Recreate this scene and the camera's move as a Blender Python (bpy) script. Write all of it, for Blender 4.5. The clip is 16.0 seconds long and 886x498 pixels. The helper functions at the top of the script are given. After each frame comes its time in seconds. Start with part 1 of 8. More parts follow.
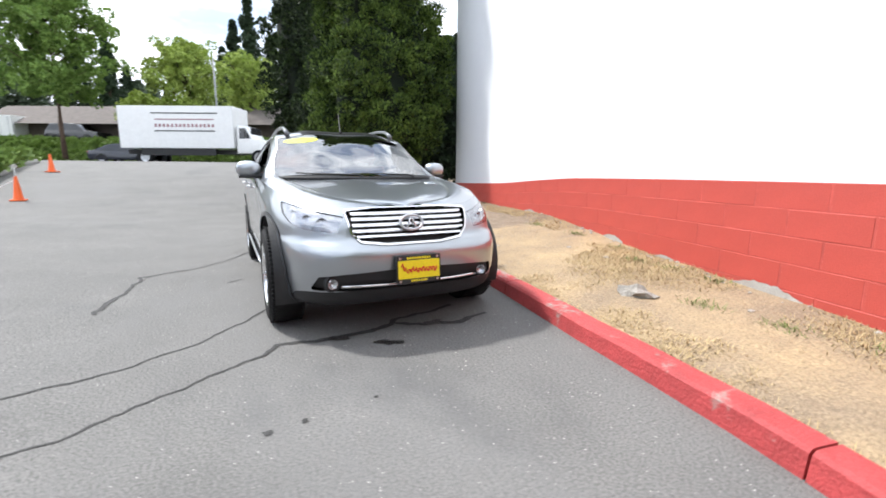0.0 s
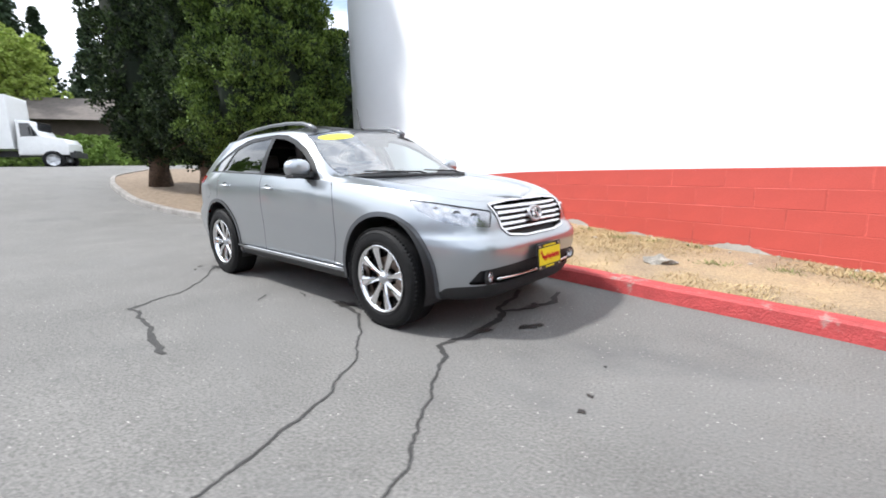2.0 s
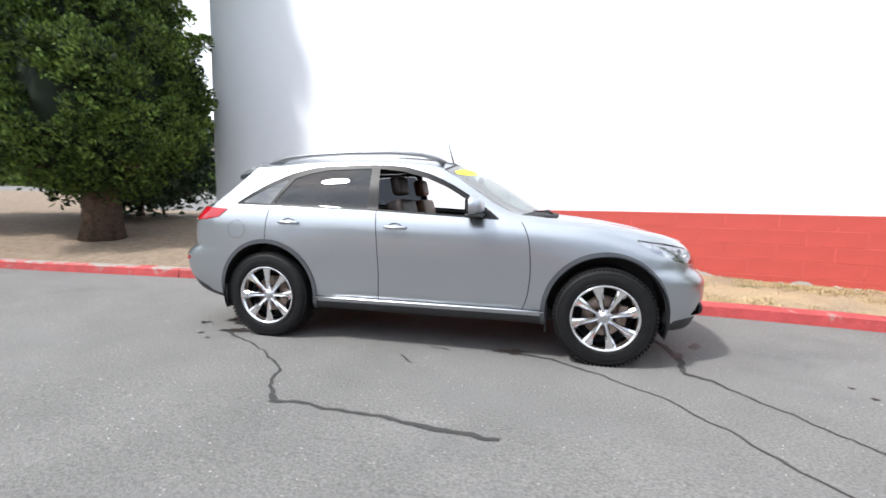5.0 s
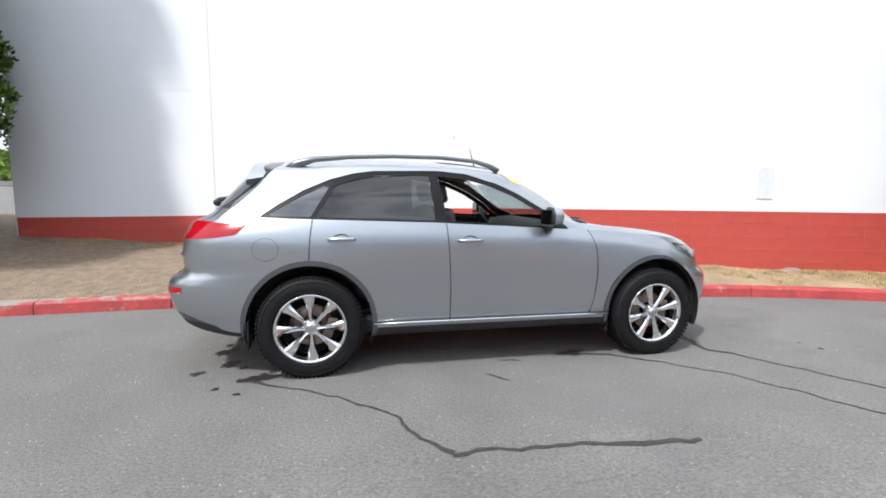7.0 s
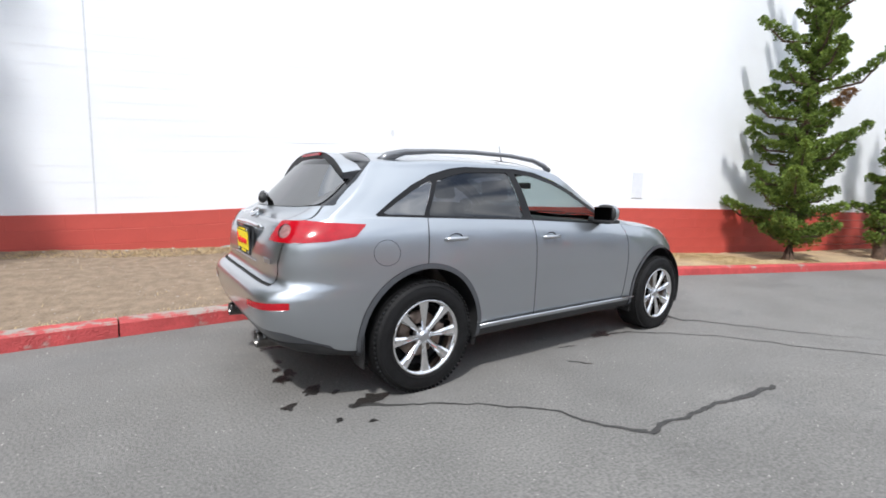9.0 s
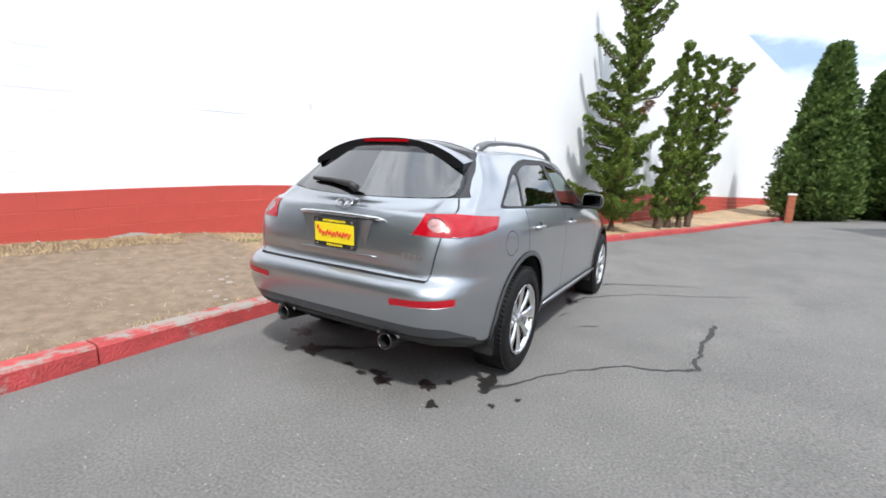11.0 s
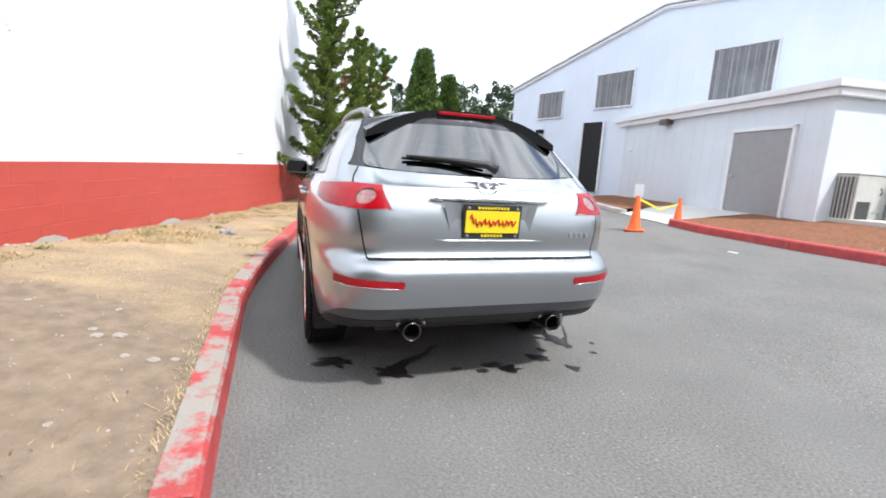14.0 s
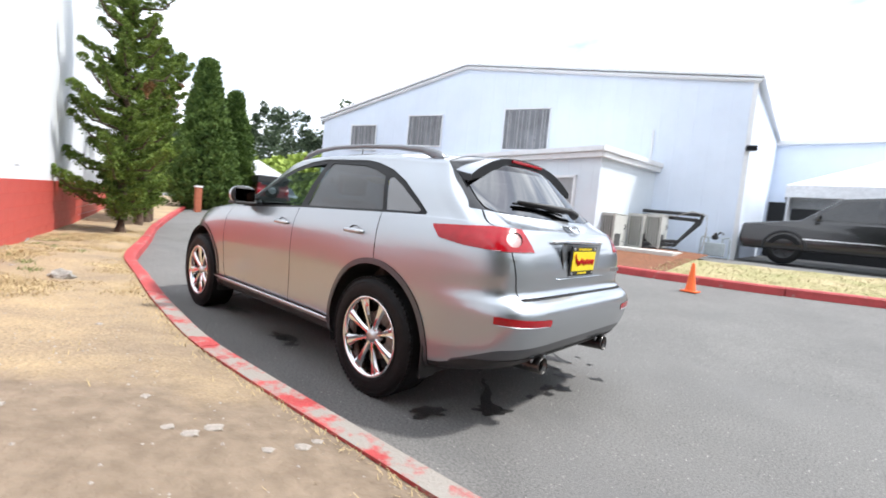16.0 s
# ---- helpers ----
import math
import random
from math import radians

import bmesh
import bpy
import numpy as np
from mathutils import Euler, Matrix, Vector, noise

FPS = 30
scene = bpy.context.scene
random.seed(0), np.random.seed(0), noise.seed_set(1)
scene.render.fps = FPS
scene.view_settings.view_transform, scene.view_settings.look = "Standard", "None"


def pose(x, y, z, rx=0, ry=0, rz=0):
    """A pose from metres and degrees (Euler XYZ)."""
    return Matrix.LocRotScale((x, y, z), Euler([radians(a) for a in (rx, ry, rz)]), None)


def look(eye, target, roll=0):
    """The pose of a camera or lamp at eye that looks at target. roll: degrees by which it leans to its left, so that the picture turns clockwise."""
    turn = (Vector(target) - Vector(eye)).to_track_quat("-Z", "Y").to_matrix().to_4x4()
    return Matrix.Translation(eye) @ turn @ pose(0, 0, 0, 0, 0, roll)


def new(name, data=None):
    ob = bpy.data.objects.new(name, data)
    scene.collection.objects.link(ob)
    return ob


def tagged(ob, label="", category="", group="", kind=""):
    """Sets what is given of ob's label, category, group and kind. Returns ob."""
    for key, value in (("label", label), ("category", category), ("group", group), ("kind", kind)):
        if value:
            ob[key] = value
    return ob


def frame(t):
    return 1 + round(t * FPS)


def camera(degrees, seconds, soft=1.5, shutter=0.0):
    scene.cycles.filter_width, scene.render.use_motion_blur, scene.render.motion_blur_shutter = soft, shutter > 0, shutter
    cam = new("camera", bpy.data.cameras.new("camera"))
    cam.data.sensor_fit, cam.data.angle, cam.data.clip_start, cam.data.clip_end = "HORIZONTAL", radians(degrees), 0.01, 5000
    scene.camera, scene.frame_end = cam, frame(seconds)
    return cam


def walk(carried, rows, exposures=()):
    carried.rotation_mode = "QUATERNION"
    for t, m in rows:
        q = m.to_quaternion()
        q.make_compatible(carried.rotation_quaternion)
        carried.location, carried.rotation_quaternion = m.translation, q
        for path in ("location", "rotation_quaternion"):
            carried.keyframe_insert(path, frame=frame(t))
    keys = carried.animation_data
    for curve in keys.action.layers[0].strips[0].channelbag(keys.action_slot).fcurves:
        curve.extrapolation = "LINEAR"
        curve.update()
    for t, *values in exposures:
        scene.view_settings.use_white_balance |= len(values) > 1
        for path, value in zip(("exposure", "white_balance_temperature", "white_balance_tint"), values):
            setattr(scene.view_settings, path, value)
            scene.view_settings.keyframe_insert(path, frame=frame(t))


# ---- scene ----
cam = camera(89.4, 16.0, 1.7, 0.4)
PATH = [
    (0, (5.134, -1.247, 1.207), (3.369, -0.374, 0.855), 0.3),
    (0.5, (4.935, -1.756, 1.194), (3.246, -0.737, 0.862), -1.0),
    (1, (4.636, -2.192, 1.182), (3.005, -1.071, 0.899), 0.3),
    (1.5, (4.319, -2.619, 1.186), (2.824, -1.318, 0.918), 0.9),
    (2, (3.94, -3.063, 1.189), (2.623, -1.603, 0.828), -1.0),
    (2.5, (3.474, -3.404, 1.209), (2.27, -1.838, 0.896), 0.5),
    (3, (3.003, -3.763, 1.253), (2.018, -2.062, 0.878), -0.7),
    (3.5, (2.487, -3.99, 1.269), (1.617, -2.221, 0.934), -1.5),
    (4, (1.964, -4.223, 1.286), (1.291, -2.363, 0.99), -2.1),
    (4.5, (1.43, -4.386, 1.309), (0.826, -2.498, 1.042), -2.4),
    (4.7, (1.215, -4.447, 1.236), (0.676, -2.532, 1.024), -0.6),
    (6.8, (-1.028, -4.288, 1.382), (-0.622, -2.344, 1.142), -0.3),
    (7, (-1.23, -4.215, 1.376), (-0.776, -2.284, 1.123), 1.0),
    (7.5, (-1.727, -4.065, 1.35), (-1.093, -2.186, 1.096), 0.5),
    (8, (-2.192, -3.865, 1.338), (-1.402, -2.05, 1.051), 0.1),
    (8.5, (-2.62, -3.601, 1.331), (-1.681, -1.854, 1.076), 1.4),
    (9, (-3.054, -3.333, 1.332), (-1.887, -1.728, 1.083), 1.8),
    (9.2, (-3.198, -3.202, 1.309), (-1.989, -1.628, 1.063), 1.4),
    (11.3, (-4.511, -1.635, 1.356), (-2.733, -0.770, 1.053), 3.3),
    (11.5, (-4.521, -1.417, 1.318), (-2.717, -0.603, 1.033), 3.2),
    (12, (-4.654, -0.872, 1.302), (-2.750, -0.318, 1.040), 5.3),
    (12.5, (-4.746, -0.348, 1.263), (-2.781, -0.148, 0.947), 4.4),
    (13, (-4.697, 0.180, 1.290), (-2.727, 0.137, 0.949), 5.4),
    (13.5, (-4.701, 0.626, 1.263), (-2.773, 0.204, 0.938), 4.1),
    (14, (-4.577, 1.083, 1.228), (-2.722, 0.419, 0.886), 3.3),
    (14.5, (-4.409, 1.530, 1.237), (-2.644, 0.612, 1.030), 4.0),
    (15, (-4.234, 2.019, 1.232), (-2.634, 0.841, 1.000), 3.8),
    (15.5, (-3.908, 2.401, 1.169), (-2.420, 1.082, 0.950), 4.4),
    (16, (-3.566, 2.752, 1.182), (-2.250, 1.254, 1.030), 5.2),
]
EXPO = [(0, 1.42), (4.5, 1.40), (7.0, 1.14), (9.2, 1.10), (11.5, 1.21), (16, 1.43)]
walk(cam, [(t, look(eye, target, roll)) for t, eye, target, roll in PATH], EXPO)

# ---- world and sun ----
SUN_ELEV = 55.0
SUN_FROM = (-1.2, -1.0)
world = bpy.data.worlds.new("sky")
scene.world = world
world.use_nodes = True
wn, wl = world.node_tree.nodes, world.node_tree.links
wn.clear()
w_out = wn.new("ShaderNodeOutputWorld")
w_bg = wn.new("ShaderNodeBackground")
w_bg.inputs["Strength"].default_value = 0.086
w_sky = wn.new("ShaderNodeTexSky")
w_sky.sky_type = "NISHITA"
w_sky.sun_disc = False
w_sky.sun_elevation = radians(SUN_ELEV)
w_sky.sun_rotation = math.atan2(SUN_FROM[0], SUN_FROM[1])
w_co = wn.new("ShaderNodeTexCoord")
w_map = wn.new("ShaderNodeMapping")
w_map.inputs["Scale"].default_value = (1.0, 1.0, 2.6)
w_n = wn.new("ShaderNodeTexNoise")
w_n.inputs["Scale"].default_value = 2.3
w_n.inputs["Detail"].default_value = 7.0
w_n.inputs["Roughness"].default_value = 0.56
w_r = wn.new("ShaderNodeValToRGB")
w_r.color_ramp.elements[0].position = 0.36
w_r.color_ramp.elements[0].color = (0.14, 0.14, 0.14, 1)
w_r.color_ramp.elements[1].position = 0.50
w_n2 = wn.new("ShaderNodeTexNoise")
w_n2.inputs["Scale"].default_value = 5.0
w_n2.inputs["Detail"].default_value = 6.0
w_r2 = wn.new("ShaderNodeValToRGB")
w_r2.color_ramp.elements[0].position = 0.3
w_r2.color_ramp.elements[0].color = (5.2, 5.9, 7.0, 1)
w_r2.color_ramp.elements[1].position = 0.62
w_r2.color_ramp.elements[1].color = (10.6, 11.1, 11.9, 1)
w_mix = wn.new("ShaderNodeMix")
w_mix.data_type = "RGBA"
wl.new(w_co.outputs["Generated"], w_map.inputs["Vector"])
wl.new(w_map.outputs["Vector"], w_n.inputs["Vector"])
wl.new(w_map.outputs["Vector"], w_n2.inputs["Vector"])
wl.new(w_n.outputs["Fac"], w_r.inputs["Fac"])
wl.new(w_n2.outputs["Fac"], w_r2.inputs["Fac"])
wl.new(w_r.outputs["Color"], w_mix.inputs["Factor"])
wl.new(w_sky.outputs["Color"], w_mix.inputs["A"])
wl.new(w_r2.outputs["Color"], w_mix.inputs["B"])
wl.new(w_mix.outputs["Result"], w_bg.inputs["Color"])
wl.new(w_bg.outputs["Background"], w_out.inputs["Surface"])

sun = new("sun", bpy.data.lights.new("sun", "SUN"))
sun.data.energy, sun.data.angle, sun.data.color = 1.95, radians(4), (1.0, 0.985, 0.965)
_e = math.tan(radians(SUN_ELEV)) * math.hypot(*SUN_FROM)
sun.matrix_world = look((SUN_FROM[0] * 20, SUN_FROM[1] * 20, _e * 20), (0, 0, 0))

# ---- materials ----
def mat(name, base, rough=0.6, metal=0.0, var=0.15, scale=6.0, bump=0.0, bscale=80.0, coat=0.0, base2=None, spec=0.5, grain=0.08, gscale=None, rvar=0.0):
    """A surface with variation at two scales: blotches towards base2 (or darker and lighter), fine grain, and fine relief."""
    m = bpy.data.materials.new(name)
    m.use_nodes = True
    n, l = m.node_tree.nodes, m.node_tree.links
    b = n["Principled BSDF"]
    co = n.new("ShaderNodeTexCoord")
    n1 = n.new("ShaderNodeTexNoise")
    n1.inputs["Scale"].default_value, n1.inputs["Detail"].default_value, n1.inputs["Roughness"].default_value = scale, 6.0, 0.6
    l.new(co.outputs["Object"], n1.inputs["Vector"])
    r1 = n.new("ShaderNodeValToRGB")
    lo = base2 if base2 else [c * (1 - var) for c in base]
    hi = base if base2 else [min(1, c * (1 + var)) for c in base]
    r1.color_ramp.elements[0].position, r1.color_ramp.elements[1].position = 0.32, 0.68
    r1.color_ramp.elements[0].color, r1.color_ramp.elements[1].color = (*lo, 1), (*hi, 1)
    l.new(n1.outputs["Fac"], r1.inputs["Fac"])
    n2 = n.new("ShaderNodeTexNoise")
    n2.inputs["Scale"].default_value, n2.inputs["Detail"].default_value = (gscale or bscale), 4.0
    l.new(co.outputs["Object"], n2.inputs["Vector"])
    mr = n.new("ShaderNodeMapRange")
    mr.inputs["From Min"].default_value, mr.inputs["From Max"].default_value = 0.3, 0.7
    mr.inputs["To Min"].default_value, mr.inputs["To Max"].default_value = 1 - grain, 1 + grain
    l.new(n2.outputs["Fac"], mr.inputs["Value"])
    mx = n.new("ShaderNodeVectorMath")
    mx.operation = "SCALE"
    l.new(r1.outputs["Color"], mx.inputs[0])
    l.new(mr.outputs["Result"], mx.inputs["Scale"])
    l.new(mx.outputs["Vector"], b.inputs["Base Color"])
    b.inputs["Roughness"].default_value, b.inputs["Metallic"].default_value = rough, metal
    b.inputs["Specular IOR Level"].default_value = spec
    b.inputs["Coat Weight"].default_value, b.inputs["Coat Roughness"].default_value = coat, 0.03
    if rvar:
        rr = n.new("ShaderNodeMapRange")
        rr.inputs["From Min"].default_value, rr.inputs["From Max"].default_value = 0.3, 0.7
        rr.inputs["To Min"].default_value, rr.inputs["To Max"].default_value = max(0, rough - rvar), min(1, rough + rvar)
        l.new(n1.outputs["Fac"], rr.inputs["Value"])
        l.new(rr.outputs["Result"], b.inputs["Roughness"])
    if bump:
        bn = n.new("ShaderNodeTexNoise")
        bn.inputs["Scale"].default_value, bn.inputs["Detail"].default_value = bscale, 8.0
        l.new(co.outputs["Object"], bn.inputs["Vector"])
        bp = n.new("ShaderNodeBump")
        bp.inputs["Strength"].default_value, bp.inputs["Distance"].default_value = min(1.0, bump), 0.02
        l.new(bn.outputs["Fac"], bp.inputs["Height"])
        l.new(bp.outputs["Normal"], b.inputs["Normal"])
    return m


def glass(name, tint=(0.9, 0.95, 0.95), rough=0.0, ior=1.45):
    """A thin pane: clear film with a mirror gloss by Fresnel."""
    m = bpy.data.materials.new(name)
    m.use_nodes = True
    n, l = m.node_tree.nodes, m.node_tree.links
    n.remove(n["Principled BSDF"])
    tr = n.new("ShaderNodeBsdfTransparent")
    tr.inputs["Color"].default_value = (*tint, 1)
    gl = n.new("ShaderNodeBsdfGlossy")
    gl.inputs["Roughness"].default_value = rough
    lw = n.new("ShaderNodeLayerWeight")
    lw.inputs["Blend"].default_value = 0.5
    pw = n.new("ShaderNodeMath")
    pw.operation = "POWER"
    pw.inputs[1].default_value = 4.0
    l.new(lw.outputs["Facing"], pw.inputs[0])
    f0 = ((ior - 1) / (ior + 1)) ** 2
    fr = n.new("ShaderNodeMapRange")
    fr.inputs["To Min"].default_value, fr.inputs["To Max"].default_value = f0, 1.0
    l.new(pw.outputs["Value"], fr.inputs["Value"])
    mix = n.new("ShaderNodeMixShader")
    l.new(fr.outputs["Result"], mix.inputs["Fac"])
    l.new(tr.outputs["BSDF"], mix.inputs[1])
    l.new(gl.outputs["BSDF"], mix.inputs[2])
    l.new(mix.outputs["Shader"], n["Material Output"].inputs["Surface"])
    return m


M_ASPHALT = mat("asphalt", (0.153, 0.149, 0.142), 0.86, var=0.16, scale=0.9, bump=0.5, bscale=140, grain=0.36, gscale=70, rvar=0.08)
M_DIRT = mat("dry_grass_dirt", (0.41, 0.30, 0.17), 0.95, base2=(0.24, 0.18, 0.12), scale=1.1, bump=1.0, bscale=26, grain=0.3, gscale=60)
M_WHITEWALL = mat("white_painted_block", (0.78, 0.80, 0.835), 0.6, var=0.03, scale=0.7, bump=0.25, bscale=120, grain=0.02)
M_REDWALL = mat("red_painted_block", (0.46, 0.068, 0.052), 0.55, var=0.12, scale=1.2, bump=0.12, bscale=90, grain=0.05)
M_KERB = mat("red_kerb_paint", (0.52, 0.055, 0.06), 0.6, var=0.2, scale=4, bump=0.4, bscale=70, grain=0.1)
M_CONC = mat("concrete", (0.42, 0.40, 0.37), 0.9, var=0.2, scale=3, bump=0.4, bscale=90, grain=0.15)
M_METALWALL = mat("pale_blue_grey_siding", (0.67, 0.74, 0.85), 0.55, var=0.05, scale=0.6, bump=0.05, bscale=60, grain=0.02)
M_ANNEX = mat("light_grey_wall", (0.64, 0.69, 0.745), 0.6, var=0.05, scale=0.8, bump=0.05, grain=0.02)
M_WHITEPAINT = mat("white_paint", (0.8, 0.8, 0.8), 0.45, var=0.04, grain=0.03)
M_DOORGREY = mat("grey_door_paint", (0.30, 0.30, 0.31), 0.5, var=0.05, grain=0.03)
M_BARK = mat("bark", (0.10, 0.065, 0.045), 0.95, var=0.4, scale=9, bump=1.0, bscale=30, grain=0.3)


def blend_in(m, colour, colour2, scale, stretch, lo, hi, nscale=1.0, ramp=None, amount=1.0):
    """Lays a second, patchy surface over a material: where a slow noise (plus a slope along x) passes lo to hi."""
    n, l = m.node_tree.nodes, m.node_tree.links
    b = n["Principled BSDF"]
    src = b.inputs["Base Color"].links[0].from_socket
    co = n.new("ShaderNodeTexCoord")
    mp = n.new("ShaderNodeMapping")
    mp.inputs["Scale"].default_value = stretch
    l.new(co.outputs["Object"], mp.inputs["Vector"])
    nz = n.new("ShaderNodeTexNoise")
    nz.inputs["Scale"].default_value, nz.inputs["Detail"].default_value, nz.inputs["Roughness"].default_value = scale, 7.0, 0.62
    l.new(mp.outputs["Vector"], nz.inputs["Vector"])
    val = nz.outputs["Fac"]
    if ramp:
        sp = n.new("ShaderNodeSeparateXYZ")
        l.new(co.outputs["Object"], sp.inputs["Vector"])
        sl = n.new("ShaderNodeMapRange")
        sl.inputs["From Min"].default_value, sl.inputs["From Max"].default_value = ramp
        sl.inputs["To Min"].default_value, sl.inputs["To Max"].default_value = 0.32, -0.32
        l.new(sp.outputs["X"], sl.inputs["Value"])
        ad = n.new("ShaderNodeMath")
        l.new(val, ad.inputs[0])
        l.new(sl.outputs["Result"], ad.inputs[1])
        val = ad.outputs["Value"]
    mr = n.new("ShaderNodeMapRange")
    mr.inputs["From Min"].default_value, mr.inputs["From Max"].default_value = lo, hi
    mr.inputs["To Max"].default_value = amount
    l.new(val, mr.inputs["Value"])
    n3 = n.new("ShaderNodeTexNoise")
    n3.inputs["Scale"].default_value, n3.inputs["Detail"].default_value = scale * 5 * nscale, 8.0
    l.new(co.outputs["Object"], n3.inputs["Vector"])
    r3 = n.new("ShaderNodeValToRGB")
    r3.color_ramp.elements[0].position, r3.color_ramp.elements[1].position = 0.35, 0.65
    r3.color_ramp.elements[0].color, r3.color_ramp.elements[1].color = (*colour, 1), (*colour2, 1)
    l.new(n3.outputs["Fac"], r3.inputs["Fac"])
    mx = n.new("ShaderNodeMix")
    mx.data_type = "RGBA"
    l.new(mr.outputs["Result"], mx.inputs["Factor"])
    l.new(src, mx.inputs["A"])
    l.new(r3.outputs["Color"], mx.inputs["B"])
    l.new(mx.outputs["Result"], b.inputs["Base Color"])


# trodden bare earth takes over from the dry grass towards the rear of the bed
blend_in(M_DIRT, (0.168, 0.124, 0.086), (0.238, 0.180, 0.128), 0.9, (1, 1, 1), 0.42, 0.66, 2.0, (-2.4, 1.9))
blend_in(M_DIRT, (0.17, 0.12, 0.085), (0.22, 0.16, 0.11), 1.7, (1, 1, 1), 0.58, 0.72, 2.0, None, 0.6)
# worn, paler and darker sweeps along the drive
blend_in(M_ASPHALT, (0.150, 0.148, 0.145), (0.180, 0.177, 0.172), 0.55, (0.35, 1.0, 1.0), 0.50, 0.68, 12.0, None, 0.75)
blend_in(M_ASPHALT, (0.086, 0.086, 0.087), (0.108, 0.108, 0.108), 0.8, (0.6, 1.0, 1.0), 0.56, 0.72, 12.0, None, 0.65)
M_PAINT = mat("silver_grey_metallic_paint", (0.40, 0.425, 0.452), 0.33, metal=0.92, var=0.02, scale=1.5, grain=0.03, gscale=900, coat=1.0)
M_BLACKPL = mat("black_textured_plastic", (0.018, 0.018, 0.019), 0.55, var=0.2, grain=0.1, bump=0.1, bscale=400)
M_GLOSSBLK = mat("gloss_black_trim", (0.009, 0.009, 0.010), 0.38, spec=0.18, var=0.1, grain=0.05, coat=0.0)
M_DARKGREY = mat("dark_grey_bumper_paint", (0.085, 0.09, 0.10), 0.38, metal=0.4, var=0.05, grain=0.04, coat=0.3)
M_CHROME = mat("chrome", (0.82, 0.82, 0.83), 0.06, metal=1.0, var=0.02, grain=0.01)
M_SATIN = mat("satin_metal", (0.55, 0.56, 0.58), 0.3, metal=1.0, var=0.04, grain=0.02)
M_RUBBER = mat("tyre_rubber", (0.009, 0.009, 0.0095), 0.6, spec=0.2, var=0.25, scale=20, grain=0.15, bump=0.25, bscale=120)
M_SEAM = mat("panel_gap", (0.01, 0.01, 0.011), 0.8, var=0.1)
M_REDLENS = mat("red_lamp_lens", (0.33, 0.003, 0.010), 0.14, var=0.14, scale=30, coat=0.12, grain=0.1, gscale=150)
M_LAMPIN = mat("lamp_reflector", (0.55, 0.55, 0.57), 0.14, metal=0.9, var=0.3, scale=40, grain=0.1, gscale=60)
M_LAMPDARK = mat("lamp_bezel_silver", (0.48, 0.48, 0.50), 0.16, metal=0.9, var=0.2, scale=18)
M_AMBER = mat("amber_lens", (0.75, 0.22, 0.03), 0.2, var=0.15, scale=40, coat=0.8)
M_YELLOW = mat("yellow_plate", (0.85, 0.66, 0.015), 0.45, var=0.04)
M_REDINK = mat("red_ink", (0.62, 0.015, 0.02), 0.5, var=0.05)
M_BLACKINK = mat("black_ink", (0.015, 0.015, 0.015), 0.5, var=0.05)
M_LEATHER = mat("dark_seat_leather", (0.06, 0.045, 0.038), 0.5, var=0.2, scale=12, bump=0.15, bscale=200)
M_BROWNLEATHER = mat("brown_leather", (0.22, 0.10, 0.055), 0.5, var=0.2, scale=10, bump=0.15, bscale=200)
M_CABIN = mat("cabin_plastic", (0.035, 0.033, 0.032), 0.6, var=0.15)
M_STICKER = mat("yellow_green_sticker", (0.80, 0.82, 0.05), 0.5, var=0.05)
M_PIPE = mat("dark_exhaust_steel", (0.13, 0.125, 0.12), 0.3, metal=1.0, var=0.2, scale=30)
M_REVERSE = mat("clear_pink_lamp_rings", (0.42, 0.22, 0.21), 0.3, metal=0.3, var=0.45, scale=60, coat=0.2)
M_BACKGLOSS = mat("black_glass_wrap", (0.010, 0.010, 0.011), 0.07, spec=0.7, var=0.05, grain=0.02)
M_DARKMIRROR = mat("dimmed_mirror_glass", (0.05, 0.05, 0.055), 0.05, metal=1.0, var=0.05, grain=0.02)
M_RAIL = mat("grey_roof_rail", (0.17, 0.175, 0.185), 0.3, metal=0.6, var=0.05, grain=0.03, coat=0.4)
M_RUST = mat("brake_steel", (0.22, 0.17, 0.14), 0.45, metal=0.8, var=0.3, scale=12)
G_CLEAR = glass("clear_windscreen", (0.52, 0.64, 0.63), 0.0, 4.2)
G_TINT = glass("tinted_side_glass", (0.05, 0.055, 0.065), 0.0, 1.9)
G_REAR = glass("dark_rear_glass", (0.010, 0.011, 0.013), 0.0, 3.0)
G_LENS = glass("lamp_lens", (0.93, 0.94, 0.95), 0.0, 1.4)

# ---- small builders ----
def mesh_of(name, verts, faces, material=None, smooth=False):
    me = bpy.data.meshes.new(name)
    me.from_pydata([tuple(v) for v in verts], [], [tuple(f) for f in faces])
    me.update()
    if material:
        me.materials.append(material)
    if smooth:
        me.polygons.foreach_set("use_smooth", [True] * len(me.polygons))
    return me


def obj(name, me, parent=None, m=None, label="", category="", group="", kind=""):
    ob = new(name, me)
    if parent is not None:
        ob.parent = parent
    if m is not None:
        ob.matrix_basis = m
    return tagged(ob, label, category, group, kind)


def part(name, bm, material, parent, label="", smooth=False, m=None):
    """Links a bmesh as one mesh under a thing or a part."""
    me = bpy.data.meshes.new(name)
    bm.to_mesh(me)
    bm.free()
    me.materials.append(material)
    if smooth:
        me.polygons.foreach_set("use_smooth", [True] * len(me.polygons))
    return obj(name, me, parent, m, label)


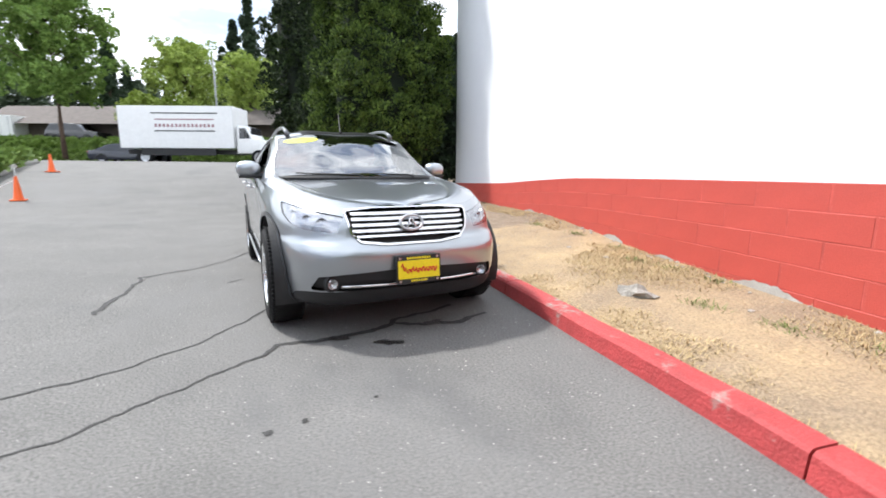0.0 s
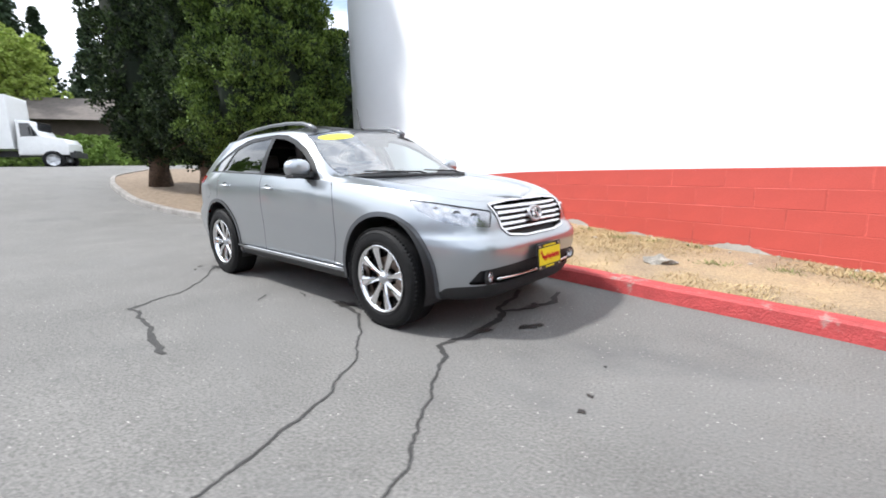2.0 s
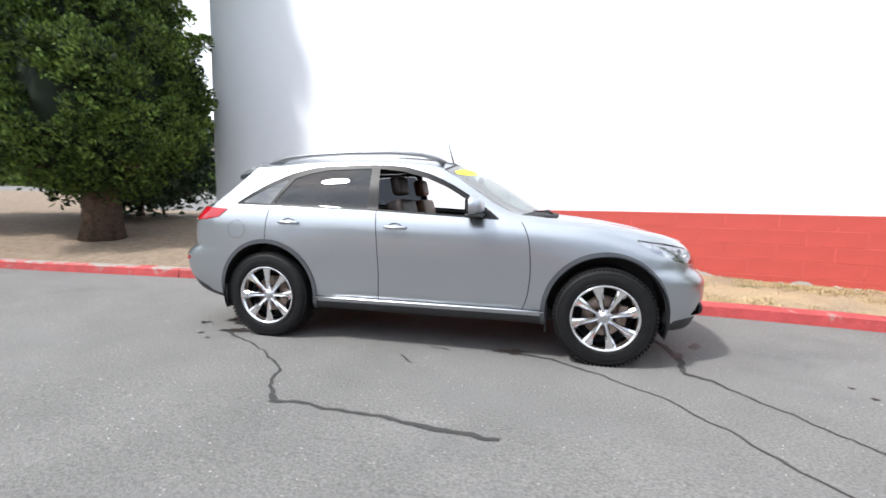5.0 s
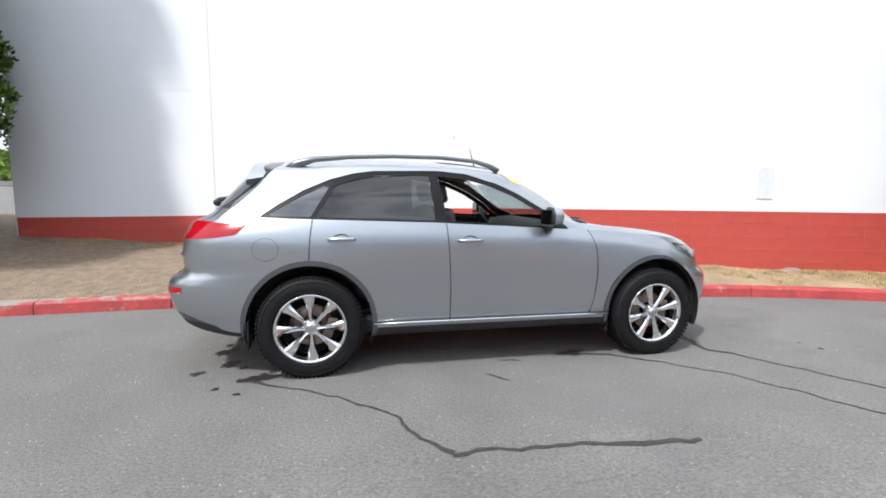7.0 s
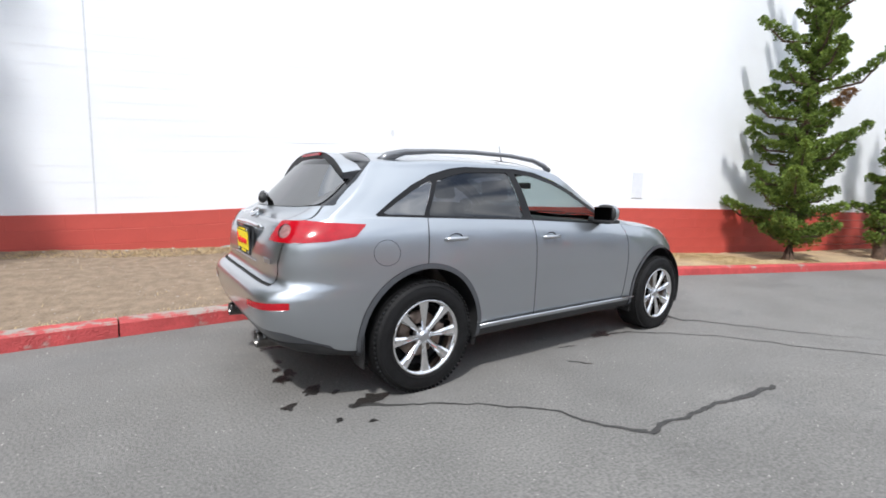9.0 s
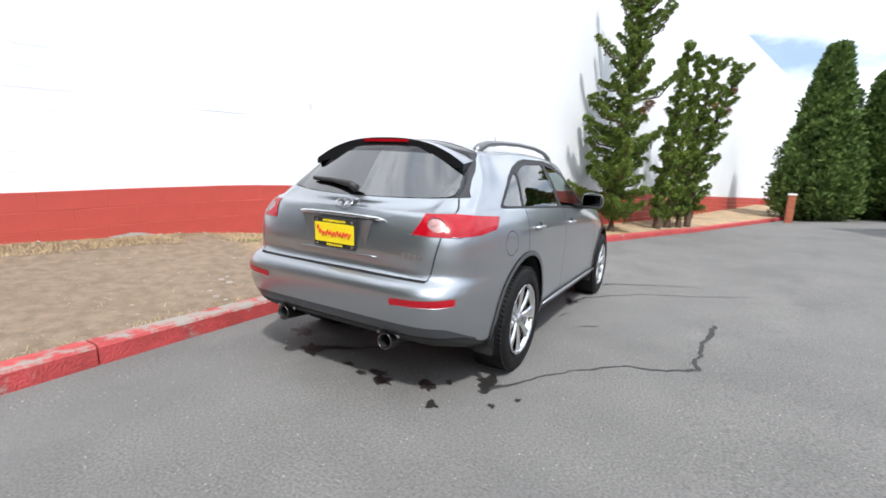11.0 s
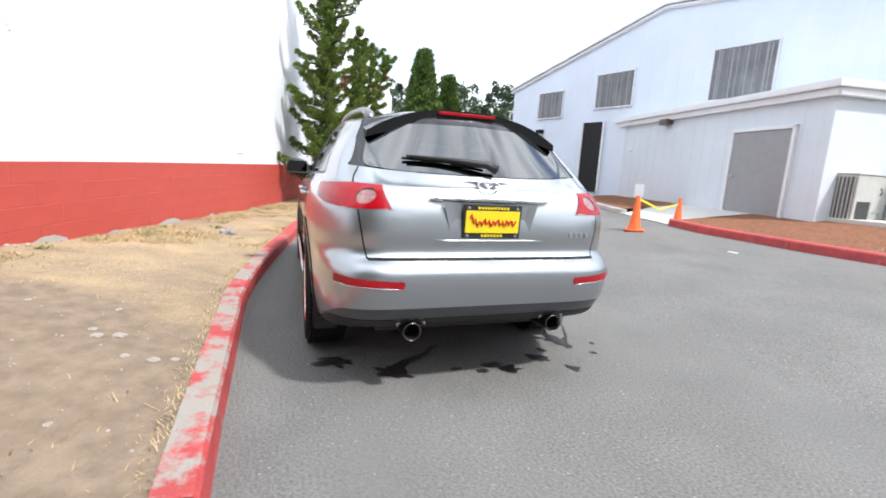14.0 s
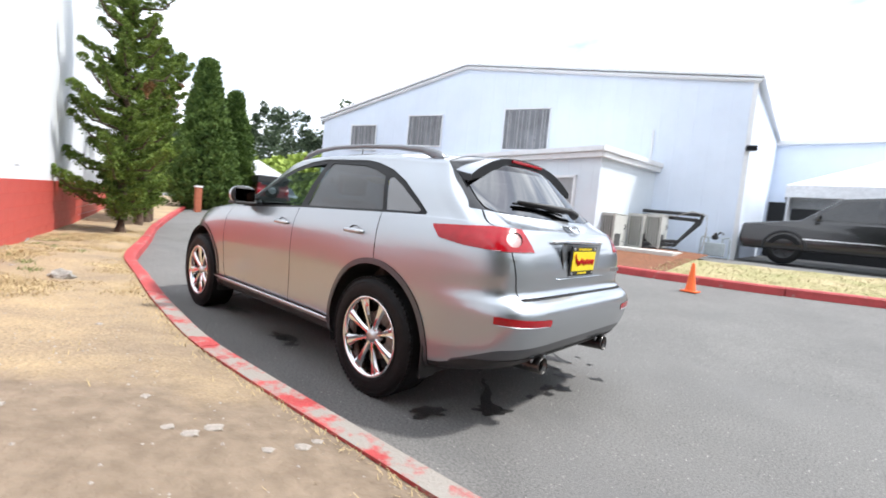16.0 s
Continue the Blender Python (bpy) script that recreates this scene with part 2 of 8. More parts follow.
def box(cx, cy, cz, sx, sy, sz, bevel=0.0, seg=2, bm=None, m=None):
    bm2 = bmesh.new()
    bmesh.ops.create_cube(bm2, size=1.0)
    bmesh.ops.scale(bm2, vec=(sx, sy, sz), verts=bm2.verts)
    if bevel:
        bmesh.ops.bevel(bm2, geom=bm2.edges[:], offset=bevel, segments=seg, affect="EDGES", profile=0.7)
    bmesh.ops.translate(bm2, vec=(cx, cy, cz), verts=bm2.verts)
    if m is not None:
        bm2.transform(m)
    if bm is None:
        return bm2
    me = bpy.data.meshes.new("t")
    bm2.to_mesh(me)
    bm2.free()
    bm.from_mesh(me)
    bpy.data.meshes.remove(me)
    return bm


def tube(points, radius, seg=8, bm=None, cap=True):
    """A round bar along points; radius may be a list."""
    bm = bm or bmesh.new()
    pts = [Vector(p) for p in points]
    rads = [float(q) for q in radius] if isinstance(radius, (list, tuple)) else [radius] * len(pts)
    rings = []
    for i, p in enumerate(pts):
        d = (pts[min(i + 1, len(pts) - 1)] - pts[max(i - 1, 0)]).normalized()
        a = d.cross(Vector((0, 0, 1)))
        a = a.normalized() if a.length > 1e-3 else Vector((1, 0, 0))
        b = d.cross(a).normalized()
        rings.append([bm.verts.new(p + rads[i] * (math.cos(t) * a + math.sin(t) * b)) for t in [2 * math.pi * k / seg for k in range(seg)]])
    for r0, r1 in zip(rings, rings[1:]):
        for k in range(seg):
            bm.faces.new((r0[k], r0[(k + 1) % seg], r1[(k + 1) % seg], r1[k]))
    if cap:
        bm.faces.new(rings[0])
        bm.faces.new(rings[-1][::-1])
    bmesh.ops.recalc_face_normals(bm, faces=bm.faces[:])
    return bm


def pch(xs, ys, x):
    """Smooth monotone curve through knots."""
    xs, ys, x = np.asarray(xs, float), np.asarray(ys, float), np.asarray(x, float)
    if xs[0] > xs[-1]:
        xs, ys = xs[::-1], ys[::-1]
    h, d = np.diff(xs), np.diff(ys) / np.diff(xs)
    k = np.zeros(len(xs))
    for i in range(1, len(xs) - 1):
        if d[i - 1] * d[i] > 0:
            w1, w2 = 2 * h[i] + h[i - 1], h[i] + 2 * h[i - 1]
            k[i] = (w1 + w2) / (w1 / d[i - 1] + w2 / d[i])
    k[0], k[-1] = d[0], d[-1]
    x = np.clip(x, xs[0], xs[-1])
    i = np.clip(np.searchsorted(xs, x) - 1, 0, len(xs) - 2)
    t = (x - xs[i]) / h[i]
    return (ys[i] * (2 * t**3 - 3 * t**2 + 1) + k[i] * h[i] * (t**3 - 2 * t**2 + t) + ys[i + 1] * (3 * t**2 - 2 * t**3) + k[i + 1] * h[i] * (t**3 - t**2))


def table(xs, ys, n=3000):
    """A smooth curve through knots, tabled for quick reading."""
    lo, hi = min(xs), max(xs)
    step = (hi - lo) / n
    tab = [float(q) for q in pch(xs, ys, np.linspace(lo, hi, n + 1))]

    def read(x):
        t = min(max((x - lo) / step, 0.0), n - 1e-6)
        i = int(t)
        return tab[i] + (tab[i + 1] - tab[i]) * (t - i)
    return read


# ---- the lie of the land ----
_drive = table([-60, -30, -25, -21, -17.8, -14.5, -11.7, -7, 0], [1.7, 1.6, 1.45, 1.3, 1.0, 0.6, 0.25, 0, 0])
def sm(a, b, x):
    t = min(1, max(0, (x - a) / (b - a)))
    return t * t * (3 - 2 * t)


def gz(x, y):
    """Height of the asphalt: level round the car, rising to the far building and up the drive to the street."""
    up = 0.078 * max(0.0, -y - 2.0)
    up = min(up, 0.66) * sm(-9, -5, x)
    up += 0.35 * sm(22, 60, x)
    drive = _drive(x)
    return up + drive


def grid_axis(breaks):
    out = []
    for a, b, n in breaks:
        out += list(np.linspace(a, b, n, endpoint=False))
    return out + [breaks[-1][1]]


gx = grid_axis([(-600, -60, 8), (-60, -4, 60), (-4, 26, 40), (26, 600, 12)])
gy = grid_axis([(-600, -30, 8), (-30, 12, 60), (12, 600, 10)])
gv = [(x, y, gz(x, y)) for y in gy for x in gx]
gf = [(j * len(gx) + i, j * len(gx) + i + 1, (j + 1) * len(gx) + i + 1, (j + 1) * len(gx) + i) for j in range(len(gy) - 1) for i in range(len(gx) - 1)]
obj("ground", mesh_of("ground", gv, gf, M_ASPHALT, True), label="worn grey asphalt drive with pale aggregate and cracks", category="ground", kind="structure")

# the kerb's foot, from the street to the far end of the lane
KX = [-19.5, -17, -14.5, -12, -10, -8, -4.5, -2.5, -0.5, 1, 2.7, 4.3, 6.2, 7.8, 11.5, 16.3, 22, 30]
KY = [3.2, 1.35, 0.85, 0.75, 0.85, 1.1, 1.28, 1.36, 1.40, 1.26, 1.0, 0.75, 0.14, -0.40, -1.60, -3.50, -5.9, -9.5]
KERB_H, KERB_W = 0.135, 0.16


kerb_y = table(KX, KY)


WALL_A = radians(-12.0)
def wall_y(x):
    """Face of the white building."""
    q = min(max(x + 1.0, 0.0), 4.0)
    return 3.5 / math.cos(WALL_A) + math.tan(WALL_A) * x - 0.082 * (q * q / 8 + max(0.0, x - 3.0))


def wall_a(x):
    """Heading of the white face at x: it bends slightly towards the lane."""
    return math.atan(wall_y(x + 0.2) / 0.4 - wall_y(x - 0.2) / 0.4)


_dtop = table([-30, -14, -9, -4, -1, 1.5, 4, 9, 30], [2.3, 0.75, 0.60, 0.42, 0.43, 0.27, 0.20, 0.16, 0.45])


def dirt_z(x, y):
    k, w = kerb_y(x), wall_y(x) if x > -7 else kerb_y(x) + 5.5
    t = min(1, max(0, (y - k - 0.14) / max(0.5, w - k - 0.14)))
    rim = KERB_H - 0.02 + gz(x, k)
    top = _dtop(x)
    top = max(top, rim + 0.02)
    n = noise.noise(Vector((x * 0.9, y * 0.9, 0))) * 0.035 + noise.noise(Vector((x * 4, y * 4, 3))) * 0.012
    return rim + (top - rim) * (t**0.8) + n * min(1, t * 6)


dv, df = [], []
dxs = grid_axis([(-19.4, -8, 50), (-8, 10, 190), (10, 30, 60)])
NT = 40
for x in dxs:
    k, w = kerb_y(x) + 0.1, (wall_y(x) + 0.2 if x > -6.7 else kerb_y(x) + 9)
    for j in range(NT + 1):
        y = k + (w - k) * (j / NT)
        dv.append((x, y, dirt_z(x, y)))
for i in range(len(dxs) - 1):
    for j in range(NT):
        a = i * (NT + 1) + j
        df.append((a, a + NT + 1, a + NT + 2, a + 1))
obj("dirt_bed", mesh_of("dirt_bed", dv, df, M_DIRT, True), label="dry straw-coloured grass and bare dirt beside the wall", category="dirt", kind="structure")

# ---- the white building with its red base ----
def wall_quad(x0, x1, z0, z1, off):
    ca, sa = math.cos(WALL_A), math.sin(WALL_A)
    n = Vector((sa, -ca, 0))
    return [Vector((x, wall_y(x), z)) + n * off for x, z in ((x0, z0), (x1, z0), (x1, z1), (x0, z1))]


BAND = table([-7, -3, -1.2, 0, 4, 10, 50], [0.80, 0.92, 1.03, 1.085, 1.13, 1.16, 1.16])
wx = [-6.65, -5, -3.3, -1.6] + [-1 + 0.25 * k for k in range(17)] + [5, 8, 10, 14, 20, 30, 48]
TOP = lambda x: float(np.interp(x, [-6.65, 5, 48], [5.95, 8.9, 9.2]))
bmw = bmesh.new()
back = Vector((-math.sin(WALL_A), math.cos(WALL_A), 0)) * 12
fr = [(x, wall_y(x)) for x in wx]
vb = [bmw.verts.new((x, y, -0.5)) for x, y in fr]
vt = [bmw.verts.new((x, y, TOP(x))) for x, y in fr]
vb2 = [bmw.verts.new((x + back.x, y + back.y, -0.5)) for x, y in fr]
vt2 = [bmw.verts.new((x + back.x, y + back.y, TOP(x))) for x, y in fr]
for i in range(len(wx) - 1):
    bmw.faces.new((vb[i], vb[i + 1], vt[i + 1], vt[i]))
    bmw.faces.new((vb2[i + 1], vb2[i], vt2[i], vt2[i + 1]))
    bmw.faces.new((vt[i], vt[i + 1], vt2[i + 1], vt2[i]))
bmw.faces.new((vb[0], vt[0], vt2[0], vb2[0]))
bmw.faces.new((vb[-1], vb2[-1], vt2[-1], vt[-1]))
wall = tagged(part("wall_north", bmw, M_WHITEWALL, None), "tall white-painted block wall of a large building", "wall", kind="structure")

# ---- the car ----
car = tagged(new("sport_utility_car"), "silver-grey metallic five-door SUV parked beside a red kerb", "car")
NU, SUB = 300, 7
AX, WZ, WR = 1.425, 0.375, 0.383       # axle places, hub height, tyre radius

# half rings of the lower body, nose to tail, and the crown above them
_ph = np.linspace(0, math.pi, 4001)


def ring(F, R, W, nf, nr):
    """Plan of one level from the nose round the right side to the tail, by equal arc steps."""
    c, s = np.cos(_ph), np.sin(_ph)
    n = np.where(c > 0, nf, nr)
    x = np.where(c > 0, F, -R) * np.abs(c) ** (2 / n)
    x = np.where(c > 0, x, -np.abs(x))
    y = W * np.abs(s) ** (2 / n)
    a = np.concatenate([[0], np.cumsum(np.hypot(np.diff(x), np.diff(y)))])
    u = np.linspace(0, a[-1], NU)
    return np.interp(u, a, x), np.interp(u, a, y)


def flare(x):
    return np.exp(-((x - AX) / 0.42) ** 2) + np.exp(-((x + AX) / 0.45) ** 2)


rings = []
def level(F, R, W, z, nf=3.6, nr=4.2, wide=0.0):
    x, y = ring(F, R, W, nf, nr)
    y = y * (1 + wide * flare(x) / W)
    zz = pch(z[0], z[1], x)
    rings.append(np.stack([x, -y, zz], 1))


level(2.02, -2.15, 0.70, ([-2.2, -1.8, -1, 1, 1.8, 2.1], [0.36, 0.30, 0.27, 0.27, 0.25, 0.25]), 4.2, 4.6, wide=0.02)
level(2.13, -2.29, 0.885, ([-2.3, -1.9, -1, 1, 1.9, 2.2], [0.375, 0.315, 0.29, 0.29, 0.27, 0.26]), 5.2, 7.5, wide=0.030)
level(2.205, -2.39, 0.925, ([-2.4, -1.9, -1, 1, 1.9, 2.2], [0.46, 0.44, 0.41, 0.41, 0.40, 0.40]), 5.2, 8.0, wide=0.024)
level(2.245, -2.435, 0.93, ([-2.4, -1.9, 1.9, 2.3], [0.58, 0.56, 0.54, 0.53]), 5.0, 8.5, wide=0.026)
level(2.25, -2.445, 0.932, ([-2.4, -1.9, 1.9, 2.3], [0.68, 0.67, 0.63, 0.63]), 4.9, 8.5, wide=0.026)
level(2.215, -2.42, 0.936, ([-2.4, -1.9, 1.9, 2.3], [0.735, 0.735, 0.69, 0.685]), 4.8, 8.0, wide=0.026)
level(2.175, -2.345, 0.940, ([-2.4, -1.9, -1, 1.9, 2.3], [0.79, 0.80, 0.80, 0.74, 0.73]), 4.6, 8.0, wide=0.022)
level(2.155, -2.345, 0.940, ([-2.4, -1.9, -1, 1.9, 2.3], [0.90, 0.92, 0.92, 0.83, 0.82]), 4.4, 8.0, wide=0.016)
level(2.12, -2.325, 0.930, ([-2.35, -1.9, -1, 0.5, 1.4, 2.15], [1.02, 1.05, 1.04, 1.0, 0.95, 0.885]), 4.1, 8.0, wide=0.010)
level(2.07, -2.28, 0.892, ([-2.35, -1.9, -1, 0.2, 0.9, 1.5, 2.1], [1.125, 1.15, 1.15, 1.115, 1.07, 1.02, 0.925]), 3.9, 7.0, wide=0.012)
SH = rings[-1]
xs0 = rings[4][:, 0]
tau = np.linspace(0, 1, NU)
# stations of the crown: even along the middle, drawn in at nose and tail
i1, i2 = int(np.argmin(np.abs(xs0 - 1.45))), int(np.argmin(np.abs(xs0 + 1.55)))
xn = xs0.copy()
xn[: i1 + 1] = pch([0, tau[i1] * 0.5, tau[i1]], [2.075, 1.93, 1.45], tau[: i1 + 1])
xn[i2:] = pch([tau[i2], tau[i2] * 0.45 + 0.55, 1], [-1.55, -2.0, -2.28], tau[i2:])
SPX = [2.075, 2.0, 1.9, 1.6, 1.3, 1.1, 0.98, 0.6, 0.3, 0.16, 0.0, -0.4, -0.9, -1.4, -1.75, -1.89, -2.0, -2.15, -2.225, -2.28]
SPZ = [0.93, 0.965, 0.99, 1.04, 1.085, 1.11, 1.135, 1.345, 1.505, 1.56, 1.592, 1.625, 1.636, 1.624, 1.598, 1.55, 1.455, 1.295, 1.205, 1.13]
spz = pch(SPX, SPZ, xn)
spine = np.stack([xn, np.zeros(NU), spz], 1)
er = pch([2.08, 1.6, 1.1, 0.95, 0.75, 0.3, 0.0, -0.5, -1.2, -1.7, -1.89, -2.03, -2.18, -2.285], [0.62, 0.70, 0.80, 0.865, 0.85, 0.765, 0.745, 0.735, 0.725, 0.71, 0.72, 0.77, 0.82, 0.80], xn)
ez = spz - pch([2.08, 1.6, 1.1, 0.95, 0.6, 0.3, 0.0, -0.5, -1.2, -1.5, -1.89, -2.15, -2.285], [0.004, 0.002, 0.005, 0.0, 0.035, 0.05, 0.057, 0.065, 0.08, 0.092, 0.085, 0.035, 0.0], xn)
ex = xn - pch([2.1, 1.5, 1.1, 0.9, 0.3, -0.2, -1.7, -1.98, -2.15, -2.285], [0.06, 0.10, 0.22, 0.23, 0.11, 0.0, 0.0, -0.09, -0.13, -0.05], xn)
edge = np.stack([ex, SH[:, 1] * er, ez], 1)
gh = np.clip((xn - 1.05) / -0.15, 0, 1) * np.clip((xn + 2.26) / 0.15, 0, 1)       # where the cabin stands
def mixp(a, b, t):
    return a * (1 - t) + b * t


bow = np.stack([np.zeros(NU), -0.018 * gh, 0.0 * gh], 1)
hoodb = np.stack([np.zeros(NU), np.zeros(NU), 0.035 * (1 - gh) * (np.abs(SH[:, 1]) / 0.9)], 1)
pts = rings + [mixp(SH, edge, 0.10) + hoodb * 0.4, mixp(SH, edge, 0.5) + bow + hoodb, mixp(SH, edge, 0.88) + bow * 0.4 + hoodb * 0.5, edge,
               mixp(edge, spine, 0.10) + np.stack([0 * xn, 0 * xn, 0.013 * gh], 1), mixp(edge, spine, 0.5) + np.stack([0.0 * xn, 0 * xn, 0.032 * gh + 0.004], 1), spine]
# the windscreen and backlight bow forwards and rearwards between the pillars
wb = np.exp(-((xn - 0.65) / 0.3) ** 2)
pts[-2] = pts[-2] + np.stack([0.05 * wb, 0 * xn, 0.01 * wb], 1)
K = np.array(pts)                        # level, station, xyz
LV = len(K)
V_SH, V_ED = len(rings) - 1, len(rings) + 3
mir = K[-2] * np.array([1, -1, 1])
ext = np.concatenate([2 * K[:1] - K[1:2], K, mir[None]], 0)
rows, vval = [], []
for i in range(LV - 1):
    p0, p1, p2, p3 = ext[i], ext[i + 1], ext[i + 2], ext[i + 3]
    ten = 0.5
    for k in range(SUB):
        t = k / SUB
        rows.append(p1 + 0.5 * ((p2 - p0) * t + (2 * p0 - 5 * p1 + 4 * p2 - p3) * t * t + (3 * p1 - p0 - 3 * p2 + p3) * t**3))
        vval.append(i + t)
rows.append(K[-1])
vval.append(LV - 1)
P = np.array(rows)                       # (nv, NU, 3)
P[:, 0, 1], P[:, -1, 1], P[-1, :, 1] = 0, 0, 0
NVV = P.shape[0]
# the backlight and the panel under it lie on one raked sheet, bowed rearwards in the middle
step_ = lambda a, b, v: np.clip((v - a) / (b - a), 0, 1) ** 2 * (3 - 2 * np.clip((v - a) / (b - a), 0, 1))
px_, py_, pz_ = P[..., 0], np.abs(P[..., 1]), P[..., 2]
sheet = -2.215 + 0.914 * (pz_ - 1.21) + (0.385 + 0.78 * (pz_ - 1.25)) * py_ ** 2
side_w = step_(0.56, 0.64, py_)
wgt = step_(1.12, 1.19, pz_) * (1 - step_(1.51, 1.57, pz_)) * (px_ < -1.5) * (1 - side_w + side_w * (1 - step_(0.03, 0.09, np.abs(px_ - sheet))))
P[..., 0] = px_ + wgt * (sheet - px_)
du = np.gradient(P, axis=1)
dvv = np.gradient(P, axis=0)
# mirror the slopes across the middle plane
du[:, 0], du[:, -1] = (P[:, 1] - P[:, 1] * [1, -1, 1]) / 2, (P[:, -2] * [1, -1, 1] - P[:, -2]) / 2
dvv[-1] = (P[-2] * [1, -1, 1] - P[-2]) / 2
NR = np.cross(dvv, du)
NR /= np.maximum(np.linalg.norm(NR, axis=2, keepdims=True), 1e-9)
if NR[NVV // 3, NU // 2, 1] > 0:
    NR = -NR
arc = np.concatenate([np.zeros((NVV, 1)), np.cumsum(np.linalg.norm(np.diff(P, axis=1), axis=2), axis=1)], 1)
ATT = np.concatenate([P, NR, np.repeat(np.array(vval)[:, None], NU, 1)[..., None], np.repeat(xn[None], NVV, 0)[..., None], arc[..., None]], 2).reshape(-1, 9)
idx = np.arange(NVV * NU).reshape(NVV, NU)
a_, b_, c_, d_ = idx[:-1, :-1].ravel(), idx[:-1, 1:].ravel(), idx[1:, 1:].ravel(), idx[1:, :-1].ravel()
TRI = np.concatenate([np.stack([a_, b_, c_], 1), np.stack([a_, c_, d_], 1)])


def split(A, T, f):
    """Cut a triangle sheet along f = 0; returns the part where f < 0 and the part where f > 0."""
    val = f(A)
    val = np.where(np.abs(val) < 1e-7, 1e-7, val)
    neg = val[T] < 0
    cnt = neg.sum(1)
    tin, tout = list(map(tuple, T[cnt == 3])), list(map(tuple, T[cnt == 0]))
    add, memo, nA = [], {}, len(A)

    def cut(i, j):
        key = (min(i, j), max(i, j))
        if key not in memo:
            t = val[i] / (val[i] - val[j])
            memo[key] = nA + len(add)
            add.append(A[i] * (1 - t) + A[j] * t)
        return memo[key]

    for t in T[(cnt == 1) | (cnt == 2)]:
        s = [val[k] < 0 for k in t]
        lone = s.index(True) if sum(s) == 1 else s.index(False)
        i, j, k = int(t[lone]), int(t[(lone + 1) % 3]), int(t[(lone + 2) % 3])
        p, q = cut(i, j), cut(i, k)
        one, two = [(i, p, q)], [(p, j, k), (p, k, q)]
        if s[lone]:
            tin += one
            tout += two
        else:
            tout += one
            tin += two
    B = np.concatenate([A, np.array(add)]) if add else A
    return (B, np.array(tin, int).reshape(-1, 3)), (B, np.array(tout, int).reshape(-1, 3))


def poly_sdf(px, py, poly, r=0.0):
    """Signed distance to a closed outline, rounded by r."""
    d = np.full(px.shape, 1e9)
    inside = np.zeros(px.shape, bool)
    n = len(poly)
    for i in range(n):
        (x0, y0), (x1, y1) = poly[i], poly[(i + 1) % n]
        ex_, ey_ = x1 - x0, y1 - y0
        t = np.clip(((px - x0) * ex_ + (py - y0) * ey_) / (ex_ * ex_ + ey_ * ey_), 0, 1)
        d = np.minimum(d, np.hypot(px - x0 - t * ex_, py - y0 - t * ey_))
        cond = ((y0 > py) != (y1 > py)) & (px < ex_ * (py - y0) / ((y1 - y0) if y1 != y0 else 1e-12) + x0)
        inside ^= cond
    return np.where(inside, -d, d) - r


def line_d(px, py, line):
    d = np.full(px.shape, 1e9)
    for (x0, y0), (x1, y1) in zip(line, line[1:]):
        ex_, ey_ = x1 - x0, y1 - y0
        t = np.clip(((px - x0) * ex_ + (py - y0) * ey_) / (ex_ * ex_ + ey_ * ey_), 0, 1)
        d = np.minimum(d, np.hypot(px - x0 - t * ex_, py - y0 - t * ey_))
    return d


def shell(name, piece, material, parent, label="", mirror=0, push=0.0, thick=0.0, both=False):
    """A cut of the body as one mesh. mirror 1: the left side; both: the two halves together. push moves it along its normal."""
    A, T = piece
    if len(T) == 0:
        return None
    used, inv = np.unique(T, return_inverse=True)
    A, T = A[used], inv.reshape(-1, 3)
    V, N = A[:, :3] + A[:, 3:6] * push, A[:, 3:6] / np.maximum(np.linalg.norm(A[:, 3:6], axis=1, keepdims=True), 1e-9)
    sets = [(V, N, T)]
    flip = np.array([1, -1, 1])
    if mirror:
        sets = [(V * flip, N * flip, T[:, ::-1])]
    elif both:
        sets.append((V * flip, N * flip, T[:, ::-1]))
    V, N, off, TT = np.concatenate([s[0] for s in sets]), np.concatenate([s[1] for s in sets]), 0, []
    for s in sets:
        TT.append(s[2] + off)
        off += len(s[0])
    T = np.concatenate(TT)
    fn = np.cross(V[T[:, 1]] - V[T[:, 0]], V[T[:, 2]] - V[T[:, 0]])
    bad = (fn * N[T[:, 0]]).sum(1) < 0
    T[bad] = T[bad][:, ::-1]
    area = np.linalg.norm(np.cross(V[T[:, 1]] - V[T[:, 0]], V[T[:, 2]] - V[T[:, 0]]), axis=1)
    T = T[area > 1e-9]
    me = mesh_of(name, V.tolist(), T.tolist(), material, True)
    if not thick:
        me.normals_split_custom_set_from_vertices(N.tolist())
    ob = obj(name, me, parent, label=label)
    if thick:
        md = ob.modifiers.new("thickness", "SOLIDIFY")
        md.thickness, md.offset = thick, -1
    return ob


def near(p):
    """Arc place on the body nearest to a point of the right side."""
    k = np.argmin(((ATT[:, :3] - np.array(p)) ** 2).sum(1))
    return ATT[k, 8]


rest = (ATT, TRI)
X, Y, Z, VV, XN, AR = 0, 1, 2, 6, 7, 8
fs = lambda A: np.abs(A[:, Y]) + 2.15 - A[:, X]      # run round the front corner
rs = lambda A: np.abs(A[:, Y]) + A[:, X] + 2.25      # run round the rear corner
side = lambda A: np.where((A[:, VV] < V_SH + 0.6) & (np.abs(A[:, Y]) > 0.5), 0.0, 1.0)
ARCH_R = 0.445


def arch_f(cx, r, up=0.02):
    return lambda A: np.where((A[:, VV] < V_SH) & (A[:, Y] < -0.55), np.hypot(A[:, X] - cx, (A[:, Z] - WZ - up) * 1.0) - r, 0.3)


for cx in (AX, -AX):
    _, rest = split(*rest, arch_f(cx, ARCH_R))
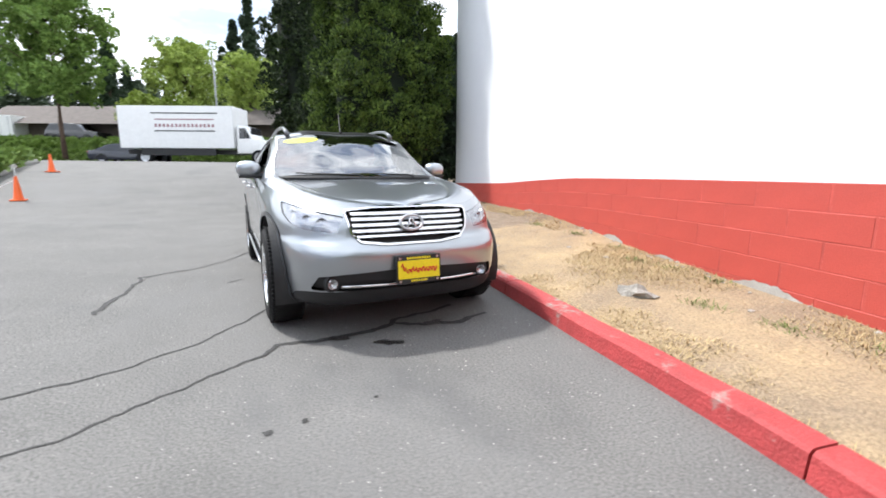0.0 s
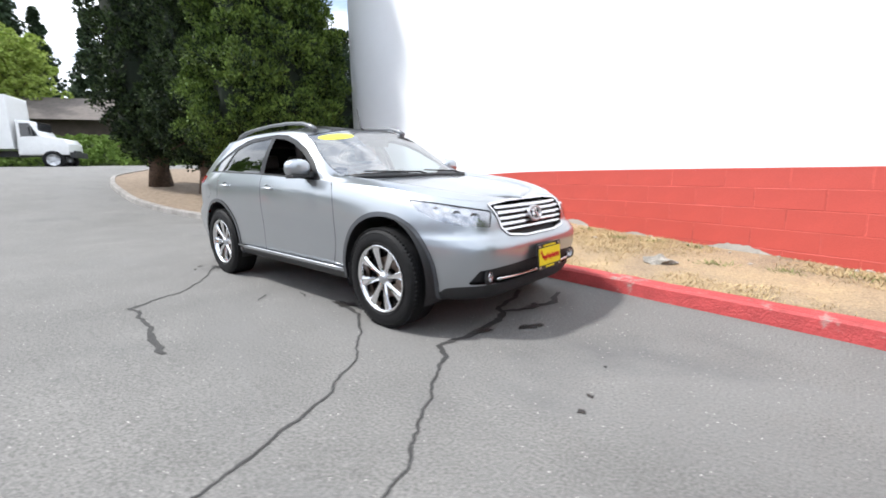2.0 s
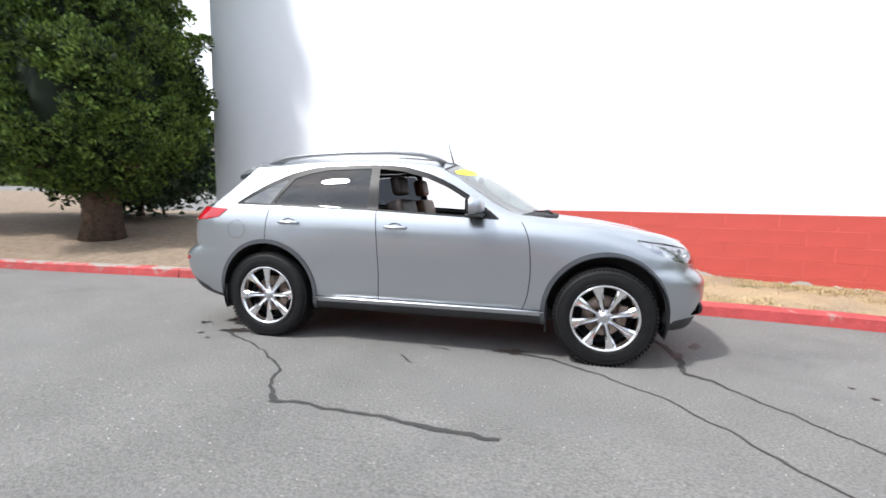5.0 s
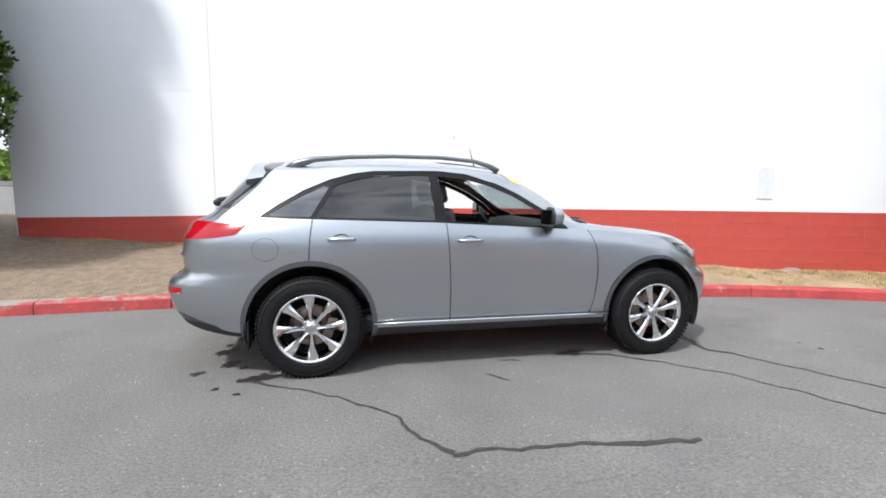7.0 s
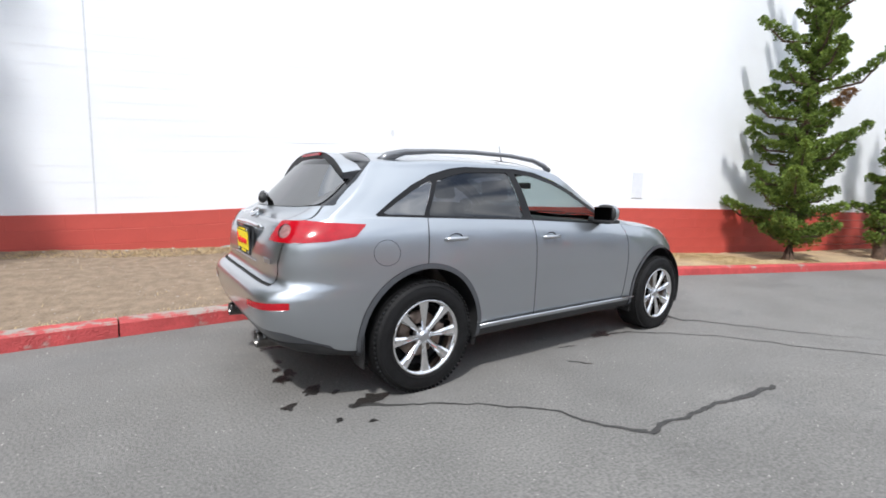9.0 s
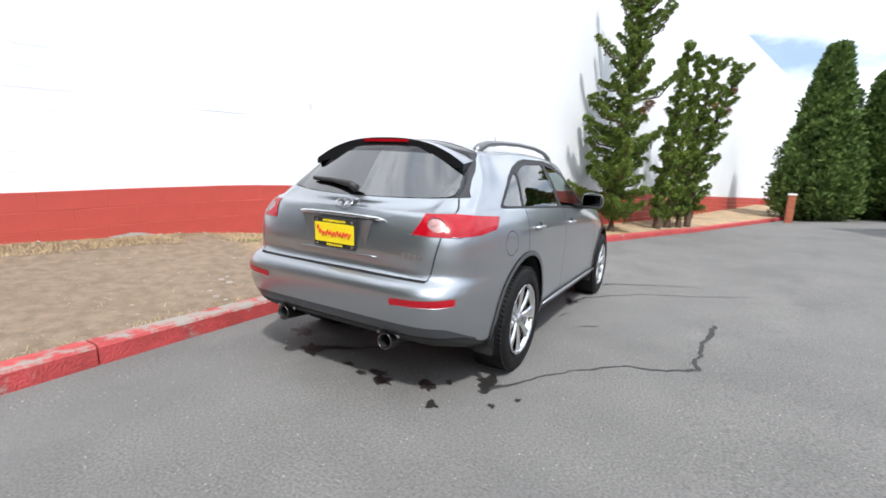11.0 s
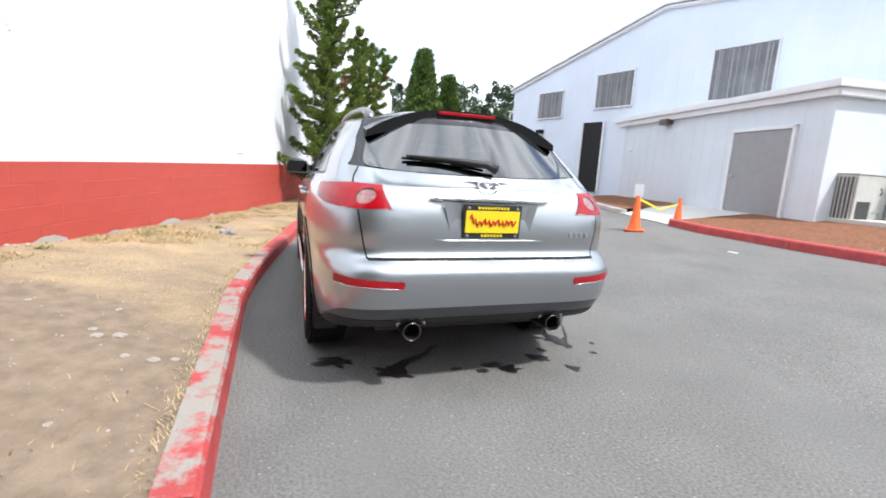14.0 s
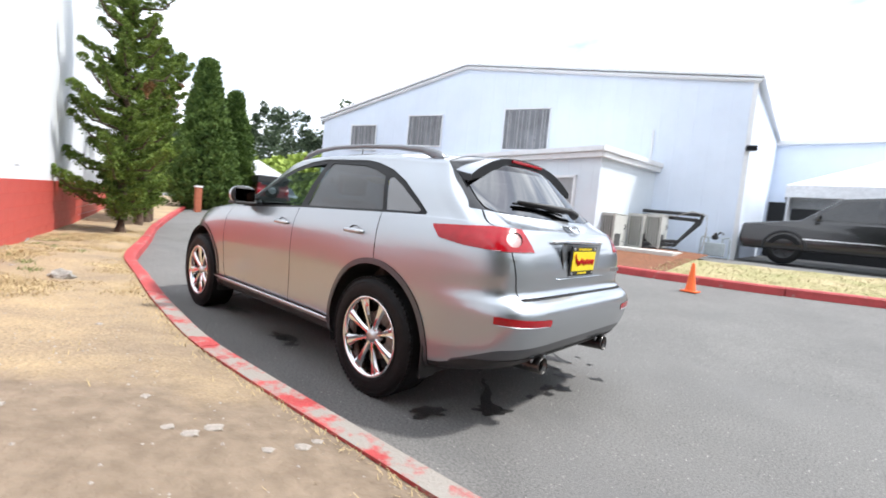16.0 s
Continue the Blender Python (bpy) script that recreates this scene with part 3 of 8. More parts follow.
# dark lip round each wheel opening
lips = []
for cx in (AX, -AX):
    lip, rest = split(*rest, arch_f(cx, ARCH_R + 0.035))
    lips.append(lip)

# glass of the sides
W_FRONT = [(0.50, 1.125), (-0.40, 1.165), (-0.445, 1.495), (-0.25, 1.475), (-0.05, 1.425), (0.15, 1.345), (0.36, 1.225)]
W_REAR = [(-0.51, 1.17), (-1.37, 1.19), (-1.235, 1.405), (-1.10, 1.45), (-0.95, 1.48), (-0.535, 1.50)]
W_QUART = [(-1.42, 1.19), (-1.70, 1.195), (-1.60, 1.255), (-1.45, 1.34), (-1.285, 1.415)]
DLO = [(0.60, 1.10), (-0.5, 1.15), (-1.76, 1.18), (-1.62, 1.275), (-1.46, 1.37), (-1.28, 1.45), (-1.10, 1.50), (-0.95, 1.522), (-0.45, 1.535), (-0.22, 1.515), (0.0, 1.455), (0.2, 1.37), (0.42, 1.24)]
on_side = lambda A: np.where((A[:, VV] > V_SH - 1.2) & (A[:, VV] < V_ED + 0.02), 0, 0.5)
wf, rest = split(*rest, lambda A: poly_sdf(A[:, X], A[:, Z], W_FRONT, 0.008) + on_side(A))
wr, rest = split(*rest, lambda A: poly_sdf(A[:, X], A[:, Z], W_REAR, 0.008) + on_side(A))
wq, rest = split(*rest, lambda A: poly_sdf(A[:, X], A[:, Z], W_QUART, 0.006) + on_side(A))
dlo, rest = split(*rest, lambda A: poly_sdf(A[:, X], A[:, Z], DLO, 0.006) + on_side(A))

# windscreen, backlight, spoiler top, sunroof
ws_f = lambda A: np.maximum(np.maximum(V_ED + 0.22 - A[:, VV], (A[:, XN] - 0.985) * 8), (0.215 - A[:, XN]) * 8)
ws, rest = split(*rest, lambda A: ws_f(A))
stk, ws = split(*ws, lambda A: np.hypot((A[:, Y] + 0.455) / 0.165, (A[:, Z] - 1.487 - 0.10 * (A[:, Y] + 0.455)) / 0.026) - 1)
wsb, rest = split(*rest, lambda A: np.maximum(np.maximum(V_ED + 0.08 - A[:, VV], (A[:, XN] - 1.075) * 8), (0.19 - A[:, XN]) * 8))
# glass stops low; the black band above it stands for shade under the spoiler
BLP = [(-0.2, 1.212), (0.25, 1.214), (0.5, 1.222), (0.64, 1.236), (0.66, 1.25), (0.655, 1.29), (0.62, 1.39), (0.585, 1.45), (0.5, 1.485), (0.3, 1.495), (-0.2, 1.50)]
back_f = lambda A: np.where((A[:, X] < -1.55) & (A[:, VV] > V_SH + 0.5), 0, 0.5)
bl, rest = split(*rest, lambda A: poly_sdf(-A[:, Y], A[:, Z], BLP, 0.004) + back_f(A))
wrap_x = lambda z: pch([1.15, 1.25, 1.335, 1.40, 1.50, 1.57], [-2.02, -1.97, -1.885, -1.81, -1.715, -1.64], z)
wrap_b = lambda y: pch([0.0, 0.25, 0.5, 0.66, 0.8], [1.206, 1.208, 1.216, 1.228, 1.240], np.abs(y))
blb, rest = split(*rest, lambda A: np.maximum(A[:, X] - wrap_x(A[:, Z]), (wrap_b(A[:, Y]) - A[:, Z])) + np.where((A[:, X] < -1.55) & (A[:, VV] > V_SH + 0.2), 0, 0.5))
sr, rest = split(*rest, lambda A: np.maximum(np.maximum(np.abs(A[:, X] + 0.12) - 0.26, np.abs(A[:, Y]) - 0.42), np.where(A[:, VV] > V_ED, -1, 1)))

# lamps, grille, bumper openings
HL = [(0.555, 0.782), (0.535, 0.872), (0.75, 0.90), (1.05, 0.933), (1.33, 0.957), (1.24, 0.895), (1.08, 0.838), (0.85, 0.80)]
front = lambda A: np.where((A[:, X] > 1.3) & (A[:, VV] < V_SH + 3.2), 0, 0.5)
hl, rest = split(*rest, lambda A: poly_sdf(fs(A), A[:, Z], HL, 0.010) + front(A))
gr_s = lambda A: poly_sdf(A[:, Y], A[:, Z], [(0.445, 0.90), (0.42, 0.78), (0.37, 0.725), (0.2, 0.705), (-0.2, 0.705), (-0.37, 0.725), (-0.42, 0.78), (-0.445, 0.90), (-0.25, 0.915), (0.25, 0.915)], 0.012) + front(A)
gr, rest = split(*rest, lambda A: gr_s(A))
grb, rest = split(*rest, lambda A: gr_s(A) - 0.013)
LOWER = [(-0.66, 0.475), (-0.50, 0.49), (-0.2, 0.50), (0.2, 0.50), (0.50, 0.49), (0.66, 0.475), (0.70, 0.40), (0.45, 0.385), (0, 0.38), (-0.45, 0.385), (-0.70, 0.40)]
lo, rest = split(*rest, lambda A: poly_sdf(A[:, Y], A[:, Z], LOWER, 0.012) + front(A))
# lower cladding: black below the sills and bumpers
clad, rest = split(*rest, lambda A: A[:, Z] - pch([-2.5, -2.2, -1.95, -1.9, -0.9, 0.9, 1.9, 1.95, 2.1, 2.3], [0.44, 0.43, 0.36, 0.355, 0.355, 0.355, 0.33, 0.36, 0.375, 0.37], A[:, X]))
strip, rest = split(*rest, lambda A: np.maximum(np.maximum(np.abs(A[:, Z] - 0.385) - 0.011, np.abs(A[:, X]) - 0.98), np.where(A[:, Y] < -0.6, -1, 1)))
TLP = [(0.494, 1.022), (0.60, 1.132), (0.82, 1.138), (1.285, 1.122), (1.235, 1.062), (1.05, 1.036), (0.78, 1.022)]
rear = lambda A: np.where((A[:, X] < -1.3) & (A[:, VV] < V_SH + 0.8), 0, 0.5)
tl, rest = split(*rest, lambda A: poly_sdf(rs(A), A[:, Z], TLP, 0.006) + rear(A))
tlw, tl = split(*tl, lambda A: np.hypot((rs(A) - 0.668) / 0.068, (A[:, Z] - 1.080) / 0.040) - 1)
REFL = [(0.31, 0.626), (0.31, 0.660), (0.80, 0.684), (0.80, 0.648)]
rf, rest = split(*rest, lambda A: poly_sdf(rs(A), A[:, Z], REFL, 0.003) + rear(A))
# the rear bumper is darker grey below a bowed line
low_r, rest = split(*rest, lambda A: np.maximum(np.maximum(A[:, Z] - pch([-2.5, -2.33, -2.24, -2.14, -2.04], [0.515, 0.505, 0.475, 0.435, 0.40], A[:, X]), A[:, X] + 2.04), 0 * A[:, Z] - 1))

# shut lines: narrow dark gaps
def join(*pieces):
    A, T, off = [], [], 0
    for a, t in pieces:
        used, inv = np.unique(t, return_inverse=True)
        A.append(a[used])
        T.append(inv.reshape(-1, 3) + off)
        off += len(used)
    return np.concatenate(A), np.concatenate(T)


def seam(piece, g, mask, w=0.0038):
    """Cut a gap of half width w along g = 0 where mask < 0."""
    inn, out = split(*piece, mask)
    neg, pos = split(*inn, lambda A: g(A) + w)
    gap, pos = split(*pos, lambda A: g(A) - w)
    return gap, join(out, neg, pos)


low = lambda A: np.where((A[:, Y] < -0.5) & (A[:, VV] < V_SH + 0.9), -1.0, 1.0)
seam_all = []
for zs_, xs_ in (([0.38, 0.52, 0.70, 0.92, 1.05, 1.09], [0.80, 0.845, 0.86, 0.845, 0.80, 0.775]),
                 ([0.38, 0.6, 0.9, 1.15], [-0.385, -0.385, -0.40, -0.42]),
                 ([0.84, 1.02, 1.18], [-1.43, -1.42, -1.40])):
    g_, rest = seam(rest, lambda A: A[:, X] - pch(zs_, xs_, A[:, Z]), lambda A: np.maximum(low(A), np.maximum(np.abs(A[:, X] - xs_[1]) - 0.15, np.maximum(zs_[0] - A[:, Z], A[:, Z] - zs_[-1]) * 3)))
    seam_all.append(g_)
seam_fuel, rest = seam(rest, lambda A: np.hypot((A[:, X] + 1.72) / 1.1, A[:, Z] - 0.955) - 0.080, lambda A: np.where((A[:, Y] < -0.5) & (A[:, X] < -1.3) & (A[:, X] > -2.05), -1.0, 1.0), 0.0014)
seam_hood, rest = seam(rest, lambda A: A[:, VV] - (V_SH + 0.35), lambda A: np.where((A[:, XN] > 1.0) & (A[:, XN] < 2.06), -1.0, 1.0), 0.018)
seam_gate, rest = seam(rest, lambda A: np.abs(A[:, Y]) - pch([0.76, 0.85, 1.0, 1.13, 1.24], [0.680, 0.70, 0.725, 0.74, 0.69], A[:, Z]), lambda A: np.maximum(np.where((A[:, X] < -1.9) & (A[:, VV] < V_ED), -1.0, 1.0), np.maximum(0.765 - A[:, Z], A[:, Z] - 1.235) * 5), 0.004)
seam_gate2, rest = seam(rest, lambda A: A[:, Z] - 0.765, lambda A: np.maximum(np.where(A[:, X] < -1.9, -1.0, 1.0), np.abs(A[:, Y]) - 0.68), 0.006)

shell("body_shell", rest, M_PAINT, car, "silver-grey metallic body panels", both=True)
for mrr, tag_ in ((0, "right"), (1, "left")):
    for lip in lips:
        shell("wheel_arch_trim", lip, M_DARKGREY, car, "dark grey wheel-arch lip", mirror=mrr, push=0.006)
    shell("window_trim", dlo, M_GLOSSBLK, car, "black window surround and pillars", mirror=mrr, push=-0.004)
    shell("rear_door_glass", wr, G_TINT, car, "tinted rear door glass", mirror=mrr, push=-0.009)
    shell("quarter_glass", wq, G_REAR, car, "tinted rear quarter glass", mirror=mrr, push=-0.007)
    shell("sill_strip", strip, M_CHROME, car, "bright sill moulding", mirror=mrr, push=0.010)
    lamp = shell("headlamp", hl, M_LAMPDARK, car, "clear headlamp with grey reflector bowl", mirror=mrr, push=-0.009)
    shell("lens", hl, G_LENS, lamp, "clear lamp lens", mirror=mrr, push=0.002)
    tlamp = shell("tail_lamp", tl, M_REDLENS, car, "red wrap-round tail lamp", mirror=mrr, push=0.004)
    shell("reversing_lamp", tlw, M_REVERSE, tlamp, "clear round reversing lamp", mirror=mrr, push=-0.004)
    shell("lamp_cover", tlw, G_LENS, tlamp, mirror=mrr, push=0.005)
    ms_ = 1 if mrr else -1
    for nm_, zs_, za, zb, sa0, sa1 in (("reflector_lip", None, 0.622, 0.643, 0.31, 0.80), ("lamp_lip", None, 1.017, 1.019, 0.47, 0.86)):
        pts_ = []
        for k in range(9):
            u_, zq = sa0 + (sa1 - sa0) * k / 8, za + (zb - za) * k / 8
            A = ATT[(ATT[:, 0] < -1.3) & (np.abs(ATT[:, 2] - zq) < 0.02)]
            q_ = A[np.argmin(np.abs(rs(A) - u_) + 3 * np.abs(A[:, 2] - zq))]
            pts_.append((q_[0] + q_[3] * 0.003, ms_ * abs(q_[1] + q_[4] * 0.003), zq))
        part(nm_, tube(pts_, [0.0015] + [0.0035] * 7 + [0.0015], 6), M_PAINT, car, "bright lower lip", True)
    shell("reflector", rf, M_REDLENS, car, "long red bumper reflector", mirror=mrr, push=0.003)
    for s_ in seam_all:
        shell("door_gap", s_, M_SEAM, car, mirror=mrr, push=-0.006)
    if not mrr:
        shell("fuel_flap_gap", seam_fuel, M_SEAM, car, mirror=mrr, push=-0.004)
    else:
        shell("wing_fillet", seam_fuel, M_PAINT, car, mirror=mrr)
shell("windscreen_sticker", stk, M_STICKER, car, "yellow-green oval windscreen sticker", push=0.002)
shell("windscreen", ws, G_CLEAR, car, "clear raked windscreen reflecting the sky", both=True)
shell("windscreen_border", wsb, M_GLOSSBLK, car, both=True, push=-0.003)
shell("rear_window", bl, G_REAR, car, "dark tinted rear window", both=True, push=0.003)
shell("rear_window_surround", blb, M_BACKGLOSS, car, "black glass wrap round the rear window, top band for spoiler shade", both=True, push=-0.003)
shell("sunroof", sr, M_GLOSSBLK, car, "dark glass sunroof panel", both=True, push=0.004)
shell("grille_back", gr, M_BLACKPL, car, both=True, push=-0.045)
shell("grille_surround", grb, M_CHROME, car, "chrome grille frame", both=True, push=0.008)
shell("lower_intake", lo, M_BLACKPL, car, "black lower bumper opening", both=True, push=-0.03)
shell("lower_cladding", clad, M_BLACKPL, car, "black lower sills and bumper edge", both=True)
shell("rear_apron", low_r, M_DARKGREY, car, "dark grey lower rear bumper", both=True, push=-0.003)
for mrr in (0, 1):
    for half in split(*seam_gate, lambda A: A[:, Z] - 1.035):
        shell("tailgate_gap", half, M_SEAM, car, mirror=mrr, push=-0.006)
    shell("bonnet_gap", seam_hood, M_SEAM, car, mirror=mrr, push=-0.005)
shell("tailgate_lower_gap", seam_gate2, M_SEAM, car, both=True, push=-0.008)

roof_in, _ = split(ATT, TRI, lambda A: np.maximum(np.maximum(V_ED - 0.4 - A[:, VV], (A[:, XN] - 0.2) * 8), (-1.75 - A[:, XN]) * 8))
shell("roof_lining", roof_in, M_CABIN, car, "dark roof lining", both=True, push=-0.035)
door_in, _ = split(ATT, TRI, lambda A: np.maximum(np.maximum(np.abs(A[:, X] + 0.2) - 1.1, 0.40 - A[:, Z]), np.maximum(np.maximum(A[:, VV] - V_SH - 0.1, np.where(A[:, Y] < -0.5, -1, 1)), ARCH_R + 0.07 - np.hypot(np.abs(A[:, X]) - AX, A[:, Z] - WZ))))
for mrr in (0, 1):
    shell("door_lining", door_in, M_CABIN, car, "dark door trim", mirror=mrr, push=-0.07)


def lathe(profile, seg=48, bm=None):
    """Turned solid about the y axis from (radius, y) points."""
    bm = bm or bmesh.new()
    rings_ = []
    for r, y in profile:
        rings_.append([bm.verts.new((r * math.cos(2 * math.pi * k / seg), y, r * math.sin(2 * math.pi * k / seg))) for k in range(seg)])
    for r0, r1 in zip(rings_, rings_[1:]):
        for k in range(seg):
            bm.faces.new((r0[k], r1[k], r1[(k + 1) % seg], r0[(k + 1) % seg]))
    return bm


def disc(r, y, seg=40, bm=None, r0=0.0):
    return lathe([(max(r0, 1e-4), y), (r, y)], seg, bm)


def make_wheel(m):
    """A road wheel whose outer face looks towards -y."""
    w = new("wheel")
    w.parent, w.matrix_basis = car, m
    tagged(w, "black tyre on a polished eight-spoke alloy wheel")
    ty = lathe([(0.250, -0.112), (0.261, -0.125), (0.292, -0.134), (0.33, -0.132), (0.358, -0.120), (0.374, -0.100), (0.381, -0.07), (WR, 0.0), (0.381, 0.07), (0.374, 0.10), (0.35, 0.125), (0.29, 0.134), (0.236, 0.11)], 72)
    # shoulder lugs and grooves
    for k in range(72):
        a = 2 * math.pi * (k + 0.5) / 72
        for yy in (-0.098, 0.098):
            box(0, 0, 0, 0.012, 0.036, 0.020, 0.002, 1, ty, pose(0, yy, 0) @ Matrix.Rotation(-a, 4, "Y") @ pose(0.372, 0, 0, 0, 0, 18 if yy < 0 else -18))
    tyre = part("tyre", ty, M_RUBBER, w, "black rubber tyre", True)
    for rr in (0.274, 0.345):
        part("sidewall_rib", lathe([(rr - 0.004, -0.128 if rr < 0.3 else -0.127), (rr, -0.136 if rr < 0.3 else -0.1315), (rr + 0.004, -0.131 if rr < 0.3 else -0.125)], 72), M_RUBBER, tyre, "", True)
    part("rim_lip", lathe([(0.250, -0.118), (0.258, -0.124), (0.255, -0.131), (0.244, -0.130), (0.236, -0.115), (0.228, -0.09), (0.218, 0.0), (0.218, 0.10), (0.236, 0.115)], 64), M_CHROME, w, "polished rim edge", True)
    part("rim_back", lathe([(0.217, -0.02), (0.216, 0.09), (0.03, 0.09), (0.03, 0.10)], 48), M_BLACKPL, w, "", True)
    # brake disc and caliper
    part("brake_disc", lathe([(0.07, -0.02), (0.155, -0.02), (0.158, -0.012), (0.155, 0.01), (0.07, 0.01)], 48), M_RUST, w, "worn steel brake disc", True)
    part("caliper", box(0.0, -0.02, 0.0, 0.07, 0.07, 0.16, 0.012, 2, None, pose(0.13, 0.0, 0.03)), M_RUST, w)
    for k in range(8):
        a = 2 * math.pi * k / 8 + math.pi / 8
        sp = bmesh.new()
        prof = [(0.035, 0.019, -0.090), (0.075, 0.0165, -0.096), (0.135, 0.022, -0.104), (0.19, 0.031, -0.108), (0.226, 0.039, -0.110), (0.241, 0.044, -0.112)]
        rr_ = []
        for r, h, y in prof:
            rr_.append([sp.verts.new((r, y + 0.040, -h * 0.8)), sp.verts.new((r, y + 0.006, -h)), sp.verts.new((r, y - 0.006, -h * 0.55)), sp.verts.new((r, y - 0.003, 0)), sp.verts.new((r, y - 0.006, h * 0.55)), sp.verts.new((r, y + 0.006, h)), sp.verts.new((r, y + 0.040, h * 0.8))])
        for q0, q1 in zip(rr_, rr_[1:]):
            for i in range(6):
                sp.faces.new((q0[i], q0[i + 1], q1[i + 1], q1[i]))
        sp.faces.new(rr_[0][::-1])
        sp.faces.new(rr_[-1])
        sp.transform(Matrix.Rotation(a, 4, "Y"))
        bmesh.ops.recalc_face_normals(sp, faces=sp.faces[:])
        part("spoke", sp, M_CHROME, w, "", False)
    part("hub_cap", lathe([(0.0001, -0.112), (0.02, -0.112), (0.032, -0.108), (0.035, -0.098), (0.05, -0.092), (0.062, -0.082), (0.064, -0.05)], 32), M_SATIN, w, "silver centre cap", True)
    for k in range(5):
        a = 2 * math.pi * k / 5
        part("wheel_nut", lathe([(0.0001, -0.102), (0.007, -0.102), (0.0085, -0.098), (0.0085, -0.08)], 8), M_SATIN, w, m=pose(0.05 * math.cos(a), 0.008, 0.05 * math.sin(a)))
    return w


for x_, s_, spin in ((AX, 1, 8), (-AX, 1, 20), (AX, -1, 14), (-AX, -1, 3)):
    make_wheel(pose(x_, -0.825 if s_ > 0 else 0.825, WZ, 0, 0, 0 if s_ > 0 else 180) @ Matrix.Rotation(radians(spin), 4, "Y"))
    # liner inside the wheel opening
    ln = bmesh.new()
    seg = 40
    r0 = [ln.verts.new((x_ + (ARCH_R + 0.012) * math.cos(t), -s_ * 0.925, WZ + 0.02 + (ARCH_R + 0.012) * math.sin(t))) for t in np.linspace(-0.35, math.pi + 0.35, seg)]
    r1 = [ln.verts.new((v.co.x, -s_ * 0.55, v.co.z)) for v in r0]
    for i in range(seg - 1):
        ln.faces.new((r0[i], r0[i + 1], r1[i + 1], r1[i]))
    ln.faces.new(r1)
    part("wheel_liner", ln, M_BLACKPL, car, "black wheel housing")
    # mud flap
    sgn = -1
    mf = box(x_ - 0.435, -s_ * 0.845, 0.335, 0.014, 0.13, 0.21, 0.006, 2)
    part("mud_flap", mf, M_BLACKPL, car, "black mud flap")
# floor pan under the body; the long box is added to block light beneath
part("underbody", box(0.0, 0, 0.31, 4.1, 1.16, 0.10, 0.03), M_BLACKPL, car)
part("floor_pan", box(-0.1, 0, 0.36, 1.9, 1.70, 0.12, 0.03), M_BLACKPL, car)


def on_body(y, z, front_=True):
    """x of the body at that y and z, on the nose or the tail."""
    A = ATT[ATT[:, 0] > 1.2] if front_ else ATT[ATT[:, 0] < -1.2]
    k = np.argmin((A[:, 1] + abs(y)) ** 2 + (A[:, 2] - z) ** 2)
    return A[k, 0]


def bodied(name, bm, material, label="", smooth=True, m=None):
    return part(name, bm, material, car, label, smooth, m)


# grille bars and emblem
for k, z in enumerate((0.742, 0.782, 0.822, 0.862, 0.898)):
    half = 0.40 if k == 0 else 0.425
    ys = np.linspace(-half, half, 17)
    b = bmesh.new()
    rr_ = []
    for y in ys:
        x = on_body(y, z)
        rr_.append([b.verts.new((x - 0.028, y, z - 0.011)), b.verts.new((x - 0.004, y, z - 0.012)), b.verts.new((x + 0.003, y, z - 0.004)), b.verts.new((x - 0.006, y, z + 0.010)), b.verts.new((x - 0.028, y, z + 0.012))])
    for q0, q1 in zip(rr_, rr_[1:]):
        for i in range(5):
            b.faces.new((q0[i], q0[(i + 1) % 5], q1[(i + 1) % 5], q1[i]))
    bmesh.ops.recalc_face_normals(b, faces=b.faces[:])
    bodied("grille_bar", b, M_CHROME, "chrome grille bar", False)


def oval(cx, cy, cz, ry, rz, r, tilt, name="emblem"):
    p_ = [(cx + tilt * rz * math.sin(t), cy + ry * math.cos(t), cz + rz * math.sin(t)) for t in np.linspace(0, 2 * math.pi, 29)]
    b = tube(p_, r, 6, None, False)
    return bodied(name, b, M_SATIN, "plain bright metal oval emblem")


oval(on_body(0, 0.83) + 0.014, 0, 0.83, 0.085, 0.052, 0.011, -0.25)
bodied("emblem_bar", tube([(on_body(0, 0.80) + 0.016, -0.035, 0.795), (on_body(0, 0.86) + 0.012, 0, 0.868), (on_body(0, 0.80) + 0.016, 0.035, 0.795)], 0.009, 6), M_CHROME)
oval(on_body(0, 1.16, False) - 0.016, 0, 1.16, 0.066, 0.028, 0.0055, 0.80)

# bumper details
bodied("lower_trim_bar", tube([(on_body(y, 0.40) - 0.006 + 0.004, y, 0.398 + 0.012 * (abs(y) / 0.5) ** 2) for y in np.linspace(-0.52, 0.52, 21)], 0.011, 8), M_CHROME, "bright lower bumper strip")
for s_ in (-1, 1):
    fx = on_body(0.58, 0.435) - 0.012
    fog = bodied("fog_lamp", lathe([(0.036, 0.02), (0.036, -0.008), (0.032, -0.010), (0.028, -0.002), (0.0001, 0.006)], 28), M_LAMPIN, "round fog lamp", m=pose(fx, s_ * 0.58, 0.432, 0, 0, 90) @ pose(0, 0, 0, 0, 0, -18 * s_))
    part("lens", disc(0.031, -0.009, 28), G_LENS, fog)
    bodied("fog_lamp_bezel", lathe([(0.036, 0.012), (0.052, -0.006), (0.058, 0.02)], 28), M_BLACKPL, m=pose(fx, s_ * 0.58, 0.432, 0, 0, 90) @ pose(0, 0, 0, 0, 0, -18 * s_))


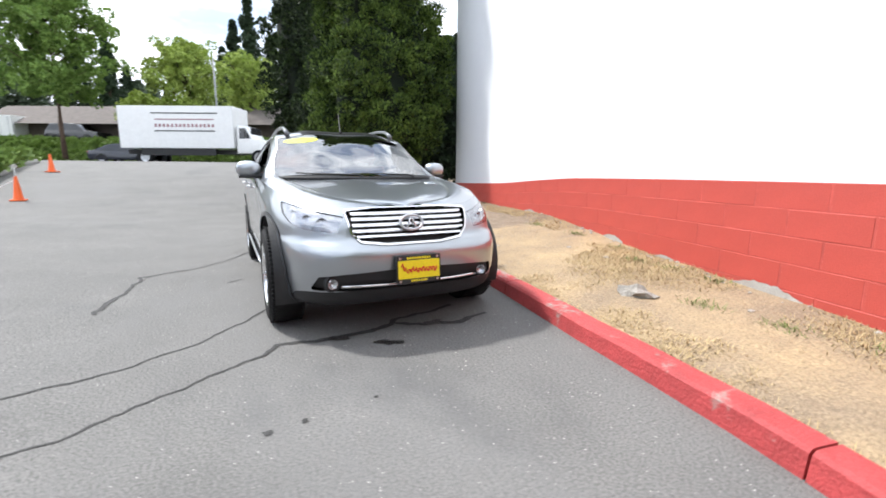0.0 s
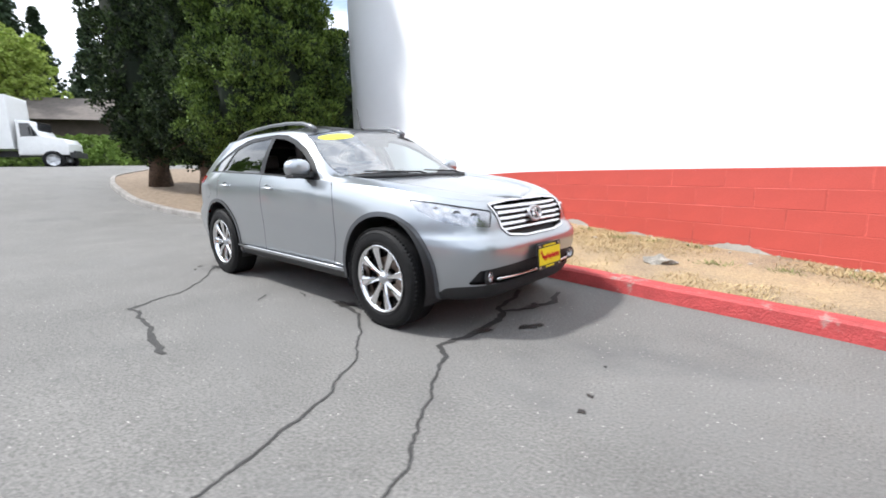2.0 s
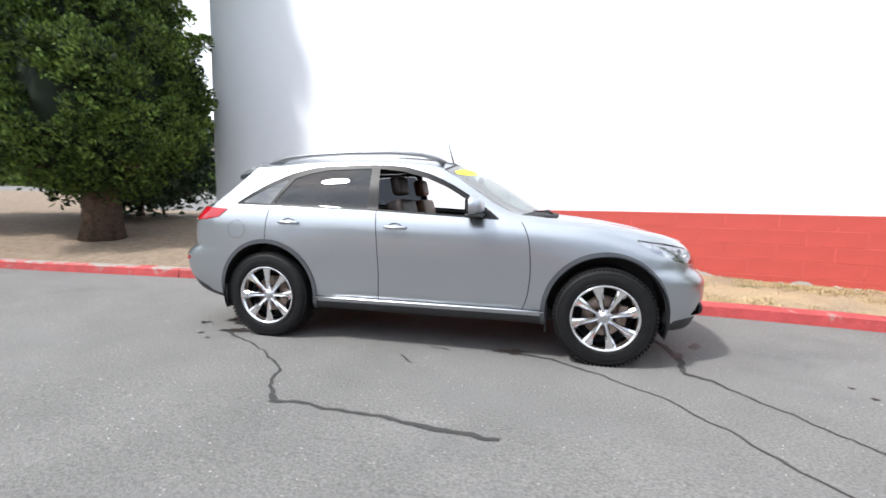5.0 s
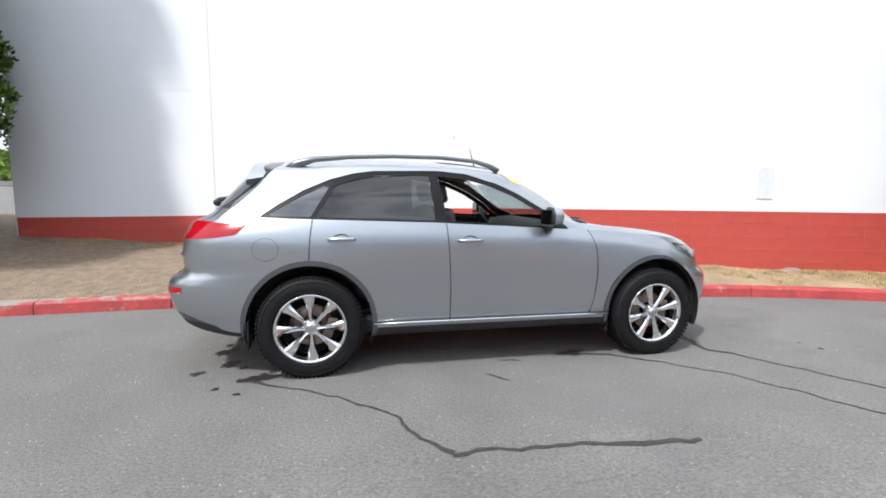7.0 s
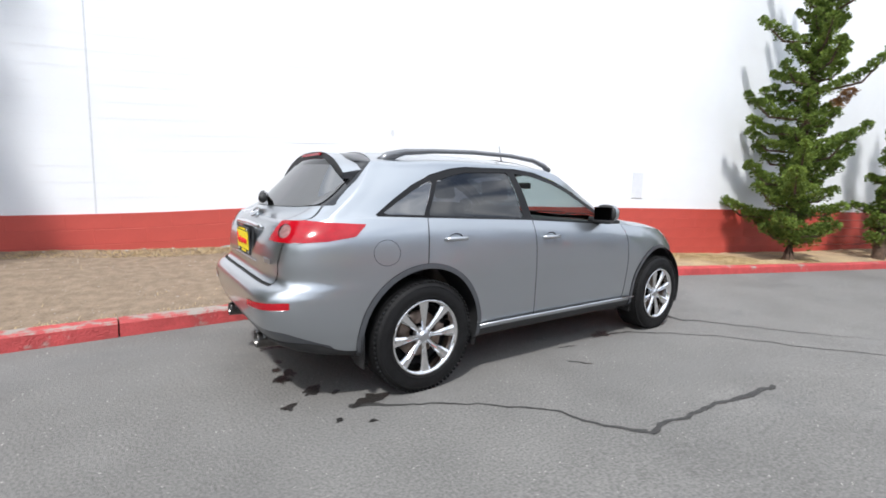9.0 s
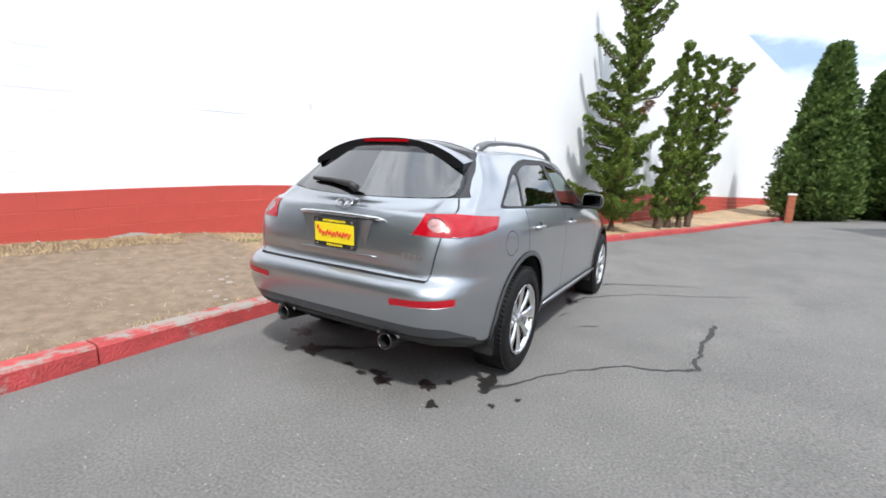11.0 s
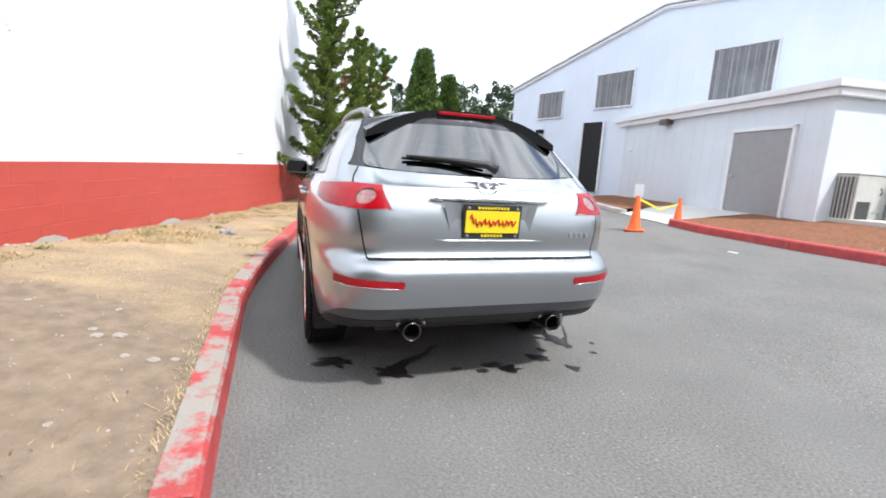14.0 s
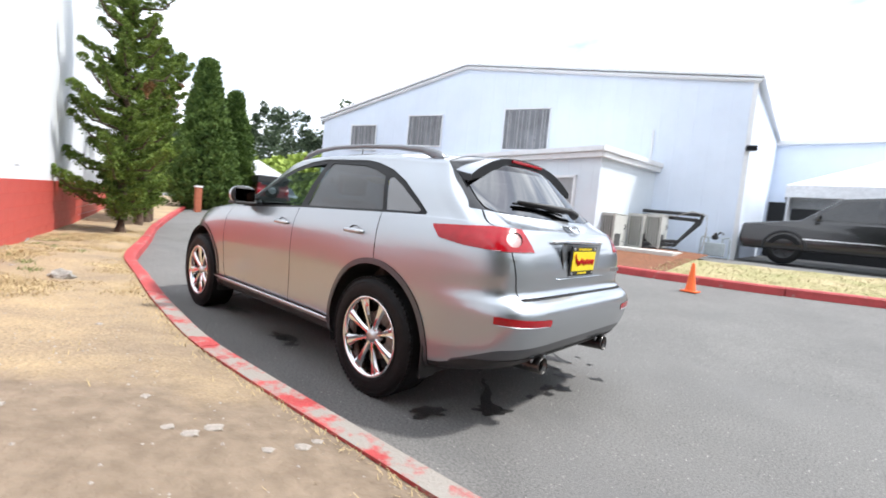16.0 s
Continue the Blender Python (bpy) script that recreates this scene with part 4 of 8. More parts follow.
def plate(x, y, z, w, h, face, tilt):
    """A dealer plate in a black frame. face 1 looks forwards, -1 rearwards."""
    m = pose(x, y, z, 0, 0, 90 * face) @ pose(0, 0, 0, tilt, 0, 0)
    p_ = bodied("number_plate", box(0, 0, 0, w, 0.012, h, 0.004), M_BLACKPL, "yellow dealer plate in a black frame", False, m)
    part("plate_face", box(0, -0.008, 0.0, w * 0.93, 0.006, h * 0.66, 0.002), M_YELLOW, p_, "yellow plate with red script mark")
    # script drawn as a plain slanted stroke mark
    n = 34
    pts_ = [(-w * 0.40 + w * 0.80 * i / n, -0.0125, h * (0.10 * math.sin(i * 1.9) + 0.03 * math.sin(i * 0.7) + (0.14 if i < 3 else 0) - 0.02)) for i in range(n + 1)]
    part("script_mark", tube(pts_, 0.0052, 5), M_REDINK, p_)
    for zz in (h * 0.41, -h * 0.41):
        for k in range(7 if zz < 0 else 10):
            nn = 7 if zz < 0 else 10
            part("frame_mark", box((k - (nn - 1) / 2) * w * 0.055, -0.0075, zz, w * 0.036, 0.003, h * 0.07), M_YELLOW, p_)
    for sx in (-1, 1):
        for sz in (-1, 1):
            part("screw", lathe([(0.0001, -0.011), (0.008, -0.011), (0.009, -0.006)], 10), M_SATIN, p_, m=pose(sx * w * 0.42, 0, sz * h * 0.41))
    return p_


plate(2.295, 0.0, 0.515, 0.335, 0.195, 1, -4)
plate(on_body(0, 0.96, False) - 0.012, 0.0, 0.968, 0.345, 0.185, -1, 3)
rc = bmesh.new()
xr = on_body(0, 0.96, False)
for pl in ([(-0.001, -0.285, 1.075), (-0.001, 0.285, 1.075), (-0.001, 0.225, 0.862), (-0.001, -0.225, 0.862)],):
    q = [rc.verts.new((xr + a - 0.004, y, z)) for a, y, z in pl]
    i_ = [rc.verts.new((xr + 0.004, y * 0.80, 0.968 + (z - 0.968) * 0.93)) for a, y, z in pl]
    for k in range(4):
        rc.faces.new((q[k], q[(k + 1) % 4], i_[(k + 1) % 4], i_[k]))
    rc.faces.new(i_)
bmesh.ops.recalc_face_normals(rc, faces=rc.faces[:])
bodied("plate_recess", rc, M_PAINT, "silver number-plate recess", False)
bodied("plate_garnish", tube([(on_body(y, 1.078, False) - 0.012, y, 1.080 + 0.008 * (1 - (y / 0.36) ** 2)) for y in np.linspace(-0.36, 0.36, 15)], [0.004] + [0.015] * 13 + [0.004], 8), M_CHROME, "chrome bar over the plate")
bodied("plate_ledge", tube([(on_body(y, 0.862, False) - 0.008, y, 0.862) for y in np.linspace(-0.33, 0.33, 11)], [0.003] + [0.005] * 9 + [0.003], 6), M_PAINT)
for k in range(8):
    bodied("badge_mark", box(on_body(0.0, 1.084, False) - 0.030, (k - 3.5) * 0.038, 1.084, 0.006, 0.022, 0.018, 0.002), M_CHROME)
for k in range(4):
    bodied("model_badge_mark", box(on_body(0.58, 0.895, False) - 0.004, -0.52 - k * 0.036, 0.895, 0.006, 0.022, 0.030, 0.003), M_SATIN, "", False)

# headlamp inner bowls
for s_ in (-1, 1):
    for (fs_, z, r) in ((0.70, 0.855, 0.043), (0.88, 0.872, 0.036)):
        yy = -min(0.9, fs_ * 0.93)
        A = ATT[(ATT[:, 0] > 1.3) & (np.abs(ATT[:, 2] - z) < 0.012)]
        k = np.argmin(np.abs(np.abs(A[:, 1]) + 2.15 - A[:, 0] - fs_))
        p_ = A[k, :3] + A[k, 3:6] * -0.032
        n_ = A[k, 3:6]
        ang = math.degrees(math.atan2(n_[1], n_[0]))
        b = lathe([(r, -0.025), (r * 0.96, -0.02), (r * 0.75, 0.01), (0.0001, 0.02)], 24)
        m_ = pose(p_[0], p_[1] * -s_, p_[2], 0, 0, 90 + (ang if s_ < 0 else -ang))
        bowl = bodied("headlamp_bowl", b, M_LAMPIN, "chrome headlamp bowl", m=m_)
        part("projector_lens", lathe([(r * 0.55, -0.012), (r * 0.4, -0.026), (0.0001, -0.032)], 20), G_LENS, bowl, "", True)
    b = lathe([(0.028, -0.02), (0.02, 0.01), (0.0001, 0.015)], 18)
    A = ATT[(ATT[:, 0] > 1.3) & (np.abs(ATT[:, 2] - 0.905) < 0.012)]
    k = np.argmin(np.abs(np.abs(A[:, 1]) + 2.15 - A[:, 0] - 1.08))
    p_, n_ = A[k, :3] + A[k, 3:6] * -0.03, A[k, 3:6]
    ang = math.degrees(math.atan2(n_[1], n_[0]))
    bodied("indicator_bowl", b, M_LAMPIN, "clear indicator bowl", m=pose(p_[0], p_[1] * -s_, p_[2], 0, 0, 90 + (ang if s_ < 0 else -ang)))

# door handles
for s_ in (-1, 1):
    for hx, hz in ((-1.20, 1.028), (-0.24, 1.012)):
        A = ATT[(np.abs(ATT[:, 0] - hx) < 0.03) & (ATT[:, 1] < -0.6)]
        yb = -A[np.argmin(np.abs(A[:, 2] - hz)), 1]
        cup = bodied("handle_cup", lathe([(0.0001, 0.012), (0.03, 0.010), (0.045, 0.002), (0.05, -0.003)], 24), M_DARKGREY, "dark recess behind the handle", m=pose(hx, s_ * (yb - 0.001), hz, 0, 0, 0 if s_ < 0 else 180) @ Matrix.Diagonal((1.2, 1, 0.75, 1)))
        b = tube([(hx - 0.095, s_ * (yb + 0.002), hz - 0.002), (hx - 0.075, s_ * (yb + 0.022), hz), (hx - 0.03, s_ * (yb + 0.03), hz + 0.001), (hx + 0.03, s_ * (yb + 0.03), hz + 0.001), (hx + 0.075, s_ * (yb + 0.022), hz), (hx + 0.095, s_ * (yb + 0.002), hz - 0.001)], [0.010, 0.013, 0.014, 0.014, 0.013, 0.010], 10)
        bodied("door_handle", b, M_SATIN, "satin silver door handle")

# door mirrors
for s_ in (-1, 1):
    b = bmesh.new()
    bmesh.ops.create_uvsphere(b, u_segments=28, v_segments=16, radius=1.0)
    for v in b.verts:
        c = v.co
        c.x = math.copysign(abs(c.x) ** 0.8, c.x) * (0.095 if c.x > 0 else 0.035)
        c.y = math.copysign(abs(c.y) ** 0.75, c.y) * 0.112
        c.z = math.copysign(abs(c.z) ** 0.8, c.z) * (0.082 if c.z > 0 else 0.075)
    b.transform(pose(0.40, s_ * 0.975, 1.195, 0, 0, s_ * 6))
    # the rear of the shell is cut off and blackened for its shaded side
    back_ = b.copy()
    for bb, keep_ in ((b, 1), (back_, -1)):
        bmesh.ops.bisect_plane(bb, geom=bb.verts[:] + bb.edges[:] + bb.faces[:], plane_co=(0.388, 0, 0), plane_no=(keep_, 0, 0), clear_inner=True)
    mirror_ = bodied("door_mirror", b, M_PAINT, "silver door mirror, rear blackened for its shaded side")
    part("inner_shell", back_, M_BLACKPL, mirror_, "rear of the shell, blackened for its shaded side", True)
    # glass colour darkened to stand for a dark reflection
    part("mirror_glass", box(0.362, s_ * 0.975, 1.195, 0.012, 0.175, 0.115, 0.005, 2, None, Matrix.Identity(4)), M_DARKMIRROR, mirror_, "mirror glass darkened for a dark reflection")
    part("mirror_foot", tube([(0.43, s_ * 0.80, 1.125), (0.43, s_ * 0.86, 1.13), (0.42, s_ * 0.92, 1.15)], [0.04, 0.032, 0.03], 10), M_BLACKPL, mirror_, "black mirror foot", True)
    part("lower_shell", box(0.42, s_ * 0.965, 1.128, 0.13, 0.20, 0.03, 0.012), M_BLACKPL, mirror_, "black lower shell", True)

# roof rails
for s_ in (-1, 1):
    rail_pts = [(-1.60, 0.56, 1.515), (-1.53, 0.562, 1.57), (-1.40, 0.567, 1.607), (-1.15, 0.572, 1.632), (-0.8, 0.577, 1.650), (-0.4, 0.577, 1.652), (-0.12, 0.572, 1.632), (0.02, 0.57, 1.595), (0.09, 0.565, 1.555)]
    b = tube([(x, s_ * y, z) for x, y, z in rail_pts], [0.036, 0.033, 0.024, 0.018, 0.017, 0.017, 0.018, 0.022, 0.028], 10)
    bodied("roof_rail", b, M_RAIL, "dark grey arched roof rail")

# spoiler over the backlight
NYS = 25
top_, under, hem = bmesh.new(), bmesh.new(), []
gt, gu, ends = [], [], []
for i in range(NYS):
    t = -1 + 2 * i / (NYS - 1)
    x0, x1 = -1.58 + 0.02 * t * t, -1.862 - 0.022 * t * t
    row, rowu = [], []
    for j in range(8):
        u = j / 7
        y = 0.638 * t * (1 - 0.01 * u)
        x = x0 + (x1 - x0) * u
        zc = 1.606 - 0.004 * u
        z = zc - (0.100 + 0.062 * u) * abs(t) ** 2.6
        row.append((x, y, z))
        # the black lip drops deepest mid-span, standing for underside shade as well
        rowu.append((x + 0.02 * (1 - u), y, z - 0.012 - 0.022 * math.sin(math.pi * u) ** 0.7 - (0.026 + 0.092 * (1 - t * t)) * u))
    gt.append([top_.verts.new(p) for p in row])
    gu.append([under.verts.new(p) for p in rowu[2:]])
    hem.append((row[-1], rowu[-1]))
    if i in (0, NYS - 1):
        ends.append((row, rowu))
for g, b in ((gt, top_), (gu, under)):
    for i in range(NYS - 1):
        for j in range(len(g[0]) - 1):
            b.faces.new((g[i][j], g[i][j + 1], g[i + 1][j + 1], g[i + 1][j]))
hv = [[under.verts.new(p) for p in pr] for pr in hem]
for a, c in zip(hv, hv[1:]):
    under.faces.new((a[0], a[1], c[1], c[0]))
for b in (top_, under):
    bmesh.ops.recalc_face_normals(b, faces=b.faces[:])
for f in top_.faces:
    if f.normal.z < 0:
        f.normal_flip()
sp_ = bodied("spoiler", top_, M_PAINT, "silver roof-edge spoiler")
part("spoiler_underside", under, M_GLOSSBLK, sp_, "gloss black spoiler underside, lip deepened for its shade", True)
for e_ in ends:
    fin = bmesh.new()
    a, c = [fin.verts.new(p) for p in e_[0]], [fin.verts.new(p) for p in e_[1]]
    for k in range(len(a) - 1):
        fin.faces.new((a[k], a[k + 1], c[k + 1], c[k]))
    bmesh.ops.solidify(fin, geom=fin.faces[:], thickness=0.004)
    part("spoiler_end", fin, M_DARKGREY, sp_)
part("brake_light", box(-1.868, 0, 1.580, 0.016, 0.38, 0.020, 0.005), M_REDLENS, sp_, "high red brake light")

# wipers, aerial, exhausts
for y0, y1, x0, x1 in ((-0.02, -0.60, 1.03, 0.86), (0.50, -0.02, 0.99, 1.00)):
    bodied("wiper", tube([(x0, y0, 1.128), (x0 - 0.03, y0 - 0.05, 1.150), (x1, y1, 1.165)], [0.012, 0.009, 0.006], 6), M_BLACKPL, "black windscreen wiper")
rw = bodied("rear_wiper", tube([(-2.235, -0.06, 1.250), (-2.225, 0.0, 1.276), (-2.175, 0.20, 1.292), (-2.105, 0.44, 1.300)], [0.03, 0.022, 0.013, 0.008], 8), M_BLACKPL, "black rear wiper arm")
part("wiper_blade", tube([(-2.19, 0.0, 1.262), (-2.155, 0.22, 1.278), (-2.085, 0.46, 1.288)], 0.008, 6), M_RUBBER, rw)
bodied("aerial", tube([(0.08, 0, 1.585), (0.055, 0, 1.605), (0.0, 0, 1.80)], [0.016, 0.008, 0.003], 8), M_BLACKPL, "short black roof aerial")
for s_ in (-1, 1):
    ex = bodied("exhaust_tip", lathe([(0.054, 0.20), (0.054, -0.04), (0.055, -0.055), (0.052, -0.060), (0.047, -0.055), (0.047, 0.1), (0.0001, 0.1)], 28), M_PIPE, "dark steel exhaust tip", m=pose(-2.325, s_ * 0.435, 0.366, -4, 0, -90) @ Matrix.Diagonal((0.92, 1, 0.92, 1)))
    bodied("exhaust_shroud", tube([(-2.352 + 0.02 * math.sin(a), s_ * 0.435 + 0.078 * math.cos(a), 0.385 + 0.066 * math.sin(a)) for a in np.linspace(0.15, math.pi - 0.15, 13)], [0.004] + [0.012] * 11 + [0.004], 8), M_PAINT, "silver lip over the exhaust tip")
    part("bore", lathe([(0.0465, -0.035), (0.044, 0.09), (0.0001, 0.09)], 20), M_BLACKPL, ex)

# ---- cabin ----
def seat(y, x, w, col, back_h=0.62):
    m = pose(x, y, 0.55)
    st = bodied("seat", box(0.0, 0, 0.03, 0.52, w, 0.16, 0.05, 3, None, m), col, "leather seat", True)
    part("seat_back", box(0, 0, back_h / 2, 0.15, w, back_h, 0.06, 3, None, m @ pose(-0.24, 0, 0.08, 0, -14, 0)), col, st, "", True)
    nh = 1 if w < 0.8 else 3
    for k in range(nh):
        yo = 0 if nh == 1 else (k - 1) * 0.42
        part("headrest", box(0, yo, back_h + 0.13, 0.10, 0.26, 0.17, 0.045, 3, None, m @ pose(-0.24, 0, 0.08, 0, -12, 0)), col, st, "padded headrest", True)
    return st


seat(-0.38, 0.02, 0.50, M_LEATHER)
seat(0.38, 0.02, 0.50, M_BROWNLEATHER)
seat(0.0, -0.86, 1.32, M_LEATHER, 0.52)
db = bmesh.new()
rr_ = []
for y in np.linspace(-0.72, 0.72, 13):
    h = 0.02 * math.exp(-((y - 0.38) / 0.2) ** 2)
    rr_.append([db.verts.new(p) for p in ((0.98 - 0.14 * (y / 0.72) ** 2, y, 1.095), (0.62, y, 1.115 + h), (0.47, y, 1.09 + h), (0.42, y, 0.98), (0.52, y, 0.72))])
for q0, q1 in zip(rr_, rr_[1:]):
    for i in range(4):
        db.faces.new((q0[i], q0[i + 1], q1[i + 1], q1[i]))
bmesh.ops.recalc_face_normals(db, faces=db.faces[:])
bodied("dashboard", db, M_CABIN, "dark dashboard")
sw = bodied("steering_wheel", tube([(0.30 - 0.06 * math.sin(t) , 0.38 + 0.185 * math.cos(t), 0.98 + 0.175 * math.sin(t)) for t in np.linspace(0, 2 * math.pi, 29)], 0.016, 8, None, False), M_CABIN, "black steering wheel")
part("wheel_hub", box(0.31, 0.38, 0.98, 0.05, 0.16, 0.11, 0.02), M_CABIN, sw)
part("wheel_spoke", box(0.31, 0.38, 0.98, 0.02, 0.34, 0.03, 0.006), M_CABIN, sw)
bodied("interior_mirror", box(0.34, 0.0, 1.43, 0.03, 0.23, 0.06, 0.012), M_CABIN, "black interior mirror")
bodied("cabin_floor", box(-0.3, 0, 0.44, 2.4, 1.5, 0.04, 0.01), M_CABIN)
bodied("load_cover", box(-1.68, 0, 1.06, 0.80, 1.30, 0.03, 0.01), M_CABIN)
bodied("cowl_panel", tube([(1.075 - 0.24 * (y / 0.74) ** 2, y, 1.118) for y in np.linspace(-0.74, 0.74, 17)], 0.018, 6), M_BLACKPL)
for s_ in (-1, 1):
    bodied("sill_bar", tube([(x, s_ * 0.955, 0.392) for x in np.linspace(-0.97, 0.97, 9)], [0.006] + [0.012] * 7 + [0.006], 8), M_SATIN, "bright metal sill bar")
car.matrix_basis = pose(-AX, 0, 0) @ pose(0, 0, 0, 0, 0, -0.5) @ pose(AX, 0, 0)

# ---- kerbs ----
def kerb_run(name, xs, yfun, toward, material, h=KERB_H, w=KERB_W, label="", zfun=None):
    """One length of kerb along x; toward +1 has the earth on the +y side."""
    b = bmesh.new()
    rr_ = []
    prof = [(-0.012, -0.12), (0.0, 0.02), (0.012, h - 0.022), (0.030, h - 0.003), (0.055, h), (w, h + 0.004), (w, -0.12)]
    for i, x in enumerate(xs):
        y = yfun(x)
        d = Vector((0.02, yfun(x + 0.01) - yfun(x - 0.01), 0)).normalized()
        n = Vector((-d.y, d.x, 0)) * toward
        j = noise.noise(Vector((x * 2.3, y, 7))) * 0.006
        rr_.append([b.verts.new((x + n.x * (o + j), y + n.y * (o + j), gz(x, y) + z + (j if z > 0.05 else 0))) for o, z in prof])
    for q0, q1 in zip(rr_, rr_[1:]):
        for i in range(len(prof) - 1):
            b.faces.new((q0[i], q0[i + 1], q1[i + 1], q1[i]))
    b.faces.new(rr_[0])
    b.faces.new(rr_[-1][::-1])
    bmesh.ops.recalc_face_normals(b, faces=b.faces[:])
    return b


def worn_kerb(wear):
    """Red paint rubbed through to the concrete, most on the walked-on top."""
    m = mat("worn_red_kerb_paint", (0.40, 0.052, 0.052), 0.65, var=0.2, scale=5, bump=0.5, bscale=60, grain=0.1)
    n, l = m.node_tree.nodes, m.node_tree.links
    b = n["Principled BSDF"]
    src = b.inputs["Base Color"].links[0].from_socket
    co = n.new("ShaderNodeTexCoord")
    nz = n.new("ShaderNodeTexNoise")
    nz.inputs["Scale"].default_value, nz.inputs["Detail"].default_value, nz.inputs["Roughness"].default_value = 3.4, 10.0, 0.70
    l.new(co.outputs["Object"], nz.inputs["Vector"])
    sep = n.new("ShaderNodeSeparateXYZ")
    geo = n.new("ShaderNodeNewGeometry")
    l.new(geo.outputs["Normal"], sep.inputs["Vector"])
    up = n.new("ShaderNodeMath")               # the walked-on top is worn more than the face
    up.operation = "MULTIPLY_ADD"
    up.inputs[1].default_value, up.inputs[2].default_value = wear, 0.0
    l.new(sep.outputs["Z"], up.inputs[0])
    ad = n.new("ShaderNodeMath")
    ad.operation = "ADD"
    l.new(nz.outputs["Fac"], ad.inputs[0])
    l.new(up.outputs["Value"], ad.inputs[1])
    rp = n.new("ShaderNodeValToRGB")
    rp.color_ramp.elements[0].position, rp.color_ramp.elements[1].position = 0.60, 0.70
    l.new(ad.outputs["Value"], rp.inputs["Fac"])
    mx = n.new("ShaderNodeMix")
    mx.data_type = "RGBA"
    mx.inputs["B"].default_value = (0.285, 0.258, 0.228, 1)
    l.new(rp.outputs["Color"], mx.inputs["Factor"])
    l.new(src, mx.inputs["A"])
    l.new(mx.outputs["Result"], b.inputs["Base Color"])
    return m


M_KERB, M_KERBWORN = worn_kerb(0.03), worn_kerb(0.165)
M_KERBOLD = mat("aged_grey_kerb", (0.25, 0.235, 0.22), 0.9, var=0.25, scale=3, bump=0.5, bscale=70, grain=0.2)
kerb = tagged(new("kerb"), "worn red-painted concrete kerb, bare grey towards the street", "kerb", kind="structure")
KB = [-19.4, -16.5, -13.5, -10.6, -7.7, -4.4, -3.1, -0.4, 1.6, 4.35, 7.4, 10.4, 13.4, 16.5, 19.5, 22.5, 26, 30]
for a, b in zip(KB, KB[1:]):
    n = max(4, int((b - a) / 0.25))
    part("kerb_stone", kerb_run("kerb_stone", list(np.linspace(a + 0.006, b - 0.006, n)), kerb_y, 1, None), M_KERBOLD if b < -7 else (M_KERBWORN if b < 3 else M_KERB), kerb)


k2y = table([-40, -12, -8, -4.1, -2.3, -0.4, 1.4, 2.6, 4.6, 8, 18, 30], [-22, -8.6, -7.35, -6.35, -6.02, -5.92, -6.0, -6.25, -6.75, -7.75, -9.9, -12.4])


kerb2 = tagged(new("kerb"), "red-painted kerb in front of the pale annexe", "kerb", kind="structure")
for a, b in ((-12, -9), (-9, -6), (-6, -3), (-3, 0), (0, 2.55)):
    part("kerb_stone", kerb_run("kerb_stone", list(np.linspace(a + 0.006, b - 0.006, 14)), k2y, -1, None, 0.14), M_KERB, kerb2)
for a, b in ((4.5, 6.3), (6.3, 8.2), (8.2, 12), (12, 18)):
    part("kerb_stone", kerb_run("kerb_stone", list(np.linspace(a + 0.006, b - 0.006, 12)), k2y, -1, None, 0.12), M_CONC, kerb2)

# fire lane lettering on the kerb face
def words(name, text, size, material, parent, m, label=""):
    cu = bpy.data.curves.new(name, "FONT")
    cu.body, cu.size, cu.extrude = text, size, 0.0006
    tmp = new(name, cu)
    me = bpy.data.meshes.new_from_object(tmp.evaluated_get(bpy.context.evaluated_depsgraph_get()))
    bpy.data.objects.remove(tmp)
    me.materials.append(material)
    return obj(name, me, parent, m, label)


for x_, txt in ((-4.47, "FIRE LANE"),):
    y_ = kerb_y(x_ + 0.4)
    ang = math.degrees(math.atan2(kerb_y(x_ + 0.9) - kerb_y(x_), 0.9))
    words("lettering", txt, 0.095, mat("worn_white_stencil", (0.62, 0.50, 0.48), 0.8, base2=(0.42, 0.09, 0.085), scale=9, grain=0.2), kerb, pose(x_ + 0.02, y_ - 0.012, 0.035, 84, 0, ang), "worn white stencilled letters")

# ---- beds ----
def bed(name, xs, y0, y1, zf, material, nt, label, cat):
    v, f = [], []
    for x in xs:
        a, b = y0(x), y1(x)
        for j in range(nt + 1):
            y = a + (b - a) * j / nt
            v.append((x, y, zf(x, y)))
    for i in range(len(xs) - 1):
        for j in range(nt):
            q = i * (nt + 1) + j
            f.append((q, q + 1, q + nt + 2, q + nt + 1))
    return obj(name, mesh_of(name, v, f, material, True), label=label, category=cat, kind="structure")


M_MULCH = mat("bark_mulch", (0.26, 0.10, 0.045), 0.95, base2=(0.12, 0.05, 0.025), scale=14, bump=1.0, bscale=45, grain=0.4)
M_GRASS = mat("sparse_dry_lawn", (0.44, 0.36, 0.21), 0.95, base2=(0.30, 0.29, 0.13), scale=1.4, bump=1.0, bscale=40, grain=0.35)
M_PAVE = mat("pale_concrete_paving", (0.55, 0.54, 0.51), 0.85, var=0.08, scale=1.2, bump=0.2, grain=0.08)
FA = radians(15.0)
fac_y = lambda x: (-11.05 + math.sin(FA) * x) / math.cos(FA)
NA = radians(-9.0)
ann_y = lambda x: (-8.05 + math.sin(NA) * x) / math.cos(NA)
bedz = lambda x, y: gz(x, y) + 0.12 + 0.02 * noise.noise(Vector((x * 2, y * 2, 1)))
bed("lawn_strip", list(np.linspace(-12, -1.2, 60)), lambda x: k2y(x) - 0.12, lambda x: k2y(x) - 2.6, bedz, M_GRASS, 16, "thin dry lawn with green patches behind the kerb", "grass")
